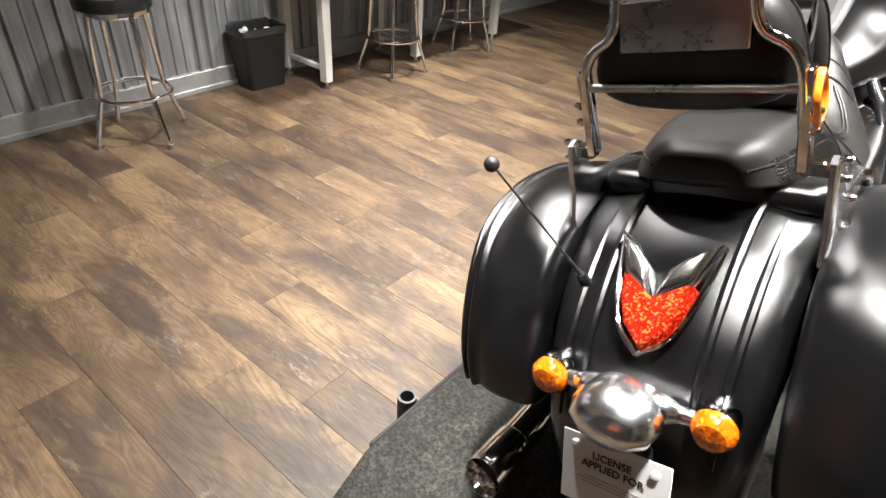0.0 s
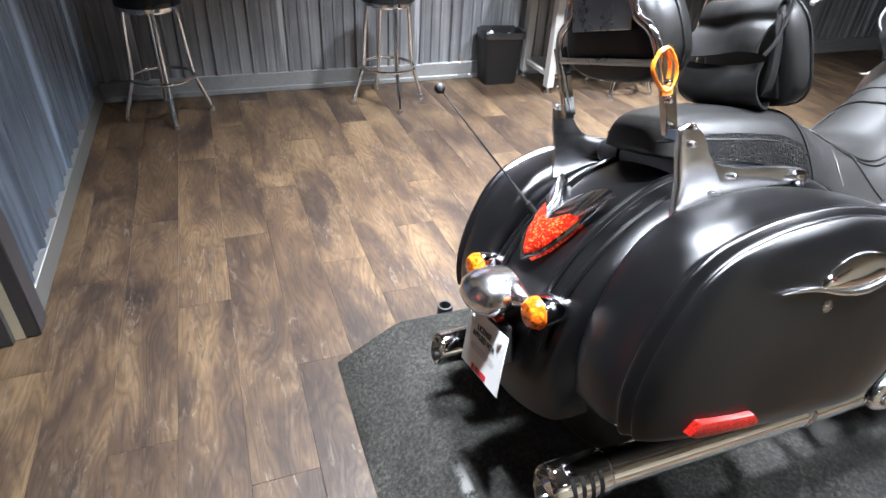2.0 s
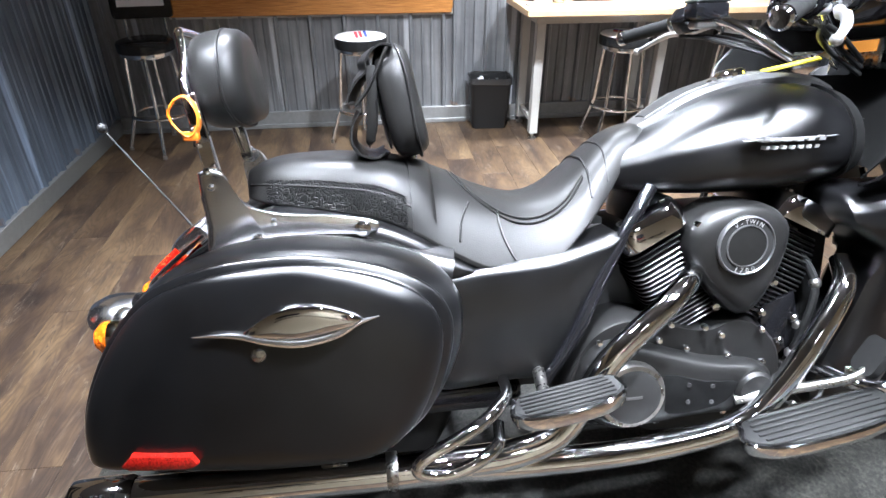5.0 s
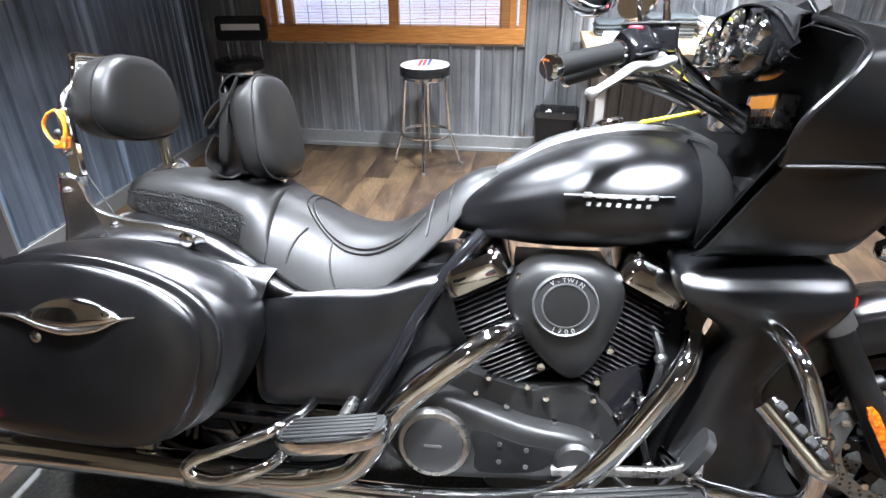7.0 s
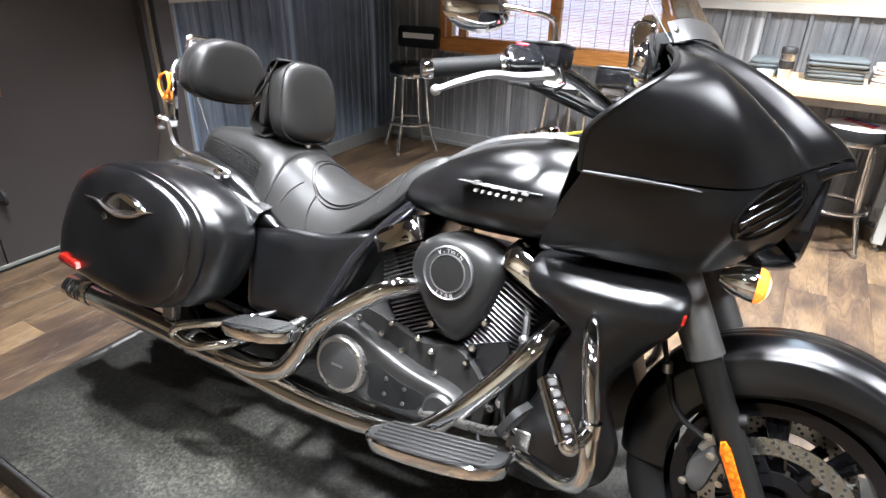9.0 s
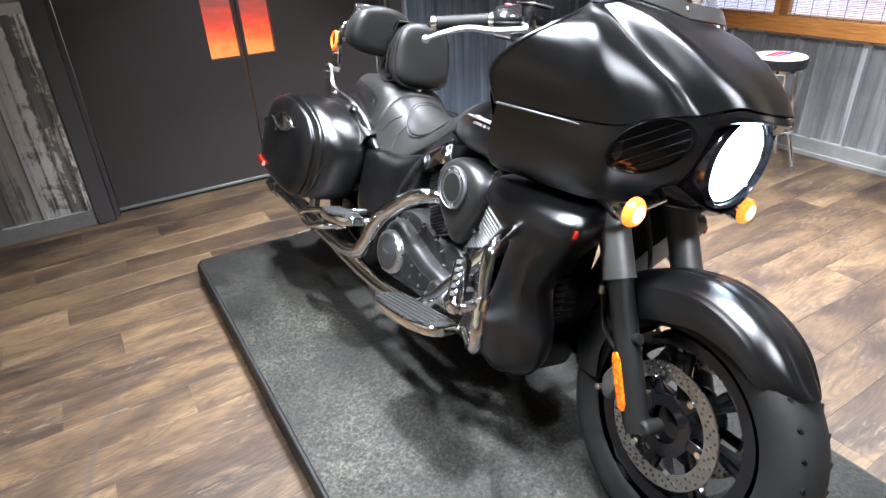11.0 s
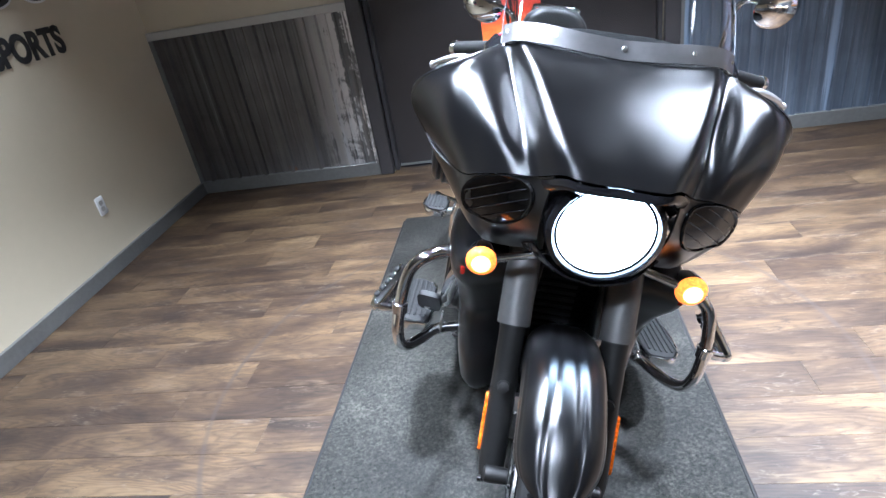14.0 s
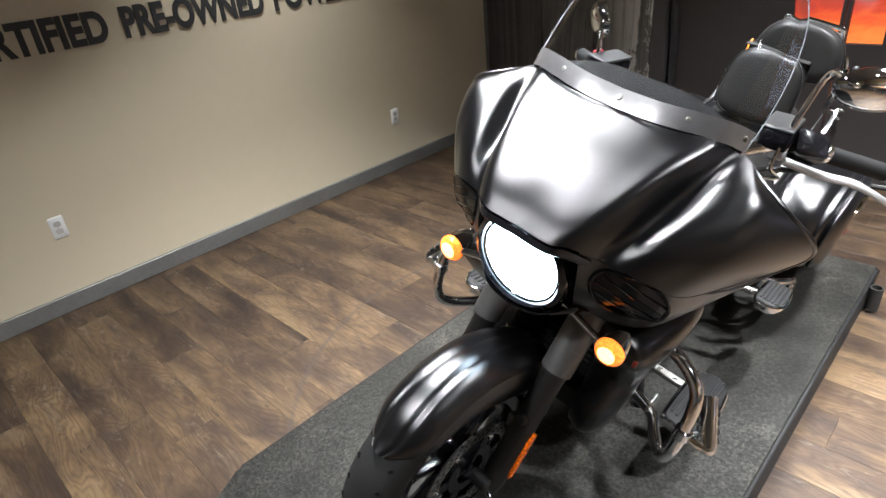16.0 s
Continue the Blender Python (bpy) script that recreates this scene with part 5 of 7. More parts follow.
def fin_bm(w, d, t=0.0045):
    return rings([[(x * s, y * s, z) for x, y in rounded(w, d)] for z, s in ((-t / 2, 0.985), (0, 1.0), (t / 2, 0.985))])


for nm, base, tilt in (("rear_cylinder", (0.035, 0.848, 0.455), 28), ("front_cylinder", (0.035, 0.957, 0.455), -26)):
    C = pose(*base, tilt)
    cyl = part(nm, moved(rings([[(x, y, z) for x, y in rounded(0.24, 0.115)] for z in (0.0, 0.245)]), C), M_GLOSSBLACK, eng)
    m0 = None
    for i in range(20):
        grow = 1.0 if i < 15 else 1.0 - 0.02 * (i - 14)
        f = part("fin", moved(fin_bm(0.325 * grow, 0.168 * grow), C @ pose(0, 0, 0.028 + 0.0108 * i)), M_FIN, cyl, sharp=30)
    head = rings([[(x * s, y * s, z) for x, y in rounded(0.35, 0.155, 0.035)] for z, s in ((0.248, 1.0), (0.285, 1.0), (0.303, 0.93), (0.31, 0.7))])
    rc = part("rocker_cover", moved(head, C), M_CHROME, cyl, "chrome rocker cover")
    for dx, dy in ((0.13, 0.05), (0.13, -0.05), (-0.13, 0.05), (-0.13, -0.05)):
        part("bolt", moved(lathe([(0.009, 0.0), (0.009, 0.012), (0.0, 0.014)], (dx, dy, 0.298), (0, 0, 1), 8), C), M_CHROME, rc)
    for dy in (-0.045, 0.045):
        part("pushrod_tube", moved(tube([(-0.175, dy * 0.4, 0.02), (-0.165, dy, 0.25)], 0.009, 10, smooth=False), C), M_CHROME, cyl)

AC = [(0.80, 0.70), (0.845, 0.735), (0.90, 0.745), (0.96, 0.738), (1.005, 0.712), (1.022, 0.67), (1.008, 0.60), (0.982, 0.54), (0.955, 0.503), (0.928, 0.488), (0.895, 0.502), (0.835, 0.56), (0.79, 0.63), (0.787, 0.67)]
ac = part("air_cleaner", bulge(AC, (0.902, 0.65), ((0.12, 0.97), (0.185, 1.0), (0.205, 0.985), (0.222, 0.93), (0.232, 0.82), (0.237, 0.68), (0.239, 0.5)), 4), M_GREYPAINT, eng, "satin grey air cleaner cover with round badge", 60)
AO = (0.236, 0.902, 0.658)
part("badge_ring", lathe([(0.064, 0.0), (0.064, 0.010), (0.061, 0.0125), (0.059, 0.010), (0.059, 0.008)], AO, (1, 0, 0), 48), M_SATIN, ac)
part("badge_band", lathe([(0.060, 0.0), (0.060, 0.0095), (0.043, 0.0098), (0.043, 0.0)], AO, (1, 0, 0), 48), M_PLASTIC, ac)
part("badge_inner_ring", lathe([(0.046, 0.0), (0.046, 0.012), (0.043, 0.0125), (0.0425, 0.010)], AO, (1, 0, 0), 48), M_SATIN, ac)
part("badge_disc", lathe([(0.043, 0.0), (0.043, 0.011), (0.03, 0.0118), (0.0, 0.012)], AO, (1, 0, 0), 40), M_GREYPAINT, ac)


def arc_words(text, r, a0, step, size, parent, inward=False):
    """Single letters round the badge, as one printed part."""
    bm = bmesh.new()
    for i, ch in enumerate(text):
        a = radians(a0 + step * i)
        m = Matrix(((0, 0, 1, AO[0] + 0.0105), (1, 0, 0, AO[1]), (0, 1, 0, AO[2]), (0, 0, 0, 1)))
        turn = math.degrees(a) - 90 if not inward else math.degrees(a) + 90
        m = m @ Matrix.Translation((r * math.cos(a), r * math.sin(a), 0)) @ pose(0, 0, 0, 0, 0, turn)
        o = words(ch, size, m @ pose(0, -size * 0.36, 0), M_SILVERINK, None, "letter")
        bm.from_mesh(o.data)
        bpy.data.objects.remove(o)
    part("badge_print", bm, M_SILVERINK, parent)


arc_words("V-TWIN", 0.0525, 122, -13, 0.013, ac)
arc_words("1700", 0.0525, 248, 14, 0.015, ac, True)
for y, z in ((0.812, 0.70), (0.995, 0.70), (0.865, 0.515), (0.94, 0.52)):
    part("cleaner_bolt", lathe([(0.0, 0.0), (0.009, 0.0), (0.008, 0.012), (0.0, 0.013)], (0.205, y, z), (1, 0, 0), 10), M_CHROME, ac)

# exhaust
ex = part("exhaust", tube([(0.19, 0.825, 0.60), (0.25, 0.775, 0.592), (0.278, 0.722, 0.558), (0.288, 0.66, 0.51), (0.292, 0.605, 0.462), (0.294, 0.565, 0.41), (0.293, 0.532, 0.345), (0.291, 0.48, 0.285), (0.289, 0.385, 0.254), (0.288, 0.25, 0.246)], [0.021, 0.024, 0.0255, 0.0265, 0.027, 0.027, 0.0275, 0.029, 0.032, 0.034], 16, 5), M_CHROME, bike, "polished chrome twin exhaust")
part("lower_header", tube([(0.20, 1.16, 0.60), (0.25, 1.135, 0.55), (0.275, 1.06, 0.44), (0.285, 0.985, 0.345), (0.288, 0.92, 0.282), (0.287, 0.84, 0.25), (0.283, 0.66, 0.225), (0.283, 0.42, 0.225), (0.287, 0.28, 0.24)], [0.021, 0.024, 0.025, 0.025, 0.026, 0.027, 0.028, 0.030, 0.033], 16, 5), M_CHROME, ex)
for sx in (-1, 1):
    muf = part("muffler", tube([(sx * 0.288, 0.30, 0.243), (sx * 0.288, 0.24, 0.243), (sx * 0.287, 0.16, 0.243), (sx * 0.285, -0.36, 0.25)], [0.034, 0.036, 0.0375, 0.0375], 20, 2, smooth=False), M_CHROME, bike, "chrome slash-cut muffler")
    tip = bmesh.new()
    secs = []
    for y, r, sl in ((-0.355, 0.0395, 0), (-0.362, 0.0435, 0), (-0.47, 0.0435, 0.25), (-0.478, 0.042, 0.25), (-0.472, 0.038, 0.25), (-0.40, 0.037, 0.2)):
        secs.append([(sx * 0.285 + r * math.cos(a), y + sl * r * math.sin(a), 0.2505 + r * math.sin(a)) for a in [2 * math.pi * j / 24 for j in range(24)]])
    tp = part("tip", rings(secs, cap=False), M_CHROME, muf)
    # Ink-black plug: the shade down the pipe's bore, put into colour.
    part("tip_core", rings([[(sx * 0.285 + 0.036 * math.cos(a), -0.415, 0.2505 + 0.036 * math.sin(a)) for a in [2 * math.pi * j / 20 for j in range(20)]], [(sx * 0.285 + 0.02 * math.cos(a), -0.40, 0.2505 + 0.02 * math.sin(a)) for a in [2 * math.pi * j / 20 for j in range(20)]]]), M_INK, tp)
    # Slots are black strips laid on the tip, their shade drawn as colour.
    for k in range(4):
        sl = bmesh.new()
        arcs = [[(sx * 0.285 + sx * rr * math.cos(a), y, 0.2505 + rr * math.sin(a)) for y, rr in ((-0.380 - 0.019 * k, 0.044), (-0.389 - 0.019 * k, 0.044))] for a in [radians(-48 + 16 * j) for j in range(7)]]
        rings(arcs, sl, cap=False, closed=False)
        bmesh.ops.solidify(sl, geom=sl.faces[:], thickness=0.001)
        part("slot", sl, M_INK, tp)
    part("hanger", box(sx * 0.27, sx * 0.30, 0.0, 0.05, 0.285, 0.38, 0.004), M_STEEL, muf)
    part("clamp", lathe([(0.038, -0.012), (0.0395, -0.010), (0.0395, 0.010), (0.038, 0.012)], (sx * 0.2865, 0.14, 0.2435), (0, 1, 0), 24, cap=False), M_STEEL, muf)


# floorboards: rounded trays with ribbed rubber
def board(parent, label, cx, cy, cz, length, width, rise):
    B = pose(cx, cy, cz, rise)
    def outline(g):
        L, W = length / 2 + g, width / 2 + g
        return smooth2d([(-W * 0.55, -L * 0.92), (W * 0.2, -L), (W * 0.8, -L * 0.72), (W, -L * 0.1), (W * 0.92, L * 0.55), (W * 0.4, L * 0.96), (-W * 0.4, L), (-W, L * 0.8), (-W, -L * 0.7)], 4)
    rim_ = part("floorboard", moved(rings([[(x, y, z) for x, y in outline(g)] for z, g in ((-0.022, -0.012), (-0.02, -0.002), (-0.004, 0.004), (0.006, 0.004), (0.009, 0.0), (0.004, -0.006))]), B), M_CHROME, parent, label)
    part("rubber", moved(rings([[(x, y, z) for x, y in outline(g)] for z, g in ((0.002, -0.006), (0.011, -0.006), (0.013, -0.010))]), B), M_RUBBER, rim_)
    for k in range(6):
        u = -0.36 + 0.145 * k
        half = length * (0.42 - 0.12 * abs(u) ** 1.5)
        part("rib", moved(box(u * width - 0.004, u * width + 0.004, -half, half, 0.012, 0.0175, 0.002), B), M_RUBBER, rim_)
    return rim_


for sx in (-1, 1):
    fb = board(bike, "chrome-edged front floorboard with ribbed rubber", 0.0, 1.005, 0.0, 0.33, 0.115, 0)
    pb = board(bike, "chrome-edged passenger floorboard with ribbed rubber", 0.0, 0.0, 0.0, 0.215, 0.09, 0)
    for ob, m in ((fb, pose(sx * 0.385, 1.005, 0.318, 10) @ pose(0, -1.005, 0)), (pb, pose(sx * 0.385, 0.475, 0.422, 10))):
        for o in (ob, *ob.children):
            o.data.transform(m @ Matrix.Diagonal((sx, 1, 1, 1)))
            if sx < 0:
                o.data.flip_normals()
    part("bracket", box(sx * 0.2, sx * 0.34, 0.93, 0.96, 0.275, 0.295, 0.004), M_STEEL, fb)
    part("bracket", tube([(sx * 0.36, 0.45, 0.395), (sx * 0.28, 0.46, 0.385), (sx * 0.20, 0.47, 0.40)], 0.014, 10, 3), M_STEEL, pb)

    # engine guard and highway peg
    g = part("engine_guard", tube([(sx * 0.20, 1.235, 0.662), (sx * 0.26, 1.25, 0.665), (sx * 0.33, 1.265, 0.655), (sx * 0.384, 1.285, 0.618), (sx * 0.402, 1.305, 0.55), (sx * 0.405, 1.318, 0.47), (sx * 0.402, 1.322, 0.425), (sx * 0.392, 1.312, 0.383), (sx * 0.37, 1.28, 0.358), (sx * 0.335, 1.22, 0.346), (sx * 0.30, 1.165, 0.340), (sx * 0.20, 1.13, 0.342)], 0.0165, 14, 5), M_CHROME, bike, "chrome engine guard bar")
    part("guard_flange", box(sx * 0.292 - 0.004, sx * 0.292 + 0.004, 1.13, 1.18, 0.335, 0.385, 0.003), M_STEEL, g)
    part("guard_bolt", lathe([(0.015, -0.01), (0.02, -0.008), (0.02, 0.012), (0.01, 0.016), (0.0, 0.016)], (sx * 0.225, 1.236, 0.658), (sx, 0, 0), 14), M_STEEL, g)
    clampb = bmesh.new()
    lathe([(0.018, -0.016), (0.022, -0.014), (0.022, 0.014), (0.018, 0.016)], (sx * 0.405, 1.313, 0.505), (0, 0, 1), 16, clampb)
    tube([(sx * 0.405, 1.313, 0.505), (sx * 0.44, 1.308, 0.494), (sx * 0.466, 1.298, 0.490)], 0.014, 10, 3, clampb)
    ball((sx * 0.467, 1.296, 0.491), 0.020, clampb)
    pegp = part("highway_peg", clampb, M_CHROME, g, "chrome highway peg with rubber pads")
    p0, p1 = Vector((sx * 0.466, 1.292, 0.492)), Vector((sx * 0.407, 1.221, 0.568))
    part("peg_rod", tube([p0, p1], 0.0215, 16, smooth=False), M_CHROME, pegp)
    for k in range(5):
        c = p0.lerp(p1, 0.14 + 0.18 * k)
        d = (p1 - p0).normalized()
        q = Vector((0, 0, 1)).rotation_difference(d).to_matrix().to_4x4()
        for ang in (30, 210):
            part("peg_pad", moved(box(0.0185, 0.0255, -0.009, 0.009, -0.0085, 0.0085, 0.003), Matrix.Translation(c) @ q @ pose(0, 0, 0, 0, 0, ang)), M_RUBBER, pegp)

# brake pedal on the right
ped = part("brake_pedal", tube([(0.26, 0.90, 0.31), (0.29, 1.0, 0.34), (0.33, 1.1, 0.375), (0.34, 1.14, 0.40)], 0.011, 10, 4), M_STEEL, bike)
part("pedal_pad", moved(rings([[(x, y, z) for x, y in rounded(0.07, 0.085, 0.02)] for z in (-0.008, 0.008)]), pose(0.335, 1.15, 0.425, 62, 0, -10)), M_RUBBER, ped)

# lower fairings and radiator
LEG = [(0.215, 1.16, 1.24, 0.20), (0.24, 1.13, 1.29, 0.212), (0.28, 1.115, 1.33, 0.222), (0.33, 1.12, 1.343, 0.23), (0.385, 1.13, 1.342, 0.238), (0.44, 1.15, 1.318, 0.243), (0.50, 1.17, 1.30, 0.25), (0.56, 1.185, 1.325, 0.258), (0.62, 1.205, 1.362, 0.272),
       (0.66, 1.16, 1.392, 0.290), (0.695, 1.11, 1.412, 0.296), (0.722, 1.098, 1.417, 0.289), (0.742, 1.097, 1.413, 0.274), (0.755, 1.101, 1.402, 0.255), (0.763, 1.112, 1.385, 0.230), (0.767, 1.135, 1.355, 0.19)]


def leg_shield():
    out = []
    for p in spline([Vector((z, yr, yf)) for z, yr, yf, xo in LEG], 3):
        z, yr, yf = p
        k = max(i for i in range(len(LEG)) if LEG[i][0] <= z + 1e-6)
        a, b = LEG[k], LEG[min(k + 1, len(LEG) - 1)]
        xo = a[3] + (b[3] - a[3]) * ((z - a[0]) / max(b[0] - a[0], 1e-6))
        L = yf - yr
        out.append([(0.13, yr + 0.01, z), (xo - 0.03, yr, z), (xo - 0.008, yr + 0.006, z), (xo, yr + 0.02, z), (xo + 0.003, yr + L * 0.3, z), (xo, yr + L * 0.55, z), (xo - 0.008, yr + L * 0.78, z), (xo - 0.02, yf - 0.022, z), (xo - 0.032, yf - 0.006, z), (xo - 0.05, yf, z), (0.13, yf - 0.02, z)])
    return rings(out)


both("lower_fairing", leg_shield, M_PAINT, bike, "satin black lower leg fairing with pod", 42)
both("pod_reflector", lambda: box(0.250, 0.262, 1.398, 1.4135, 0.694, 0.716, 0.002), M_REFLEX, bike, "small red pod reflector")
rad = part("radiator", box(-0.17, 0.17, 1.10, 1.15, 0.26, 0.72, 0.006), M_DASH, bike)
for k in range(16):
    part("radiator_slat", box(-0.15, 0.15, 1.149, 1.158, 0.29 + 0.024 * k, 0.296 + 0.024 * k, 0.0), M_DASH, rad)
part("belly_pan", box(-0.14, 0.14, 0.75, 1.2, 0.16, 0.26, 0.03, 2), M_PLASTIC, bike)
part("kick_stand", tube([(-0.14, 0.86, 0.22), (-0.20, 0.90, 0.13), (-0.265, 0.95, -0.066)], [0.014, 0.013, 0.012], 10, 3), M_GLOSSBLACK, bike)

# fork and front fender, turned with the steering
AX = Vector((0, WB, 0.325))
for sx in (-1, 1):
    top, bot = Vector((sx * 0.118, 1.335, 0.86)), Vector((sx * 0.118, WB - 0.02, 0.30))
    mid = top.lerp(bot, 0.44)
    fk = part("fork_leg", moved(tube([top, mid], 0.039, 20, smooth=False), STEER), M_FORK, bike, "satin silver-grey fork leg")
    part("fork_slider", moved(tube([mid - (mid - top) * 0.02, mid.lerp(bot, 0.06), bot.lerp(mid, 0.08), bot], [0.033, 0.0305, 0.031, 0.027], 18, 1, smooth=False), STEER), M_GREYPAINT, fk)
    part("axle_nut", moved(lathe([(0.018, -0.03), (0.02, 0.0), (0.02, 0.02), (0.013, 0.026), (0.0, 0.026)], AX + Vector((sx * 0.108, 0, 0)), (sx, 0, 0), 14), STEER), M_GREYPAINT, fk)
    part("pinch_bolt", moved(lathe([(0.006, 0.0), (0.006, 0.016), (0.0, 0.017)], bot + Vector((sx * 0.012, 0.018, 0.0)), (sx, 0.3, 0), 8), STEER), M_CHROME, fk)
    rr = moved(plate([(-0.005, -0.068), (0.005, -0.068), (0.011, -0.052), (0.011, 0.052), (0.005, 0.068), (-0.005, 0.068), (-0.011, 0.052), (-0.011, -0.052)], -0.006, 0.006, 0.002), STEER @ pose(sx * 0.150, 1.580, 0.402, 29))
    part("fork_reflector", rr, M_AMBER, fk, "long amber fork reflector")
    part("fender_mount", moved(lathe([(0.013, -0.03), (0.015, 0.0), (0.013, 0.012), (0.0, 0.014)], mid.lerp(bot, 0.35) + Vector((0, 0.035, 0)), (0, 1, 0.5), 12), STEER), M_GREYPAINT, fk)
    cal = bulge([(1.535, 0.335), (1.55, 0.375), (1.575, 0.41), (1.60, 0.405), (1.59, 0.36), (1.575, 0.30), (1.55, 0.295)], (1.568, 0.355), ((sx * 0.045, 1.0), (sx * 0.085, 1.05), (sx * 0.1, 1.0), (sx * 0.106, 0.8)))
    cp = part("brake_caliper", moved(cal, STEER @ pose(0, -0.045, 0.01)), M_FORK, fk, "cast grey brake caliper")
    for y, z in ((1.49, 0.32), (1.53, 0.40), (1.515, 0.44)):
        part("bolt", moved(lathe([(0.009, 0.0), (0.009, 0.012), (0.0, 0.014)], (sx * 0.1, y, z), (sx, 0, 0), 8), STEER), M_CHROME, cp)
    part("hose_clip", moved(lathe([(0.010, -0.012), (0.012, -0.010), (0.012, 0.010), (0.010, 0.012)], (sx * 0.088, 1.40, 0.55), (0, -0.15, 1), 12), STEER), M_STEEL, cp)
    part("caliper_bracket", moved(plate([(1.50, 0.40), (1.53, 0.46), (1.555, 0.47), (1.56, 0.43), (1.53, 0.385)], sx * 0.07, sx * 0.095, 0.003), STEER), M_ALU, cp)
    part("brake_hose", moved(tube([(sx * 0.085, 1.515, 0.42), (sx * 0.09, 1.44, 0.46), (sx * 0.085, 1.40, 0.55), (sx * 0.08, 1.36, 0.66), (sx * 0.06, 1.32, 0.78)], 0.0065, 8, 4), STEER), M_CABLE, cp)
part("steering_head", box(-0.12, 0.12, 1.28, 1.37, 0.80, 0.90, 0.02, 2), M_PLASTIC, bike)
FF = [(1.325, 0.30), (1.322, 0.40), (1.355, 0.51), (1.43, 0.605), (1.54, 0.665), (1.66, 0.688), (1.77, 0.668), (1.85, 0.622), (1.908, 0.552)]


def front_fender():
    pts = smooth2d(FF, 5, False)
    secs, n = [], 26
    for i, p in enumerate(pts):
        a, b = pts[max(i - 1, 0)], pts[min(i + 1, len(pts) - 1)]
        d = Vector((0, b[0] - a[0], b[1] - a[1])).normalized()
        nrm = Vector((0, -d.z, d.y))
        if nrm.dot(Vector((0, p[0] - WB, p[1] - 0.33))) < 0:
            nrm = -nrm
        f = i / (len(pts) - 1)
        w = 0.082 * math.sqrt(max(0.05, 1 - 0.82 * max(0, (f - 0.76) / 0.24) ** 4)) - 0.012 * max(0, (0.2 - f) / 0.2)
        sk = 0.066 * (1 - 0.8 * max(0, (f - 0.55) / 0.45))
        sec = []
        for j in range(-n, n + 1):
            u = j / n
            if abs(u) < 0.72:
                v = u / 0.72
                x = w * math.sin(v * math.pi / 2) ** 1 if v >= 0 else -w * math.sin(-v * math.pi / 2)
                drop = 0.05 * (1 - math.cos(v * math.pi / 2)) ** 1.0
            else:
                e = (abs(u) - 0.72) / 0.28
                x = math.copysign(w + 0.004 * math.sin(e * math.pi), u)
                drop = 0.05 + sk * e
            rg = max(0, min(1, (f - 0.12) / 0.25))
            v = u / 0.72
            half = 0.10 + 0.20 * max(0, (f - 0.4) / 0.6)
            av = abs(v)
            lip = max(0, (f - 0.90) / 0.10)
            hgt = rg * (0.003 * math.exp(-((av - half - 0.18) / 0.18) ** 2) - 0.004 * math.exp(-((av - half) / 0.05) ** 2) * min(1, max(0, (f - 0.3) / 0.2))
                        - 0.003 * math.exp(-((av - 0.80) / 0.05) ** 2)) + 0.010 * lip * lip
            sec.append(Vector((x, p[0], p[1])) + nrm * (hgt - drop))
        secs.append(sec)
    bm = rings(secs, cap=False, closed=False)
    bmesh.ops.recalc_face_normals(bm, faces=bm.faces)
    bmesh.ops.solidify(bm, geom=bm.faces[:], thickness=0.004)
    return moved(bm, STEER)


part("front_fender", front_fender(), M_PAINT, bike, "satin black creased front fender", sharp=50)

# front fairing
UP = [  # across from the middle: crown, ridge, valley, dome, edge; rows from the windshield down to the nose
    [(0, 1.345, 1.205), (0.12, 1.338, 1.208), (0.195, 1.305, 1.211), (0.215, 1.293, 1.205), (0.232, 1.283, 1.195), (0.255, 1.280, 1.190), (0.268, 1.283, 1.186), (0.28, 1.287, 1.180), (0.30, 1.298, 1.166)],
    [(0, 1.43, 1.17), (0.11, 1.424, 1.172), (0.175, 1.39, 1.186), (0.198, 1.370, 1.174), (0.215, 1.352, 1.150), (0.25, 1.358, 1.160), (0.286, 1.357, 1.163), (0.322, 1.350, 1.158), (0.374, 1.305, 1.130)],
    [(0, 1.505, 1.13), (0.1, 1.502, 1.13), (0.152, 1.476, 1.142), (0.176, 1.446, 1.126), (0.194, 1.418, 1.099), (0.24, 1.430, 1.114), (0.295, 1.412, 1.122), (0.348, 1.374, 1.118), (0.424, 1.258, 1.078)],
    [(0, 1.575, 1.078), (0.085, 1.578, 1.08), (0.125, 1.556, 1.087), (0.153, 1.524, 1.074), (0.175, 1.493, 1.055), (0.225, 1.493, 1.063), (0.29, 1.455, 1.062), (0.348, 1.397, 1.048), (0.430, 1.206, 1.018)],
    [(0, 1.612, 1.042), (0.07, 1.617, 1.044), (0.105, 1.598, 1.044), (0.133, 1.566, 1.026), (0.153, 1.541, 1.012), (0.20, 1.528, 1.005), (0.248, 1.500, 0.988), (0.30, 1.435, 0.962), (0.392, 1.198, 0.952)]]
fairing = part("front_fairing", surface(UP, 6, 6, True, 0.005), M_PAINT, bike, "satin black shark-nose fairing", sharp=50)
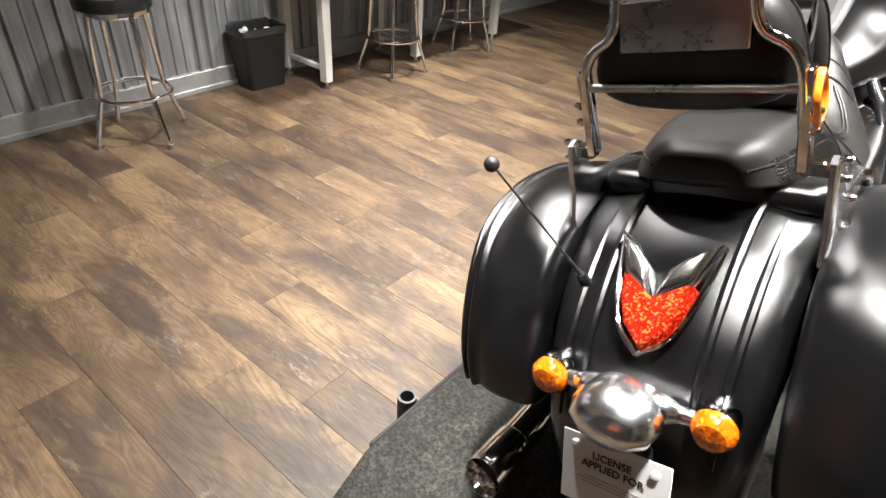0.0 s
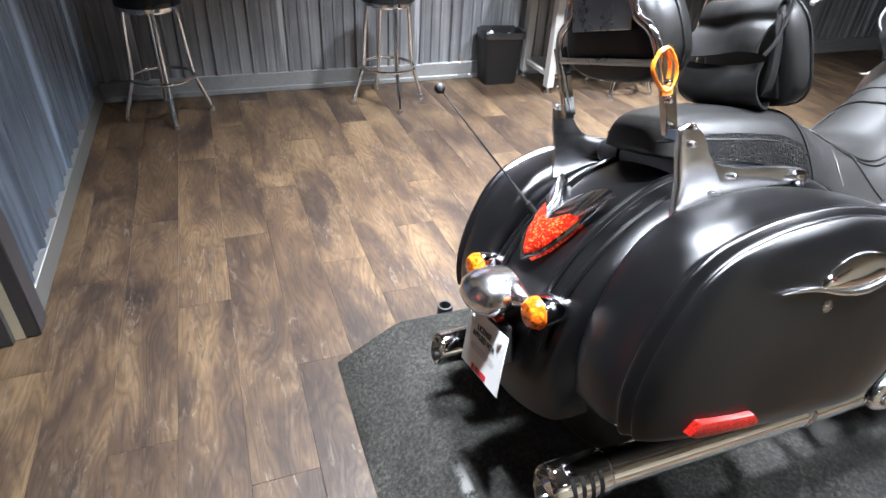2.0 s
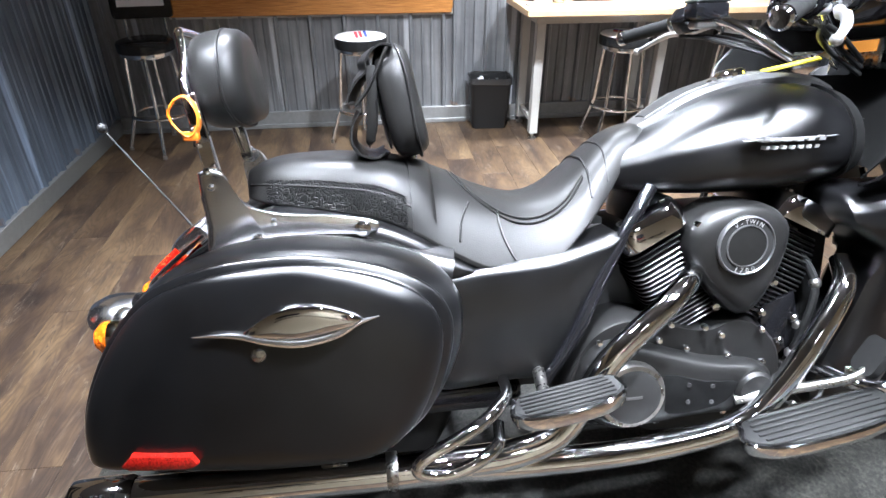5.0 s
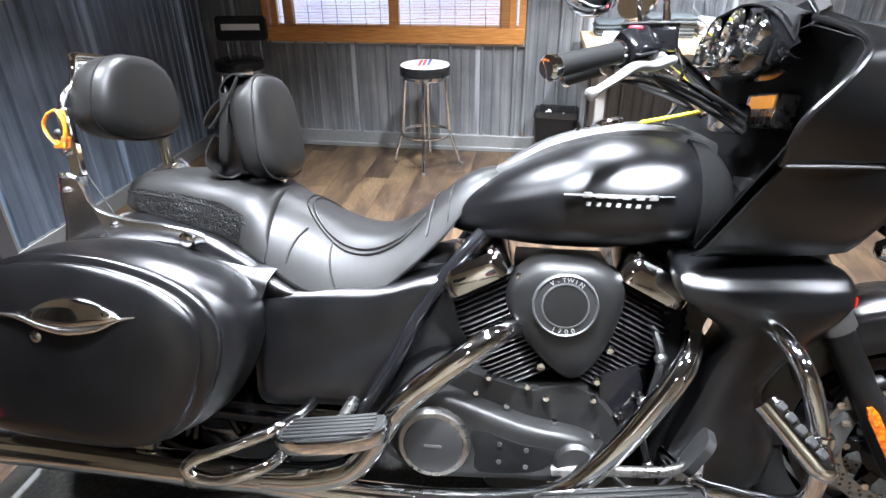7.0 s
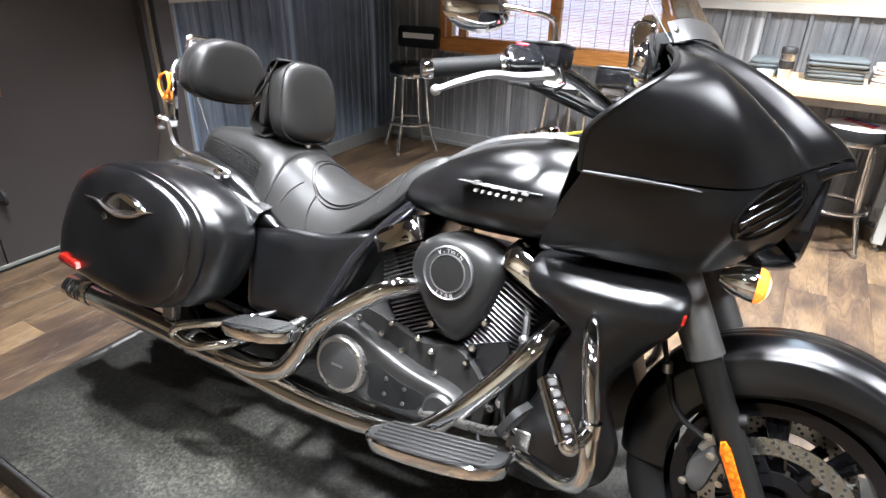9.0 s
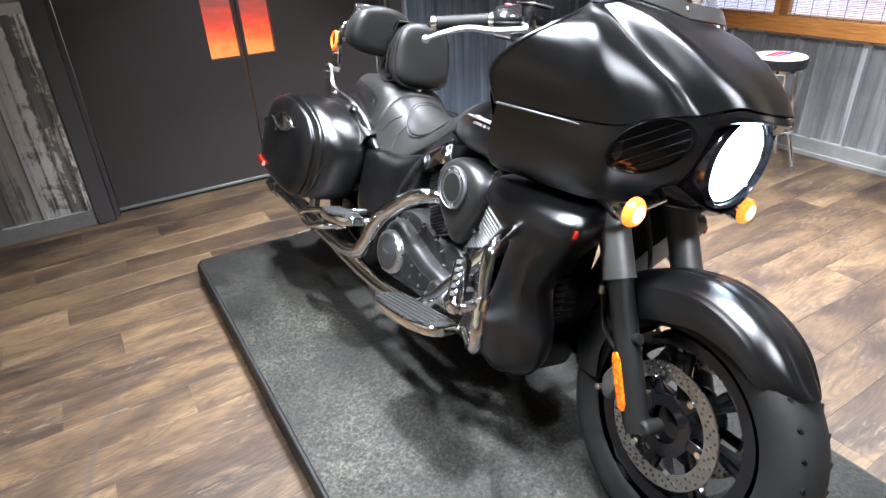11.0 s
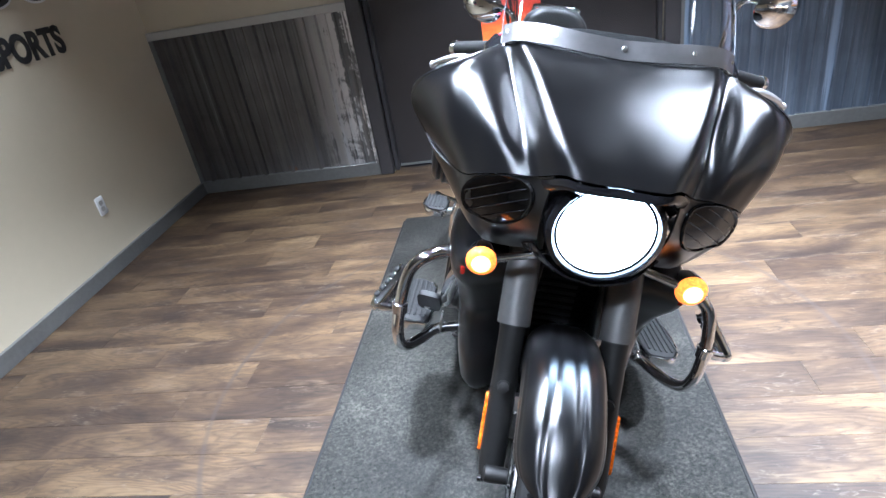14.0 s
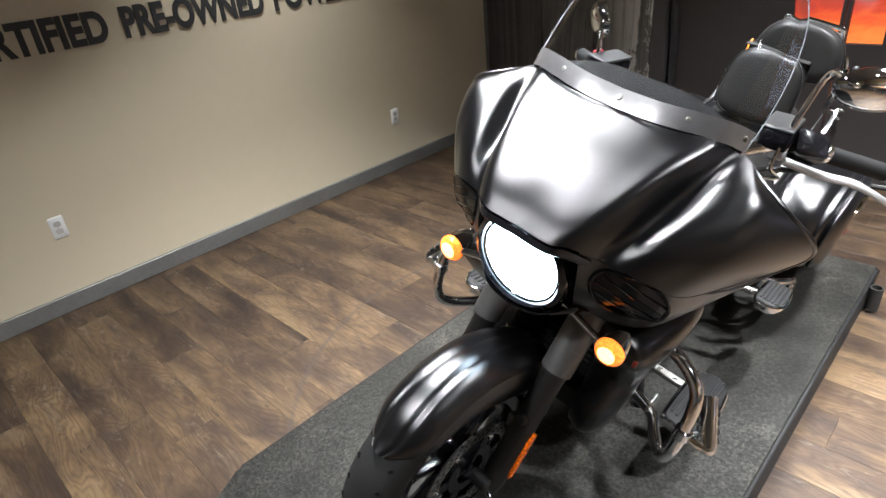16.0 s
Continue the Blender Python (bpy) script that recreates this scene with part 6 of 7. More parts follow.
LO = [[(0.120, 1.575, 1.030), (0.153, 1.538, 1.008), (0.20, 1.525, 1.001), (0.248, 1.497, 0.984), (0.30, 1.432, 0.958), (0.390, 1.20, 0.948)],
      [(0.125, 1.56, 0.94), (0.155, 1.54, 0.935), (0.20, 1.512, 0.925), (0.245, 1.477, 0.91), (0.288, 1.425, 0.892), (0.362, 1.16, 0.875)],
      [(0.12, 1.535, 0.88), (0.15, 1.51, 0.87), (0.19, 1.480, 0.855), (0.23, 1.44, 0.84), (0.265, 1.385, 0.825), (0.315, 1.125, 0.80)],
      [(0.11, 1.505, 0.84), (0.14, 1.48, 0.825), (0.17, 1.455, 0.81), (0.205, 1.42, 0.795), (0.235, 1.36, 0.785), (0.27, 1.115, 0.775)]]
low = part("fairing_side", surface(LO, 6, 6, True, 0.005), M_PAINT, fairing, "satin black fairing side panel", sharp=50)
# Silver line along the seam: the lip's reflection put into the colour.
both("seam_line", lambda: tube([(0.391, 1.198, 0.9505), (0.365, 1.285, 0.951), (0.333, 1.358, 0.950), (0.296, 1.418, 0.946)], [0.003, 0.0032, 0.0026, 0.001], 8, 5), M_SATIN, fairing)
SKIN = [BVHTree.FromPolygons([v.co for v in ob.data.vertices], [p.vertices for p in ob.data.polygons]) for ob in (fairing, low)]


def skin_at(p, n=Vector((0.72, 0.69, 0.05)).normalized()):
    """The fairing's outer skin beneath a point beside it."""
    hits = [t.ray_cast(p + n * 0.15, -n) for t in SKIN]
    hits = [h for h in hits if h[0] is not None]
    return min(hits, key=lambda h: h[3])[0] if hits else p


# head lamp, its cowl and the grilles beside it
HL = Vector((0, 1.563, 0.930))
cowl = part("lamp_cowl", lathe([(0.102, -0.10), (0.118, -0.02), (0.113, 0.012), (0.102, 0.02), (0.096, 0.012), (0.092, -0.02)], HL, (0, 1, -0.06), 40), M_GLOSSBLACK, fairing, "gloss black head lamp cowl")
part("head_lamp", lathe([(0.088, -0.012), (0.085, 0.004), (0.065, 0.014), (0.03, 0.019), (0.0, 0.02)], HL, (0, 1, -0.06), 36), M_HEAD, cowl, "lit round head lamp")
part("bezel", lathe([(0.087, -0.010), (0.0885, 0.006), (0.092, 0.010), (0.096, 0.006), (0.097, -0.010)], HL, (0, 1, -0.06), 36, cap=False), M_CHROME, cowl, "chrome head lamp bezel")
part("beak", surface([[(0, 1.613, 1.037), (0.07, 1.618, 1.038), (0.105, 1.599, 1.037), (0.14, 1.558, 1.012)], [(0, 1.619, 1.022), (0.068, 1.621, 1.022), (0.10, 1.600, 1.018), (0.13, 1.560, 0.995)], [(0, 1.585, 1.02), (0.06, 1.583, 1.013), (0.09, 1.570, 0.998), (0.118, 1.545, 0.965)]], 5, 4, True, 0.003), M_GLOSSBLACK, cowl)
part("chin", surface([[(0, 1.575, 0.815), (0.07, 1.568, 0.83), (0.125, 1.525, 0.865)], [(0, 1.54, 0.80), (0.08, 1.53, 0.815), (0.14, 1.50, 0.85)], [(0, 1.46, 0.80), (0.09, 1.45, 0.80), (0.16, 1.43, 0.81)]], 4, 4, True, 0.004), M_GLOSSBLACK, cowl)
for sx in (-1, 1):
    # oval grille laid into the fairing's skin, with thin louvres
    mid = skin_at(Vector((0.213, 1.50, 0.935)))
    G_N = Vector((0.72, 0.69, 0.05)).normalized()
    G_U = Vector((-0.69, 0.72, 0.0)).normalized()
    G_W = G_N.cross(G_U) if G_N.cross(G_U).z > 0 else -G_N.cross(G_U)
    roll_ = radians(30)
    G_A, G_B = G_U * math.cos(roll_) + G_W * math.sin(roll_), G_W * math.cos(roll_) - G_U * math.sin(roll_)

    def laid(a, b, lift):
        p = skin_at(mid + G_A * a + G_B * b)
        p = p + G_N * lift
        return (sx * p.x, p.y, p.z)
    ang = [2 * math.pi * j / 36 for j in range(36)]
    vent = part("grille", rings([[laid(0.092 * s * math.cos(t), 0.054 * s * math.sin(t), h) for t in ang] for s, h in ((1.02, -0.004), (1.02, 0.003), (0.98, 0.0055), (0.93, 0.0045), (0.90, 0.0015), (0.6, 0.0015), (0.3, 0.0015), (0.02, 0.0015))]), M_GRILLE, fairing, "gloss black oval fairing grille", sharp=35)
    for k in range(4):
        bz = -0.03 + 0.02 * k
        hw = 0.080 * math.sqrt(1 - (bz / 0.048) ** 2)
        part("louvre", tube([laid(-hw + 2 * hw * i / 6, bz, 0.003) for i in range(7)], 0.0016, 6, 2), M_GLOSSBLACK, vent)
    # front signals
    part("signal_stalk", tube([(sx * 0.09, 1.50, 0.83), (sx * 0.205, 1.51, 0.80)], 0.009, 10, smooth=False), M_CHROME, fairing)
    fs = part("front_turn_signal", lathe([(0.0, -0.06), (0.015, -0.055), (0.028, -0.03), (0.033, 0.0), (0.033, 0.006)], (sx * 0.222, 1.505, 0.797), (0, 1, 0), 20), M_CHROME, fairing, "lit front turn signal with amber lens")
    sl_ = part("signal_lens", lathe([(0.033, 0.0), (0.033, 0.006), (0.029, 0.013), (0.020, 0.0185)], (sx * 0.222, 1.511, 0.797), (0, 1, 0), 20), M_AMBER_ON, fs)
    part("lit_centre", lathe([(0.0202, 0.0185), (0.011, 0.022), (0.0, 0.023)], (sx * 0.222, 1.511, 0.797), (0, 1, 0), 20), M_AMBER_HOT, sl_)
part("fairing_back", surface([[(0, 1.335, 1.19), (0.12, 1.33, 1.19), (0.23, 1.275, 1.18), (0.298, 1.288, 1.16)], [(0, 1.345, 1.09), (0.12, 1.34, 1.09), (0.26, 1.32, 1.09), (0.37, 1.298, 1.125)], [(0, 1.335, 0.98), (0.12, 1.33, 0.98), (0.28, 1.28, 0.99), (0.425, 1.205, 1.01)], [(0, 1.25, 0.80), (0.12, 1.22, 0.80), (0.22, 1.18, 0.80), (0.27, 1.12, 0.79)]], 4, 4, True, 0.003), M_DASH, fairing, "black inner dash panel")
both("edge_lip", lambda: tube([(0.389, 1.196, 0.952), (0.427, 1.203, 1.018), (0.421, 1.255, 1.078), (0.372, 1.302, 1.130), (0.30, 1.296, 1.166), (0.246, 1.27, 1.188)], 0.006, 8, 5), M_PAINT, fairing)
part("dash_hood", surface([[(0, 1.335, 1.20), (0.10, 1.33, 1.205), (0.19, 1.29, 1.205), (0.235, 1.25, 1.195)], [(0, 1.26, 1.240), (0.10, 1.258, 1.238), (0.19, 1.252, 1.214), (0.238, 1.25, 1.165)], [(0, 1.208, 1.237), (0.10, 1.208, 1.234), (0.20, 1.222, 1.206), (0.236, 1.25, 1.15)]], 4, 4, True, 0.003), M_DASH, fairing)
radio = part("radio_face", moved(box(-0.085, 0.085, -0.012, 0.03, -0.034, 0.034, 0.004), pose(0, 1.305, 1.04, -8)), M_STEEL, fairing, "steel radio face with amber-lit screen")
part("radio_screen", moved(box(-0.06, 0.07, -0.014, -0.0115, 0.002, 0.028, 0.0), pose(0, 1.305, 1.04, -8)), glow("radio_screen_lit", (0.9, 0.36, 0.05), 0.5), radio, "amber-lit radio screen")
for k in range(6):
    part("radio_button", moved(box(-0.066 + 0.023 * k, -0.05 + 0.023 * k, -0.0165, -0.011, -0.03, -0.014, 0.002), pose(0, 1.305, 1.04, -8)), M_PLASTIC, radio)
# gauge pod: four chrome-ringed dials in a row under the hood
pod = part("gauge_pod", surface([[(0, 1.222, 1.235), (0.11, 1.222, 1.232), (0.205, 1.235, 1.205), (0.232, 1.262, 1.15)], [(0, 1.212, 1.18), (0.11, 1.212, 1.18), (0.20, 1.225, 1.17), (0.225, 1.25, 1.14)], [(0, 1.225, 1.115), (0.11, 1.225, 1.117), (0.19, 1.235, 1.125), (0.215, 1.26, 1.13)], [(0, 1.27, 1.10), (0.11, 1.27, 1.10), (0.19, 1.27, 1.115), (0.21, 1.275, 1.128)]], 4, 4, True, 0.003), M_GLOSSBLACK, fairing, "black gauge pod with four chrome-ringed dials", sharp=60)
for gx, gr, gz in ((-0.165, 0.034, 1.168), (-0.065, 0.05, 1.176), (0.065, 0.05, 1.176), (0.165, 0.034, 1.168)):
    at = (gx, 1.222 + 0.25 * gx * gx, gz)
    dial = part("gauge_bezel", lathe([(gr * 0.98, -0.01), (gr * 1.08, 0.004), (gr * 1.06, 0.026), (gr * 0.98, 0.030), (gr * 0.92, 0.020), (gr * 0.9, 0.006)], at, (gx * 0.5, -1, 0.22), 28, cap=False), M_CHROME, pod)
    part("dial_face", lathe([(gr * 0.93, 0.004), (gr * 0.9, 0.010), (0.0, 0.011)], at, (gx * 0.5, -1, 0.22), 24), M_INK, dial)
    for k in range(8):
        a = radians(-130 + 37 * k)
        dirn = Vector((gx * 0.5, -1, 0.22)).normalized()
        sidev = dirn.cross(Vector((0, 0, 1))).normalized()
        upv = sidev.cross(dirn)
        c = Vector(at) + dirn * 0.0115 + (sidev * math.sin(a) + upv * math.cos(a)) * gr * 0.72
        part("dial_mark", moved(box(-0.0025, 0.0025, -0.0025, 0.0025, -0.0008, 0.0008), Matrix.Translation(c) @ Vector((0, 0, 1)).rotation_difference(dirn).to_matrix().to_4x4()), M_WHITE, dial)

lamp_ = bpy.data.lights.new("head_lamp_beam", "SPOT")
lamp_.energy, lamp_.spot_size, lamp_.spot_blend, lamp_.shadow_soft_size, lamp_.color = HEAD_POWER, radians(75), 0.6, 0.07, (0.75, 0.88, 1.0)
beam = new("head_lamp_beam", lamp_)
beam.matrix_basis = BIKE @ pose(0, 1.60, 0.93, 84, 0, 0)

# windshield
WSB = [(0.0, 1.338, 1.207), (0.08, 1.342, 1.212), (0.155, 1.328, 1.216), (0.213, 1.302, 1.211), (0.246, 1.272, 1.196)]
rows_ = []
for h, back, nar in ((0.0, 0.0, 1.0), (0.07, 0.05, 1.01), (0.15, 0.105, 0.98), (0.22, 0.155, 0.90), (0.275, 0.197, 0.76), (0.30, 0.217, 0.60)):
    rows_.append([(x * nar, y - back, z + h - 0.12 * h * (x / 0.25) ** 4) for x, y, z in WSB])
ws = part("windshield", surface(rows_, 5, 5, True, 0.003), M_SHIELD, bike, "clear curved windshield with grey trim band", sharp=60)
ws.visible_shadow = False
rim_pts = [Vector(r[-1]) for r in rows_] + [Vector(p) for p in reversed(rows_[-1][:-1])]
rim_pts += [Vector((-p.x, p.y, p.z)) for p in reversed(rim_pts[:-1])]
part("shield_edge", tube(rim_pts, 0.0012, 6, 4), M_EDGE, ws)
band = [[(x, y - b + 0.006, z + h + 0.003) for x, y, z in WSB] for h, b in ((-0.002, 0.0), (0.016, 0.011), (0.032, 0.022))]
wb = part("trim_band", surface(band, 5, 3, True, 0.002), M_SMOKE, ws, "satin grey trim band")
for bx in (-0.235, -0.14, 0.0, 0.14, 0.235):
    a = abs(bx)
    yy = 1.338 if a < 0.05 else (1.329 if a < 0.2 else 1.279)
    zz = 1.226 if a < 0.05 else (1.233 if a < 0.2 else 1.219)
    part("band_screw", lathe([(0.0065, -0.006), (0.0065, 0.003), (0.0045, 0.005), (0.0, 0.0055)], (bx, yy - 0.006, zz), (bx * 2.2, 1, 0.55), 10), M_STEEL, wb)

M_MIRROR = material("mirror_glass", (0.9, 0.9, 0.9), 0.01, 1.0)
# handlebar, built straight and then turned with the steering
BARS = Matrix.Translation((-0.014, -0.006, 0.028)) @ STEER
BAR = [(0.415, 0.885, 1.078), (0.31, 0.985, 1.108), (0.24, 1.055, 1.118), (0.19, 1.105, 1.10), (0.135, 1.165, 1.055), (0.095, 1.21, 1.015), (0.06, 1.235, 0.995)]
hb = part("handlebar", moved(tube([(-x, y, z) for x, y, z in BAR] + BAR[::-1], 0.0145, 14, 5), BARS), M_CHROME, bike, "chrome handlebar with chrome-ended rubber grips")
for sx in (-1, 1):
    gi, go = Vector((sx * 0.305, 0.99, 1.109)), Vector((sx * 0.408, 0.892, 1.080))
    d = (go - gi).normalized()
    gp = part("grip", moved(tube([gi, go], 0.0185, 16, smooth=False), BARS), M_GRIP, hb, "black rubber grip")
    part("grip_end", moved(lathe([(0.019, 0.0), (0.021, 0.004), (0.021, 0.016), (0.016, 0.022), (0.0, 0.023)], go, d, 18), BARS), M_CHROME, gp)
    part("grip_collar", moved(lathe([(0.02, -0.006), (0.022, 0.0), (0.02, 0.006)], gi, d, 18), BARS), M_CHROME, gp)
    sw = moved(rings([[(x * s, y * s, z) for x, y in rounded(0.062, 0.058, 0.016)] for z, s in ((-0.035, 0.8), (-0.026, 1), (0.026, 1), (0.035, 0.85))]), BARS @ Matrix.Translation(gi - d * 0.045) @ Vector((0, 0, 1)).rotation_difference(d).to_matrix().to_4x4())
    swo = part("switch_box", sw, M_GLOSSBLACK, hb)
    if sx > 0:
        part("stop_switch", moved(box(-0.01, 0.01, -0.012, 0.012, 0, 0.008, 0.003), BARS @ Matrix.Translation(gi - d * 0.04 + Vector((0, 0, 0.03)))), M_REDINK, swo)
    RV = BARS.inverted() @ pose(0.187, 1.02, 1.155, 0, 0, -14)

    def res(bm):
        moved(bm, RV)
        return moved(bm if sx > 0 else flip(bm), BARS)
    mco = part("fluid_reservoir", res(box(-0.03, 0.03, -0.05, 0.05, -0.022, 0.022, 0.008, 2)), M_GLOSSBLACK, hb)
    part("lid", res(box(-0.031, 0.031, -0.051, 0.051, 0.022, 0.029, 0.003)), M_PLASTIC, mco)
    part("lever_mount", res(box(-0.012, 0.03, -0.035, 0.035, -0.045, -0.022, 0.006)), M_ALU, mco)
    lv = tube([(sx * 0.262, 1.085, 1.10), (sx * 0.33, 1.045, 1.085), (sx * 0.385, 1.015, 1.082), (sx * 0.435, 0.985, 1.062), (sx * 0.466, 0.952, 1.040)], [0.011, 0.012, 0.011, 0.009, 0.008], 10, 4, flat=0.75)
    ball((sx * 0.467, 0.95, 1.039), 0.0105, lv)
    part("lever", moved(lv, BARS), M_ALU, hb, "polished aluminium hand lever")
    mc = Vector((0.347, 0.94, 1.205)) if sx > 0 else Vector((-0.345, 1.057, 1.276))
    st = part("mirror_stem", moved(tube([(sx * 0.245, 1.07, 1.15), (sx * 0.247, 1.068, 1.185), (sx * 0.262, 1.055, mc.z + 0.005), mc + Vector((-sx * 0.035, 0.04, 0.012)), mc + Vector((-sx * 0.01, 0.018, 0.004))], [0.008, 0.0065, 0.006, 0.006, 0.006], 10, 5), BARS), M_CHROME, hb)
    mh = lathe([(0.0, -0.022), (0.03, -0.019), (0.05, -0.008), (0.056, 0.004), (0.053, 0.009)], (0, 0, 0), (0, 0, 1), 28)
    bmesh.ops.scale(mh, vec=(1.3, 0.8, 1), verts=mh.verts)
    MM = BARS @ Matrix.Translation(mc) @ pose(0, 0, 0, 82, 0, -sx * 38)
    mir = part("mirror", moved(mh, MM), M_CHROME, st, "oval chrome rear-view mirror")
    gl = lathe([(0.052, 0.0), (0.050, 0.003), (0.0, 0.0035)], (0, 0, 0.006), (0, 0, 1), 28)
    bmesh.ops.scale(gl, vec=(1.3, 0.8, 1), verts=gl.verts)
    part("mirror_glass", moved(gl, MM), M_MIRROR, mir)
    for k in range(3):
        part("cable", moved(tube([(sx * (0.30 - 0.01 * k), 1.01 + 0.02 * k, 1.075), (sx * (0.235 - 0.015 * k), 1.09, 1.068 - 0.008 * k), (sx * (0.175 - 0.02 * k), 1.165, 1.045 - 0.012 * k), (sx * 0.12, 1.25, 1.0 - 0.015 * k)], 0.0055, 8, 4), BARS), M_CABLE, hb)
    part("banjo_line", moved(tube([(sx * 0.245, 1.09, 1.125), (sx * 0.25, 1.11, 1.085), (sx * 0.27, 1.10, 1.068), (sx * 0.235, 1.12, 1.06), (sx * 0.15, 1.18, 1.03)], 0.004, 8, 4), BARS), M_CHROME, hb)
part("bar_clamp", moved(box(-0.075, 0.075, 1.205, 1.275, 0.965, 1.025, 0.012, 2), BARS), M_CHROME, hb)

# hoses and clips low at the engine's front, and at the axle
for k, pts in enumerate(([(0.17, 1.08, 0.62), (0.21, 1.10, 0.55), (0.215, 1.085, 0.46), (0.20, 1.07, 0.38), (0.17, 1.06, 0.31)], [(0.15, 1.04, 0.50), (0.20, 1.075, 0.45), (0.21, 1.08, 0.38), (0.205, 1.10, 0.31)], [(0.19, 1.02, 0.285), (0.24, 1.06, 0.27), (0.25, 1.11, 0.285), (0.22, 1.15, 0.31)])):
    hose = part("engine_hose", tube(pts, 0.009 - 0.002 * k, 8, 5), M_CABLE, eng)
    for i in (1, 3):
        if i < len(pts):
            part("hose_clip", ball(pts[i], 0.0135 - 0.002 * k, n=10), M_STEEL, hose)
for y, z in ((1.03, 0.42), (1.05, 0.36), (1.02, 0.30), (0.98, 0.49), (1.06, 0.47), (1.00, 0.56)):
    part("engine_bolt", lathe([(0.0, 0.0), (0.010, 0.0), (0.010, 0.012), (0.006, 0.016), (0.0, 0.016)], (0.20, y, z), (1, 0, 0), 8), M_CHROME, eng)
part("engine_bracket", plate([(0.985, 0.50), (1.06, 0.53), (1.075, 0.48), (1.06, 0.40), (1.02, 0.36), (0.99, 0.42)], 0.188, 0.20, 0.003), M_GLOSSBLACK, eng)

# ---- bar stools ----
M_SEATWHITE = worn("white_vinyl", (0.72, 0.72, 0.72), 0.35, 0, 20, 0.05, var=0.04)
M_SEATBLACK = worn("glossy_black_vinyl", (0.012, 0.012, 0.012), 0.22, 0, 30, 0.06, bump=0.05)
M_BLUEINK = worn("blue_ink", (0.03, 0.07, 0.4), 0.4)


def stool(label, at, turn, white=True, back=False):
    st = thing("bar_stool", label, "stool", pose(at[0], at[1], 0, 0, 0, turn), "bar stools by the wall")
    part("cushion", lathe([(0.15, 0.625), (0.166, 0.632), (0.168, 0.675), (0.162, 0.69), (0.14, 0.698), (0.0, 0.702)], (0, 0, 0), n=36), M_SEATBLACK, st)
    part("band", lathe([(0.140, 0.612), (0.158, 0.612), (0.158, 0.628), (0.140, 0.628)], (0, 0, 0), n=36), M_CHROME, st)
    if white:
        top = part("seat_top", lathe([(0.163, 0.691), (0.156, 0.698), (0.13, 0.7025), (0.0, 0.706)], (0, 0, 0), n=36), M_SEATWHITE, st, "white printed vinyl top")
        for k, (mat, dy) in enumerate(((M_BLUEINK, 0.03), (M_REDINK, 0.0), (M_REDINK, -0.028))):
            bm = bmesh.new()
            for j in range(5):
                box(-0.10 + 0.04 * j + 0.012 * k, -0.072 + 0.04 * j + 0.012 * k, dy - 0.009, dy + 0.009, 0.7045, 0.7075, bm=bm)
            part("print_bar", bm, mat, top)
    for i in range(4):
        a = radians(90 * i)
        c, s = math.cos(a), math.sin(a)
        leg = tube([(0.128 * c, 0.128 * s, 0.615), (0.138 * c, 0.138 * s, 0.56), (0.15 * c, 0.15 * s, 0.40), (0.162 * c, 0.162 * s, 0.255), (0.18 * c, 0.18 * s, 0.19), (0.226 * c, 0.226 * s, 0.045), (0.234 * c, 0.234 * s, 0.012)], 0.0125, 10, 4)
        lg = part("leg", leg, M_CHROME, st)
        part("foot", lathe([(0.014, 0.0), (0.014, 0.02), (0.012, 0.024)], (0.235 * c, 0.235 * s, 0.0), n=10), M_STEEL, lg)
    part("foot_ring", tube([(0.172 * math.cos(a), 0.172 * math.sin(a), 0.235) for a in [2 * math.pi * j / 24 for j in range(24)]], 0.011, 10, 2, loop=True), M_CHROME, st)
    part("top_ring", tube([(0.125 * math.cos(a), 0.125 * math.sin(a), 0.603) for a in [2 * math.pi * j / 24 for j in range(24)]], 0.008, 8, 1, loop=True), M_CHROME, st)
    if back:
        bk = part("backrest", moved(rings([[(x, d, z) for x, z in rounded(0.355, 0.165, 0.03)] for d in (-0.022, -0.014, 0.014, 0.022)]), pose(0, 0.165, 0.875, -6)), M_SEATBLACK, st, "glossy black backrest with white lettering bar")
        part("name_bar", moved(box(-0.135, 0.135, -0.0245, -0.0225, -0.012, 0.028), pose(0, 0.165, 0.875, -6)), M_SEATWHITE, bk)
        for sx in (-1, 1):
            part("back_post", tube([(sx * 0.115, 0.10, 0.618), (sx * 0.118, 0.155, 0.64), (sx * 0.118, 0.168, 0.70), (sx * 0.118, 0.172, 0.88)], 0.010, 10, 4), M_CHROME, st)
    return st


stool("black-seated chrome bar stool with a padded backrest", (-2.46, 0.274), 98, False, True)
stool("white-topped chrome bar stool by the tin wall", (-2.42, 1.595), 4)
stool("white-topped chrome bar stool under the table", (-2.30, 3.30), 44)
stool("white-topped chrome bar stool at the table's far end", (-2.35, 4.12), 20)

# ---- table with goods ----
TZ = 0.87
table = thing("counter_table", "long wood-topped table with pale grey legs along the wall", "table")
top = bmesh.new()
box(-2.755, -2.14, 2.60, 4.60, TZ - 0.04, TZ, 0.004, bm=top)
part("tabletop", top, M_WOOD, table, "varnished wood top")
part("apron", box(-2.74, -2.26, 2.69, 4.55, TZ - 0.10, TZ - 0.042, 0.003), M_LEGPAINT, table)
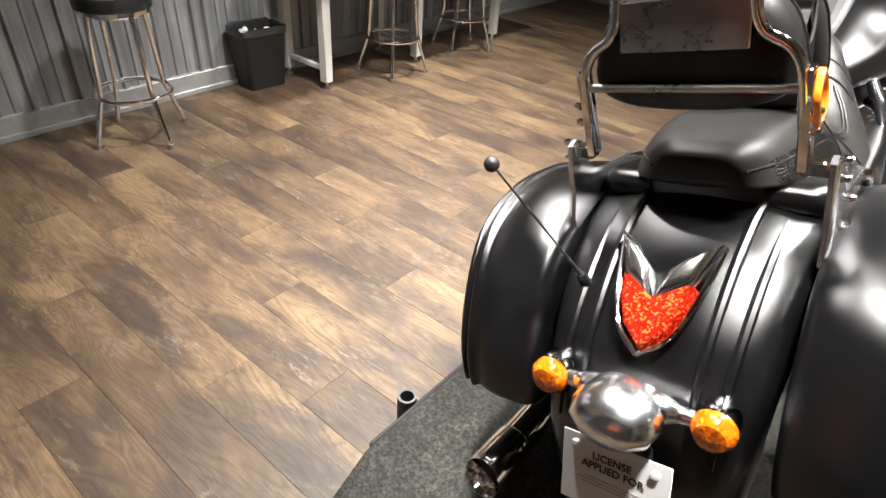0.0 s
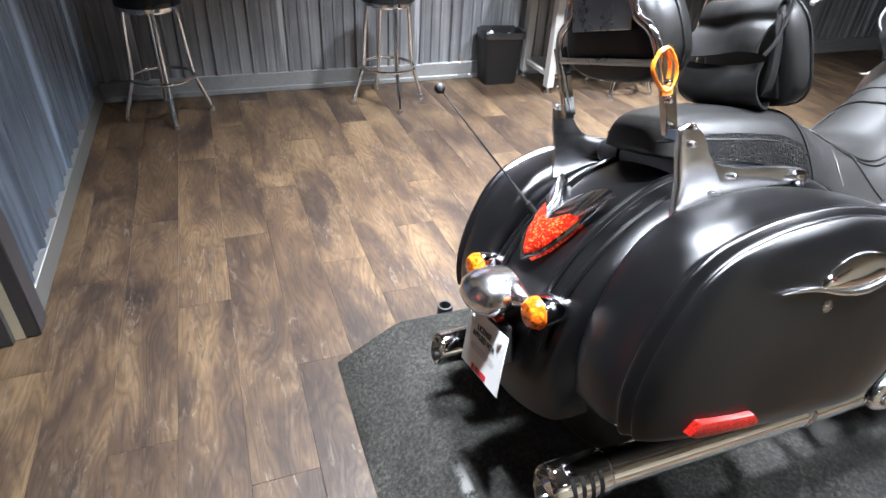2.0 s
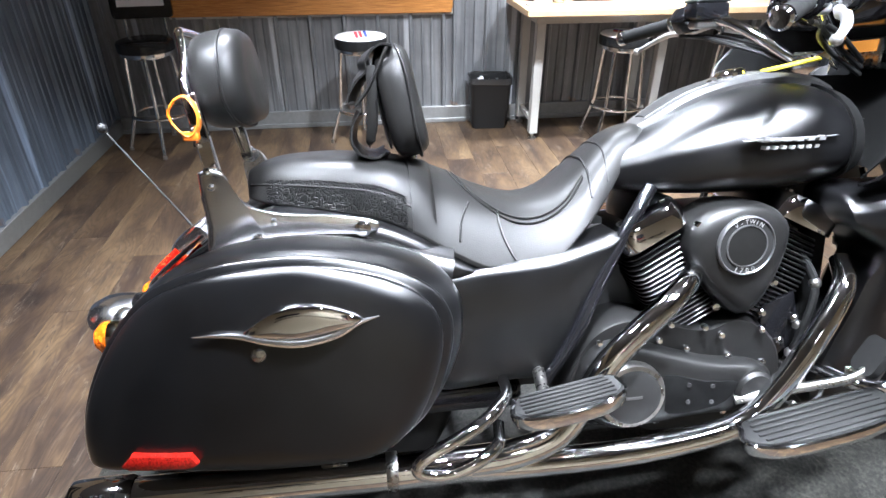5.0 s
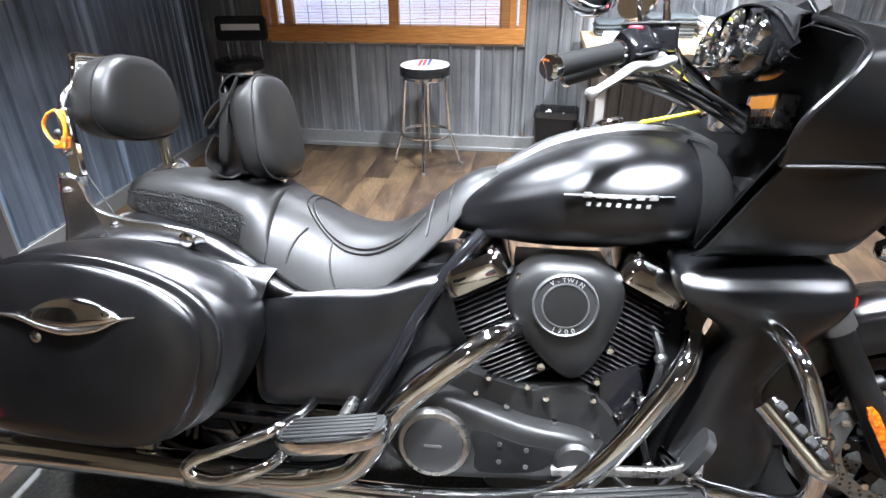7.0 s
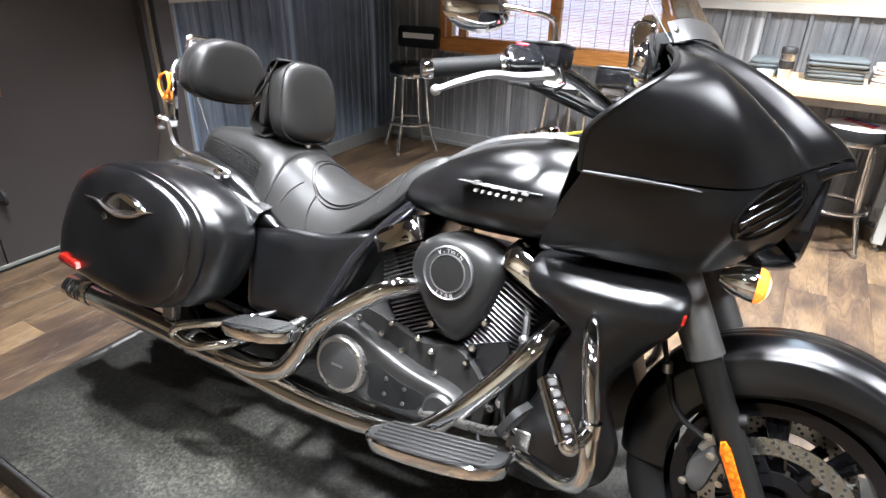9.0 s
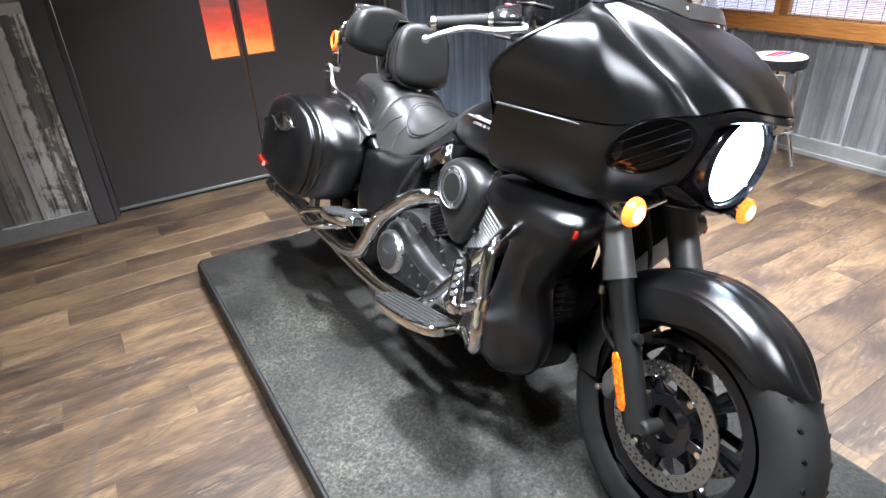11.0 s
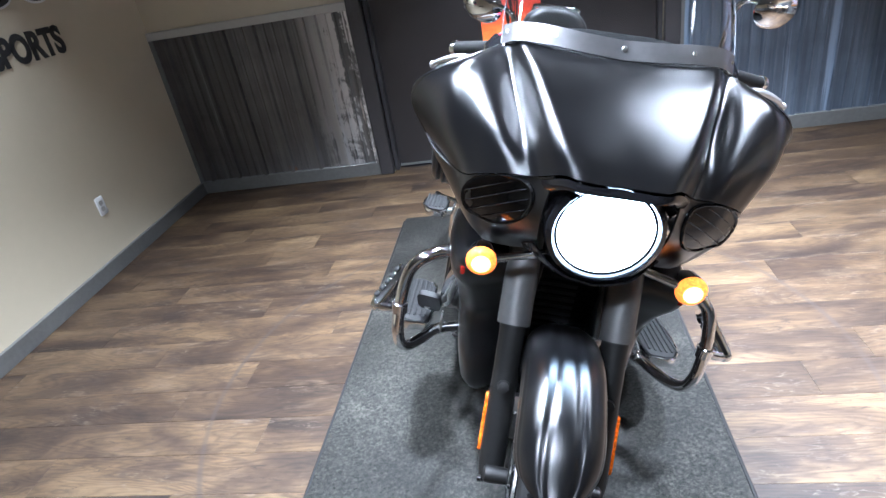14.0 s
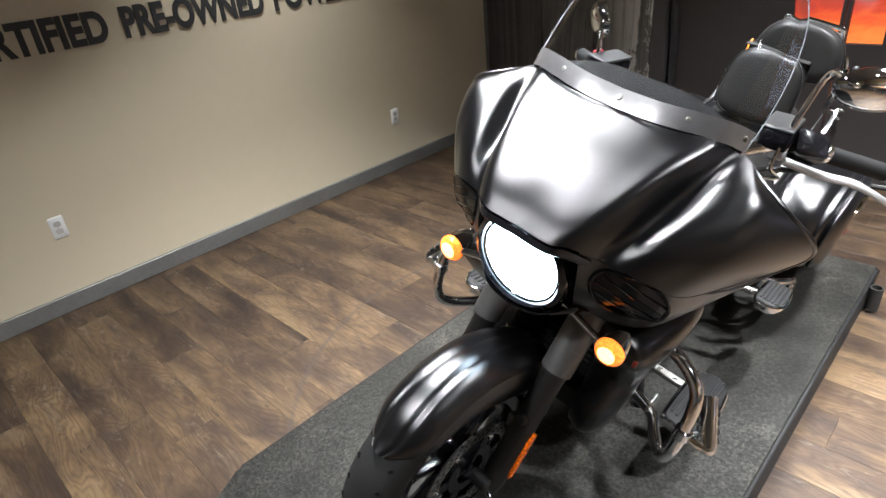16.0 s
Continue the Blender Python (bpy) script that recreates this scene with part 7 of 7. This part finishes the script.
for y in (2.735, 3.565, 4.50):
    for x in (-2.325, -2.70):
        lg = part("leg", box(x - 0.029, x + 0.029, y - 0.029, y + 0.029, 0.045, TZ - 0.042, 0.004), M_LEGPAINT, table)
        part("levelling_foot", lathe([(0.026, 0.0), (0.026, 0.012), (0.011, 0.016), (0.011, 0.046)], (x, y, 0), n=14), M_STEEL, lg)
    part("stretcher", box(-2.671, -2.354, y - 0.015, y + 0.015, 0.11, 0.14, 0.003), M_LEGPAINT, table)

M_GREYCLOTH = worn("charcoal_cotton", (0.055, 0.065, 0.07), 0.9, 0, 300, 0.05, 0.3, var=0.2)
M_PALECLOTH = worn("heather_grey_cotton", (0.42, 0.42, 0.42), 0.9, 0, 300, 0.05, 0.3, var=0.12)


def shirts(label, mat, x, y, n, turn=0.0, w=0.27, d=0.24):
    stk = thing("folded_shirts", label, "shirts", pose(x, y, TZ, 0, 0, turn), "stacks of folded shirts")
    random.seed(int(1000 * (x * x + y)))
    for k in range(n):
        z = 0.021 * k
        jx, jy, ww = random.uniform(-0.006, 0.006), random.uniform(-0.006, 0.006), w + random.uniform(-0.012, 0.012)
        bm = rings([[(xx + jx + 0.006 * math.sin(yy * 20 + k), yy + jy, zz) for xx, yy in rounded(d * s, ww * s, 0.025)] for zz, s in ((z + 0.0005, 0.96), (z + 0.006, 1.0), (z + 0.015, 1.0), (z + 0.0205, 0.95))])
        part("shirt", bm, mat, stk, sharp=60)
    return stk


shirts("stack of folded charcoal cotton shirts on the table", M_GREYCLOTH, -2.62, 2.79, 4, 0, 0.22, 0.22)
shirts("stack of folded charcoal cotton shirts on the table", M_GREYCLOTH, -2.58, 3.125, 6, 3, 0.29)
shirts("stack of folded heather grey shirts on the table", M_PALECLOTH, -2.60, 3.45, 5, -2, 0.29)
shirts("stack of folded heather grey shirts on the table", M_PALECLOTH, -2.62, 3.80, 4, 4, 0.28)
shirts("stack of folded charcoal cotton shirts on the table", M_GREYCLOTH, -2.60, 4.30, 4, -3)

cup = thing("travel_mug", "steel travel mug with black grip and lid", "mug", pose(-2.425, 2.875, TZ))
part("body", lathe([(0.030, 0.0), (0.033, 0.004), (0.036, 0.06), (0.037, 0.061)], (0, 0, 0), n=24), M_STEEL, cup)
part("grip", lathe([(0.038, 0.058), (0.0395, 0.062), (0.040, 0.10), (0.038, 0.104)], (0, 0, 0), n=24), M_RUBBER, cup)
part("collar", lathe([(0.0385, 0.102), (0.0405, 0.13), (0.040, 0.146)], (0, 0, 0), n=24), M_STEEL, cup)
part("lid", lathe([(0.042, 0.144), (0.042, 0.165), (0.036, 0.176), (0.0, 0.178)], (0, 0, 0), n=24), M_PLASTIC, cup)
can = thing("spray_can", "red and black aerosol spray can", "spray can", pose(-2.55, 4.02, TZ))
part("body", lathe([(0.031, 0.0), (0.032, 0.003), (0.032, 0.14), (0.026, 0.155)], (0, 0, 0), n=22), M_REDINK, can)
part("cap", lathe([(0.025, 0.152), (0.025, 0.185), (0.022, 0.19), (0.0, 0.191)], (0, 0, 0), n=18), M_STEEL, can)
for i, (px, py, rz) in enumerate(((-2.30, 2.70, 12), (-2.45, 2.77, -8))):
    pp = thing("paper_stack", "small stack of white printed papers", "papers", pose(px, py, TZ, 0, 0, rz))
    part("sheets", box(-0.07, 0.07, -0.05, 0.05, 0.0005, 0.012 + 0.02 * i, 0.001), M_WHITE, pp)

# ---- waste bin with liner ----
bin_ = thing("waste_bin", "tapered black plastic waste bin with clear liner", "waste bin", pose(-2.65, 2.485, 0, 0, 0, -4))


def bin_ring(z, s, w=0.30, d=0.21):
    return [(x * s, y * s, z) for x, y in rounded(d, w, 0.035)]


part("body", rings([bin_ring(0.0, 0.80), bin_ring(0.006, 0.82), bin_ring(0.325, 0.985), bin_ring(0.33, 1.02), bin_ring(0.348, 1.02), bin_ring(0.348, 0.985), bin_ring(0.02, 0.80)]), M_PLASTIC, bin_)
M_LINER = worn("thin_liner_film", (0.02, 0.02, 0.02), 0.12, 0, 60, 0.1, var=0.2)
random.seed(5)
wob = [random.uniform(0.0, 0.014) for _ in range(20)]
lr = []
for z, s in ((0.29, 0.95), (0.350, 0.975), (0.355, 1.025), (0.343, 1.035), (0.325, 1.035)):
    lr.append([(x * s, y * s, z + (wob[i % 20] if z > 0.335 else -wob[(i * 7) % 20] * 0.6)) for i, (x, y) in enumerate(rounded(0.21, 0.30, 0.035))])
part("liner", rings(lr, cap=False), M_LINER, bin_, "crumpled dark film liner over the rim", sharp=20)
for k in range(3):
    pb = bmesh.new()
    bmesh.ops.create_icosphere(pb, subdivisions=2, radius=0.032)
    for vv in pb.verts:
        vv.co *= random.uniform(0.65, 1.1)
    part("crumpled_paper", moved(pb, pose(-0.04 + 0.04 * k, -0.06 + 0.055 * k, 0.318 - 0.012 * (k % 2))), M_WHITE, bin_, "crumpled white paper", sharp=10)

# ---- bamboo blind ----
blind = thing("bamboo_blind", "lowered orange-brown bamboo slat blind over the window", "blind")


def bamboo():
    m = material("bamboo_slats", (0.5, 0.22, 0.06), 0.5)
    v = coords(m, (1, 3, 90))
    c = ramp(m, grain(m, v, 3, 4), [(0.3, (0.30, 0.11, 0.02)), (0.55, (0.52, 0.22, 0.05)), (0.75, (0.66, 0.33, 0.1))])
    wire(m, c, bsdf(m).inputs["Base Color"])
    bsdf(m).inputs["Transmission Weight"].default_value = 0.0
    return m


M_BAMBOO = bamboo()
BX = XW + 0.028
sl = bmesh.new()
random.seed(9)
z = WIN_Z0 + 0.075
while z < WIN_Z1:
    hgt = random.uniform(0.0026, 0.0048)
    box(BX, BX + 0.0025, WIN_Y0 - 0.03, WIN_Y1 + 0.03, z, z + hgt, bm=sl)
    z += 0.0098
tagged(part("slats", sl, M_BAMBOO, blind, "thin bamboo slats"), kind="stuff")
part("hem", box(BX - 0.002, BX + 0.012, WIN_Y0 - 0.035, WIN_Y1 + 0.035, WIN_Z0 - 0.03, WIN_Z0 + 0.075, 0.004), M_BAMBOO, blind)
part("head_roll", lathe([(0.045, 0.0), (0.045, WIN_Y1 - WIN_Y0 + 0.08)], (BX + 0.03, WIN_Y0 - 0.04, WIN_Z1 + 0.02), (0, 1, 0), 20), M_BAMBOO, blind)
for y in (WIN_Y0 - 0.02, WIN_Y0 + 0.045, WIN_Y0 + 0.91, WIN_Y1 - 0.045, WIN_Y1 + 0.02):
    part("lath", box(BX + 0.001, BX + 0.006, y - 0.022, y + 0.022, WIN_Z0, WIN_Z1, 0.001), M_BAMBOO, blind)
y = WIN_Y0 + 0.09
while y < WIN_Y1:
    part("cord", box(BX + 0.003, BX + 0.005, y - 0.0015, y + 0.0015, WIN_Z0 + 0.07, WIN_Z1), M_INK, blind)
    y += 0.105

def islands(me):
    """The unconnected pieces of a mesh, each as a bmesh."""
    src = bmesh.new()
    src.from_mesh(me)
    bmesh.ops.remove_doubles(src, verts=src.verts, dist=1e-5)
    left, out = set(src.verts), []
    while left:
        seed = min(left, key=lambda v: v.index)
        group, todo = {seed}, [seed]
        while todo:
            for e in todo.pop().link_edges:
                for v in e.verts:
                    if v not in group:
                        group.add(v)
                        todo.append(v)
        left -= group
        bm = bmesh.new()
        names = {v: bm.verts.new(v.co) for v in sorted(group, key=lambda v: v.index)}
        for f in src.faces:
            if f.verts[0] in group:
                bm.faces.new([names[v] for v in f.verts])
        out.append(bm)
    src.free()
    return out


# ---- lettering, outlets on the cream wall ----
WT = Matrix(((0, 0, -1, XE - 0.003), (-1, 0, 0, 0), (0, 1, 0, 0), (0, 0, 0, 1)))
sign = thing("wall_lettering", "black lettering reading CERTIFIED PRE-OWNED POWERSPORTS on cream paint", "lettering")
for txt, y_left, y_right in (("CERTIFIED", 3.51, 2.795), ("PRE-OWNED", 2.72, 1.89), ("POWERSPORTS", 1.82, 0.70)):
    o = words(txt, 0.182, Matrix.Identity(4), M_INK, sign, "word", 1.0, 0.0075, "LEFT", 0.0025)
    xs = [v.co.x for v in o.data.vertices]
    k = (y_left - y_right) / (max(xs) - min(xs))
    o.data.transform(WT @ Matrix.Translation((-y_left, 1.297, 0)) @ Matrix.Diagonal((k, 1.1, 1, 1)) @ Matrix.Translation((-min(xs), 0, 0)))
    for piece in islands(o.data):
        part("letter", piece, M_INK, sign, sharp=30)
    bpy.data.objects.remove(o)
emb = thing("wall_emblem", "black and red round emblem above the wall lettering", "emblem")
part("disc", lathe([(0.26, 0.0), (0.26, 0.006), (0.0, 0.006)], (XE - 0.001, 2.25, 1.77), (-1, 0, 0), 40), M_INK, emb)
part("red_bar", box(XE - 0.016, XE - 0.008, 2.10, 2.60, 1.60, 1.65, 0.001), M_REDINK, emb)
for y in (0.76, 1.06):
    part("lobe_edge", lathe([(0.19, 0.0), (0.19, 0.004), (0.0, 0.004)], (XE - 0.001, y, 1.755), (-1, 0, 0), 40), M_WHITE, emb, "pale outline")
    part("lobe", lathe([(0.178, 0.0), (0.178, 0.008), (0.0, 0.008)], (XE - 0.001, y, 1.755), (-1, 0, 0), 40), M_INK, emb)


def outlet(y, z):
    o = thing("outlet", "white duplex wall outlet with cover plate", "outlet", pose(XE, y, z), "wall outlets")
    part("cover", moved(rings([[(d, a * s, b * s) for a, b in rounded(0.072, 0.116, 0.008)] for d, s in ((0.0, 1.0), (-0.004, 1.0), (-0.006, 0.95))]), Matrix.Identity(4)), M_WHITE, o)
    for dz in (-0.02, 0.02):
        part("socket", moved(rings([[(d, a, b + dz) for a, b in rounded(0.034, 0.029, 0.01)] for d in (-0.006, -0.0075)]), Matrix.Identity(4)), M_LEGPAINT, o)
    part("screw", lathe([(0.003, 0.0), (0.003, 0.0015), (0.0, 0.002)], (-0.006, 0, 0), (-1, 0, 0), 8), M_STEEL, o)


outlet(0.99, 0.41)
outlet(3.36, 0.46)

# ---- floor planks, one by one ----
PLANK_W, PLANK_L, GAP = 0.1785, 1.22, 0.0003
meshes = {}


def plank_mesh(length, width):
    key = (round(length, 3), round(width, 3))
    if key not in meshes:
        bm = box(-length / 2 + GAP, length / 2 - GAP, -width / 2 + GAP, width / 2 - GAP, -0.006, 0.0, 0.0)
        edges = [e for e in bm.edges if e.verts[0].co.z > -0.001 and e.verts[1].co.z > -0.001]
        bmesh.ops.bevel(bm, geom=edges, offset=0.0008, segments=1, affect="EDGES")
        me = bpy.data.meshes.new("plank")
        bm.to_mesh(me)
        bm.free()
        me.materials.append(M_FLOOR)
        meshes[key] = me
    return meshes[key]


random.seed(21)
y = 0.132 - 2 * PLANK_W
row = 0
offs = [0.0, 0.44, 0.83, 0.2, 0.62, 1.02, 0.33]
while y < YN:
    x = XW - 0.02 - (offs[row % 7] + 0.08 * (row // 7)) % PLANK_L
    while x < XE:
        x0, x1 = max(x, XW - 0.02), min(x + PLANK_L, XE + 0.02)
        if x1 - x0 > 0.03:
            p = new("plank", plank_mesh(x1 - x0, PLANK_W))
            p.parent = floor
            p.location = ((x0 + x1) / 2, y + PLANK_W / 2, 0)
        x += PLANK_L
    y += PLANK_W
    row += 1
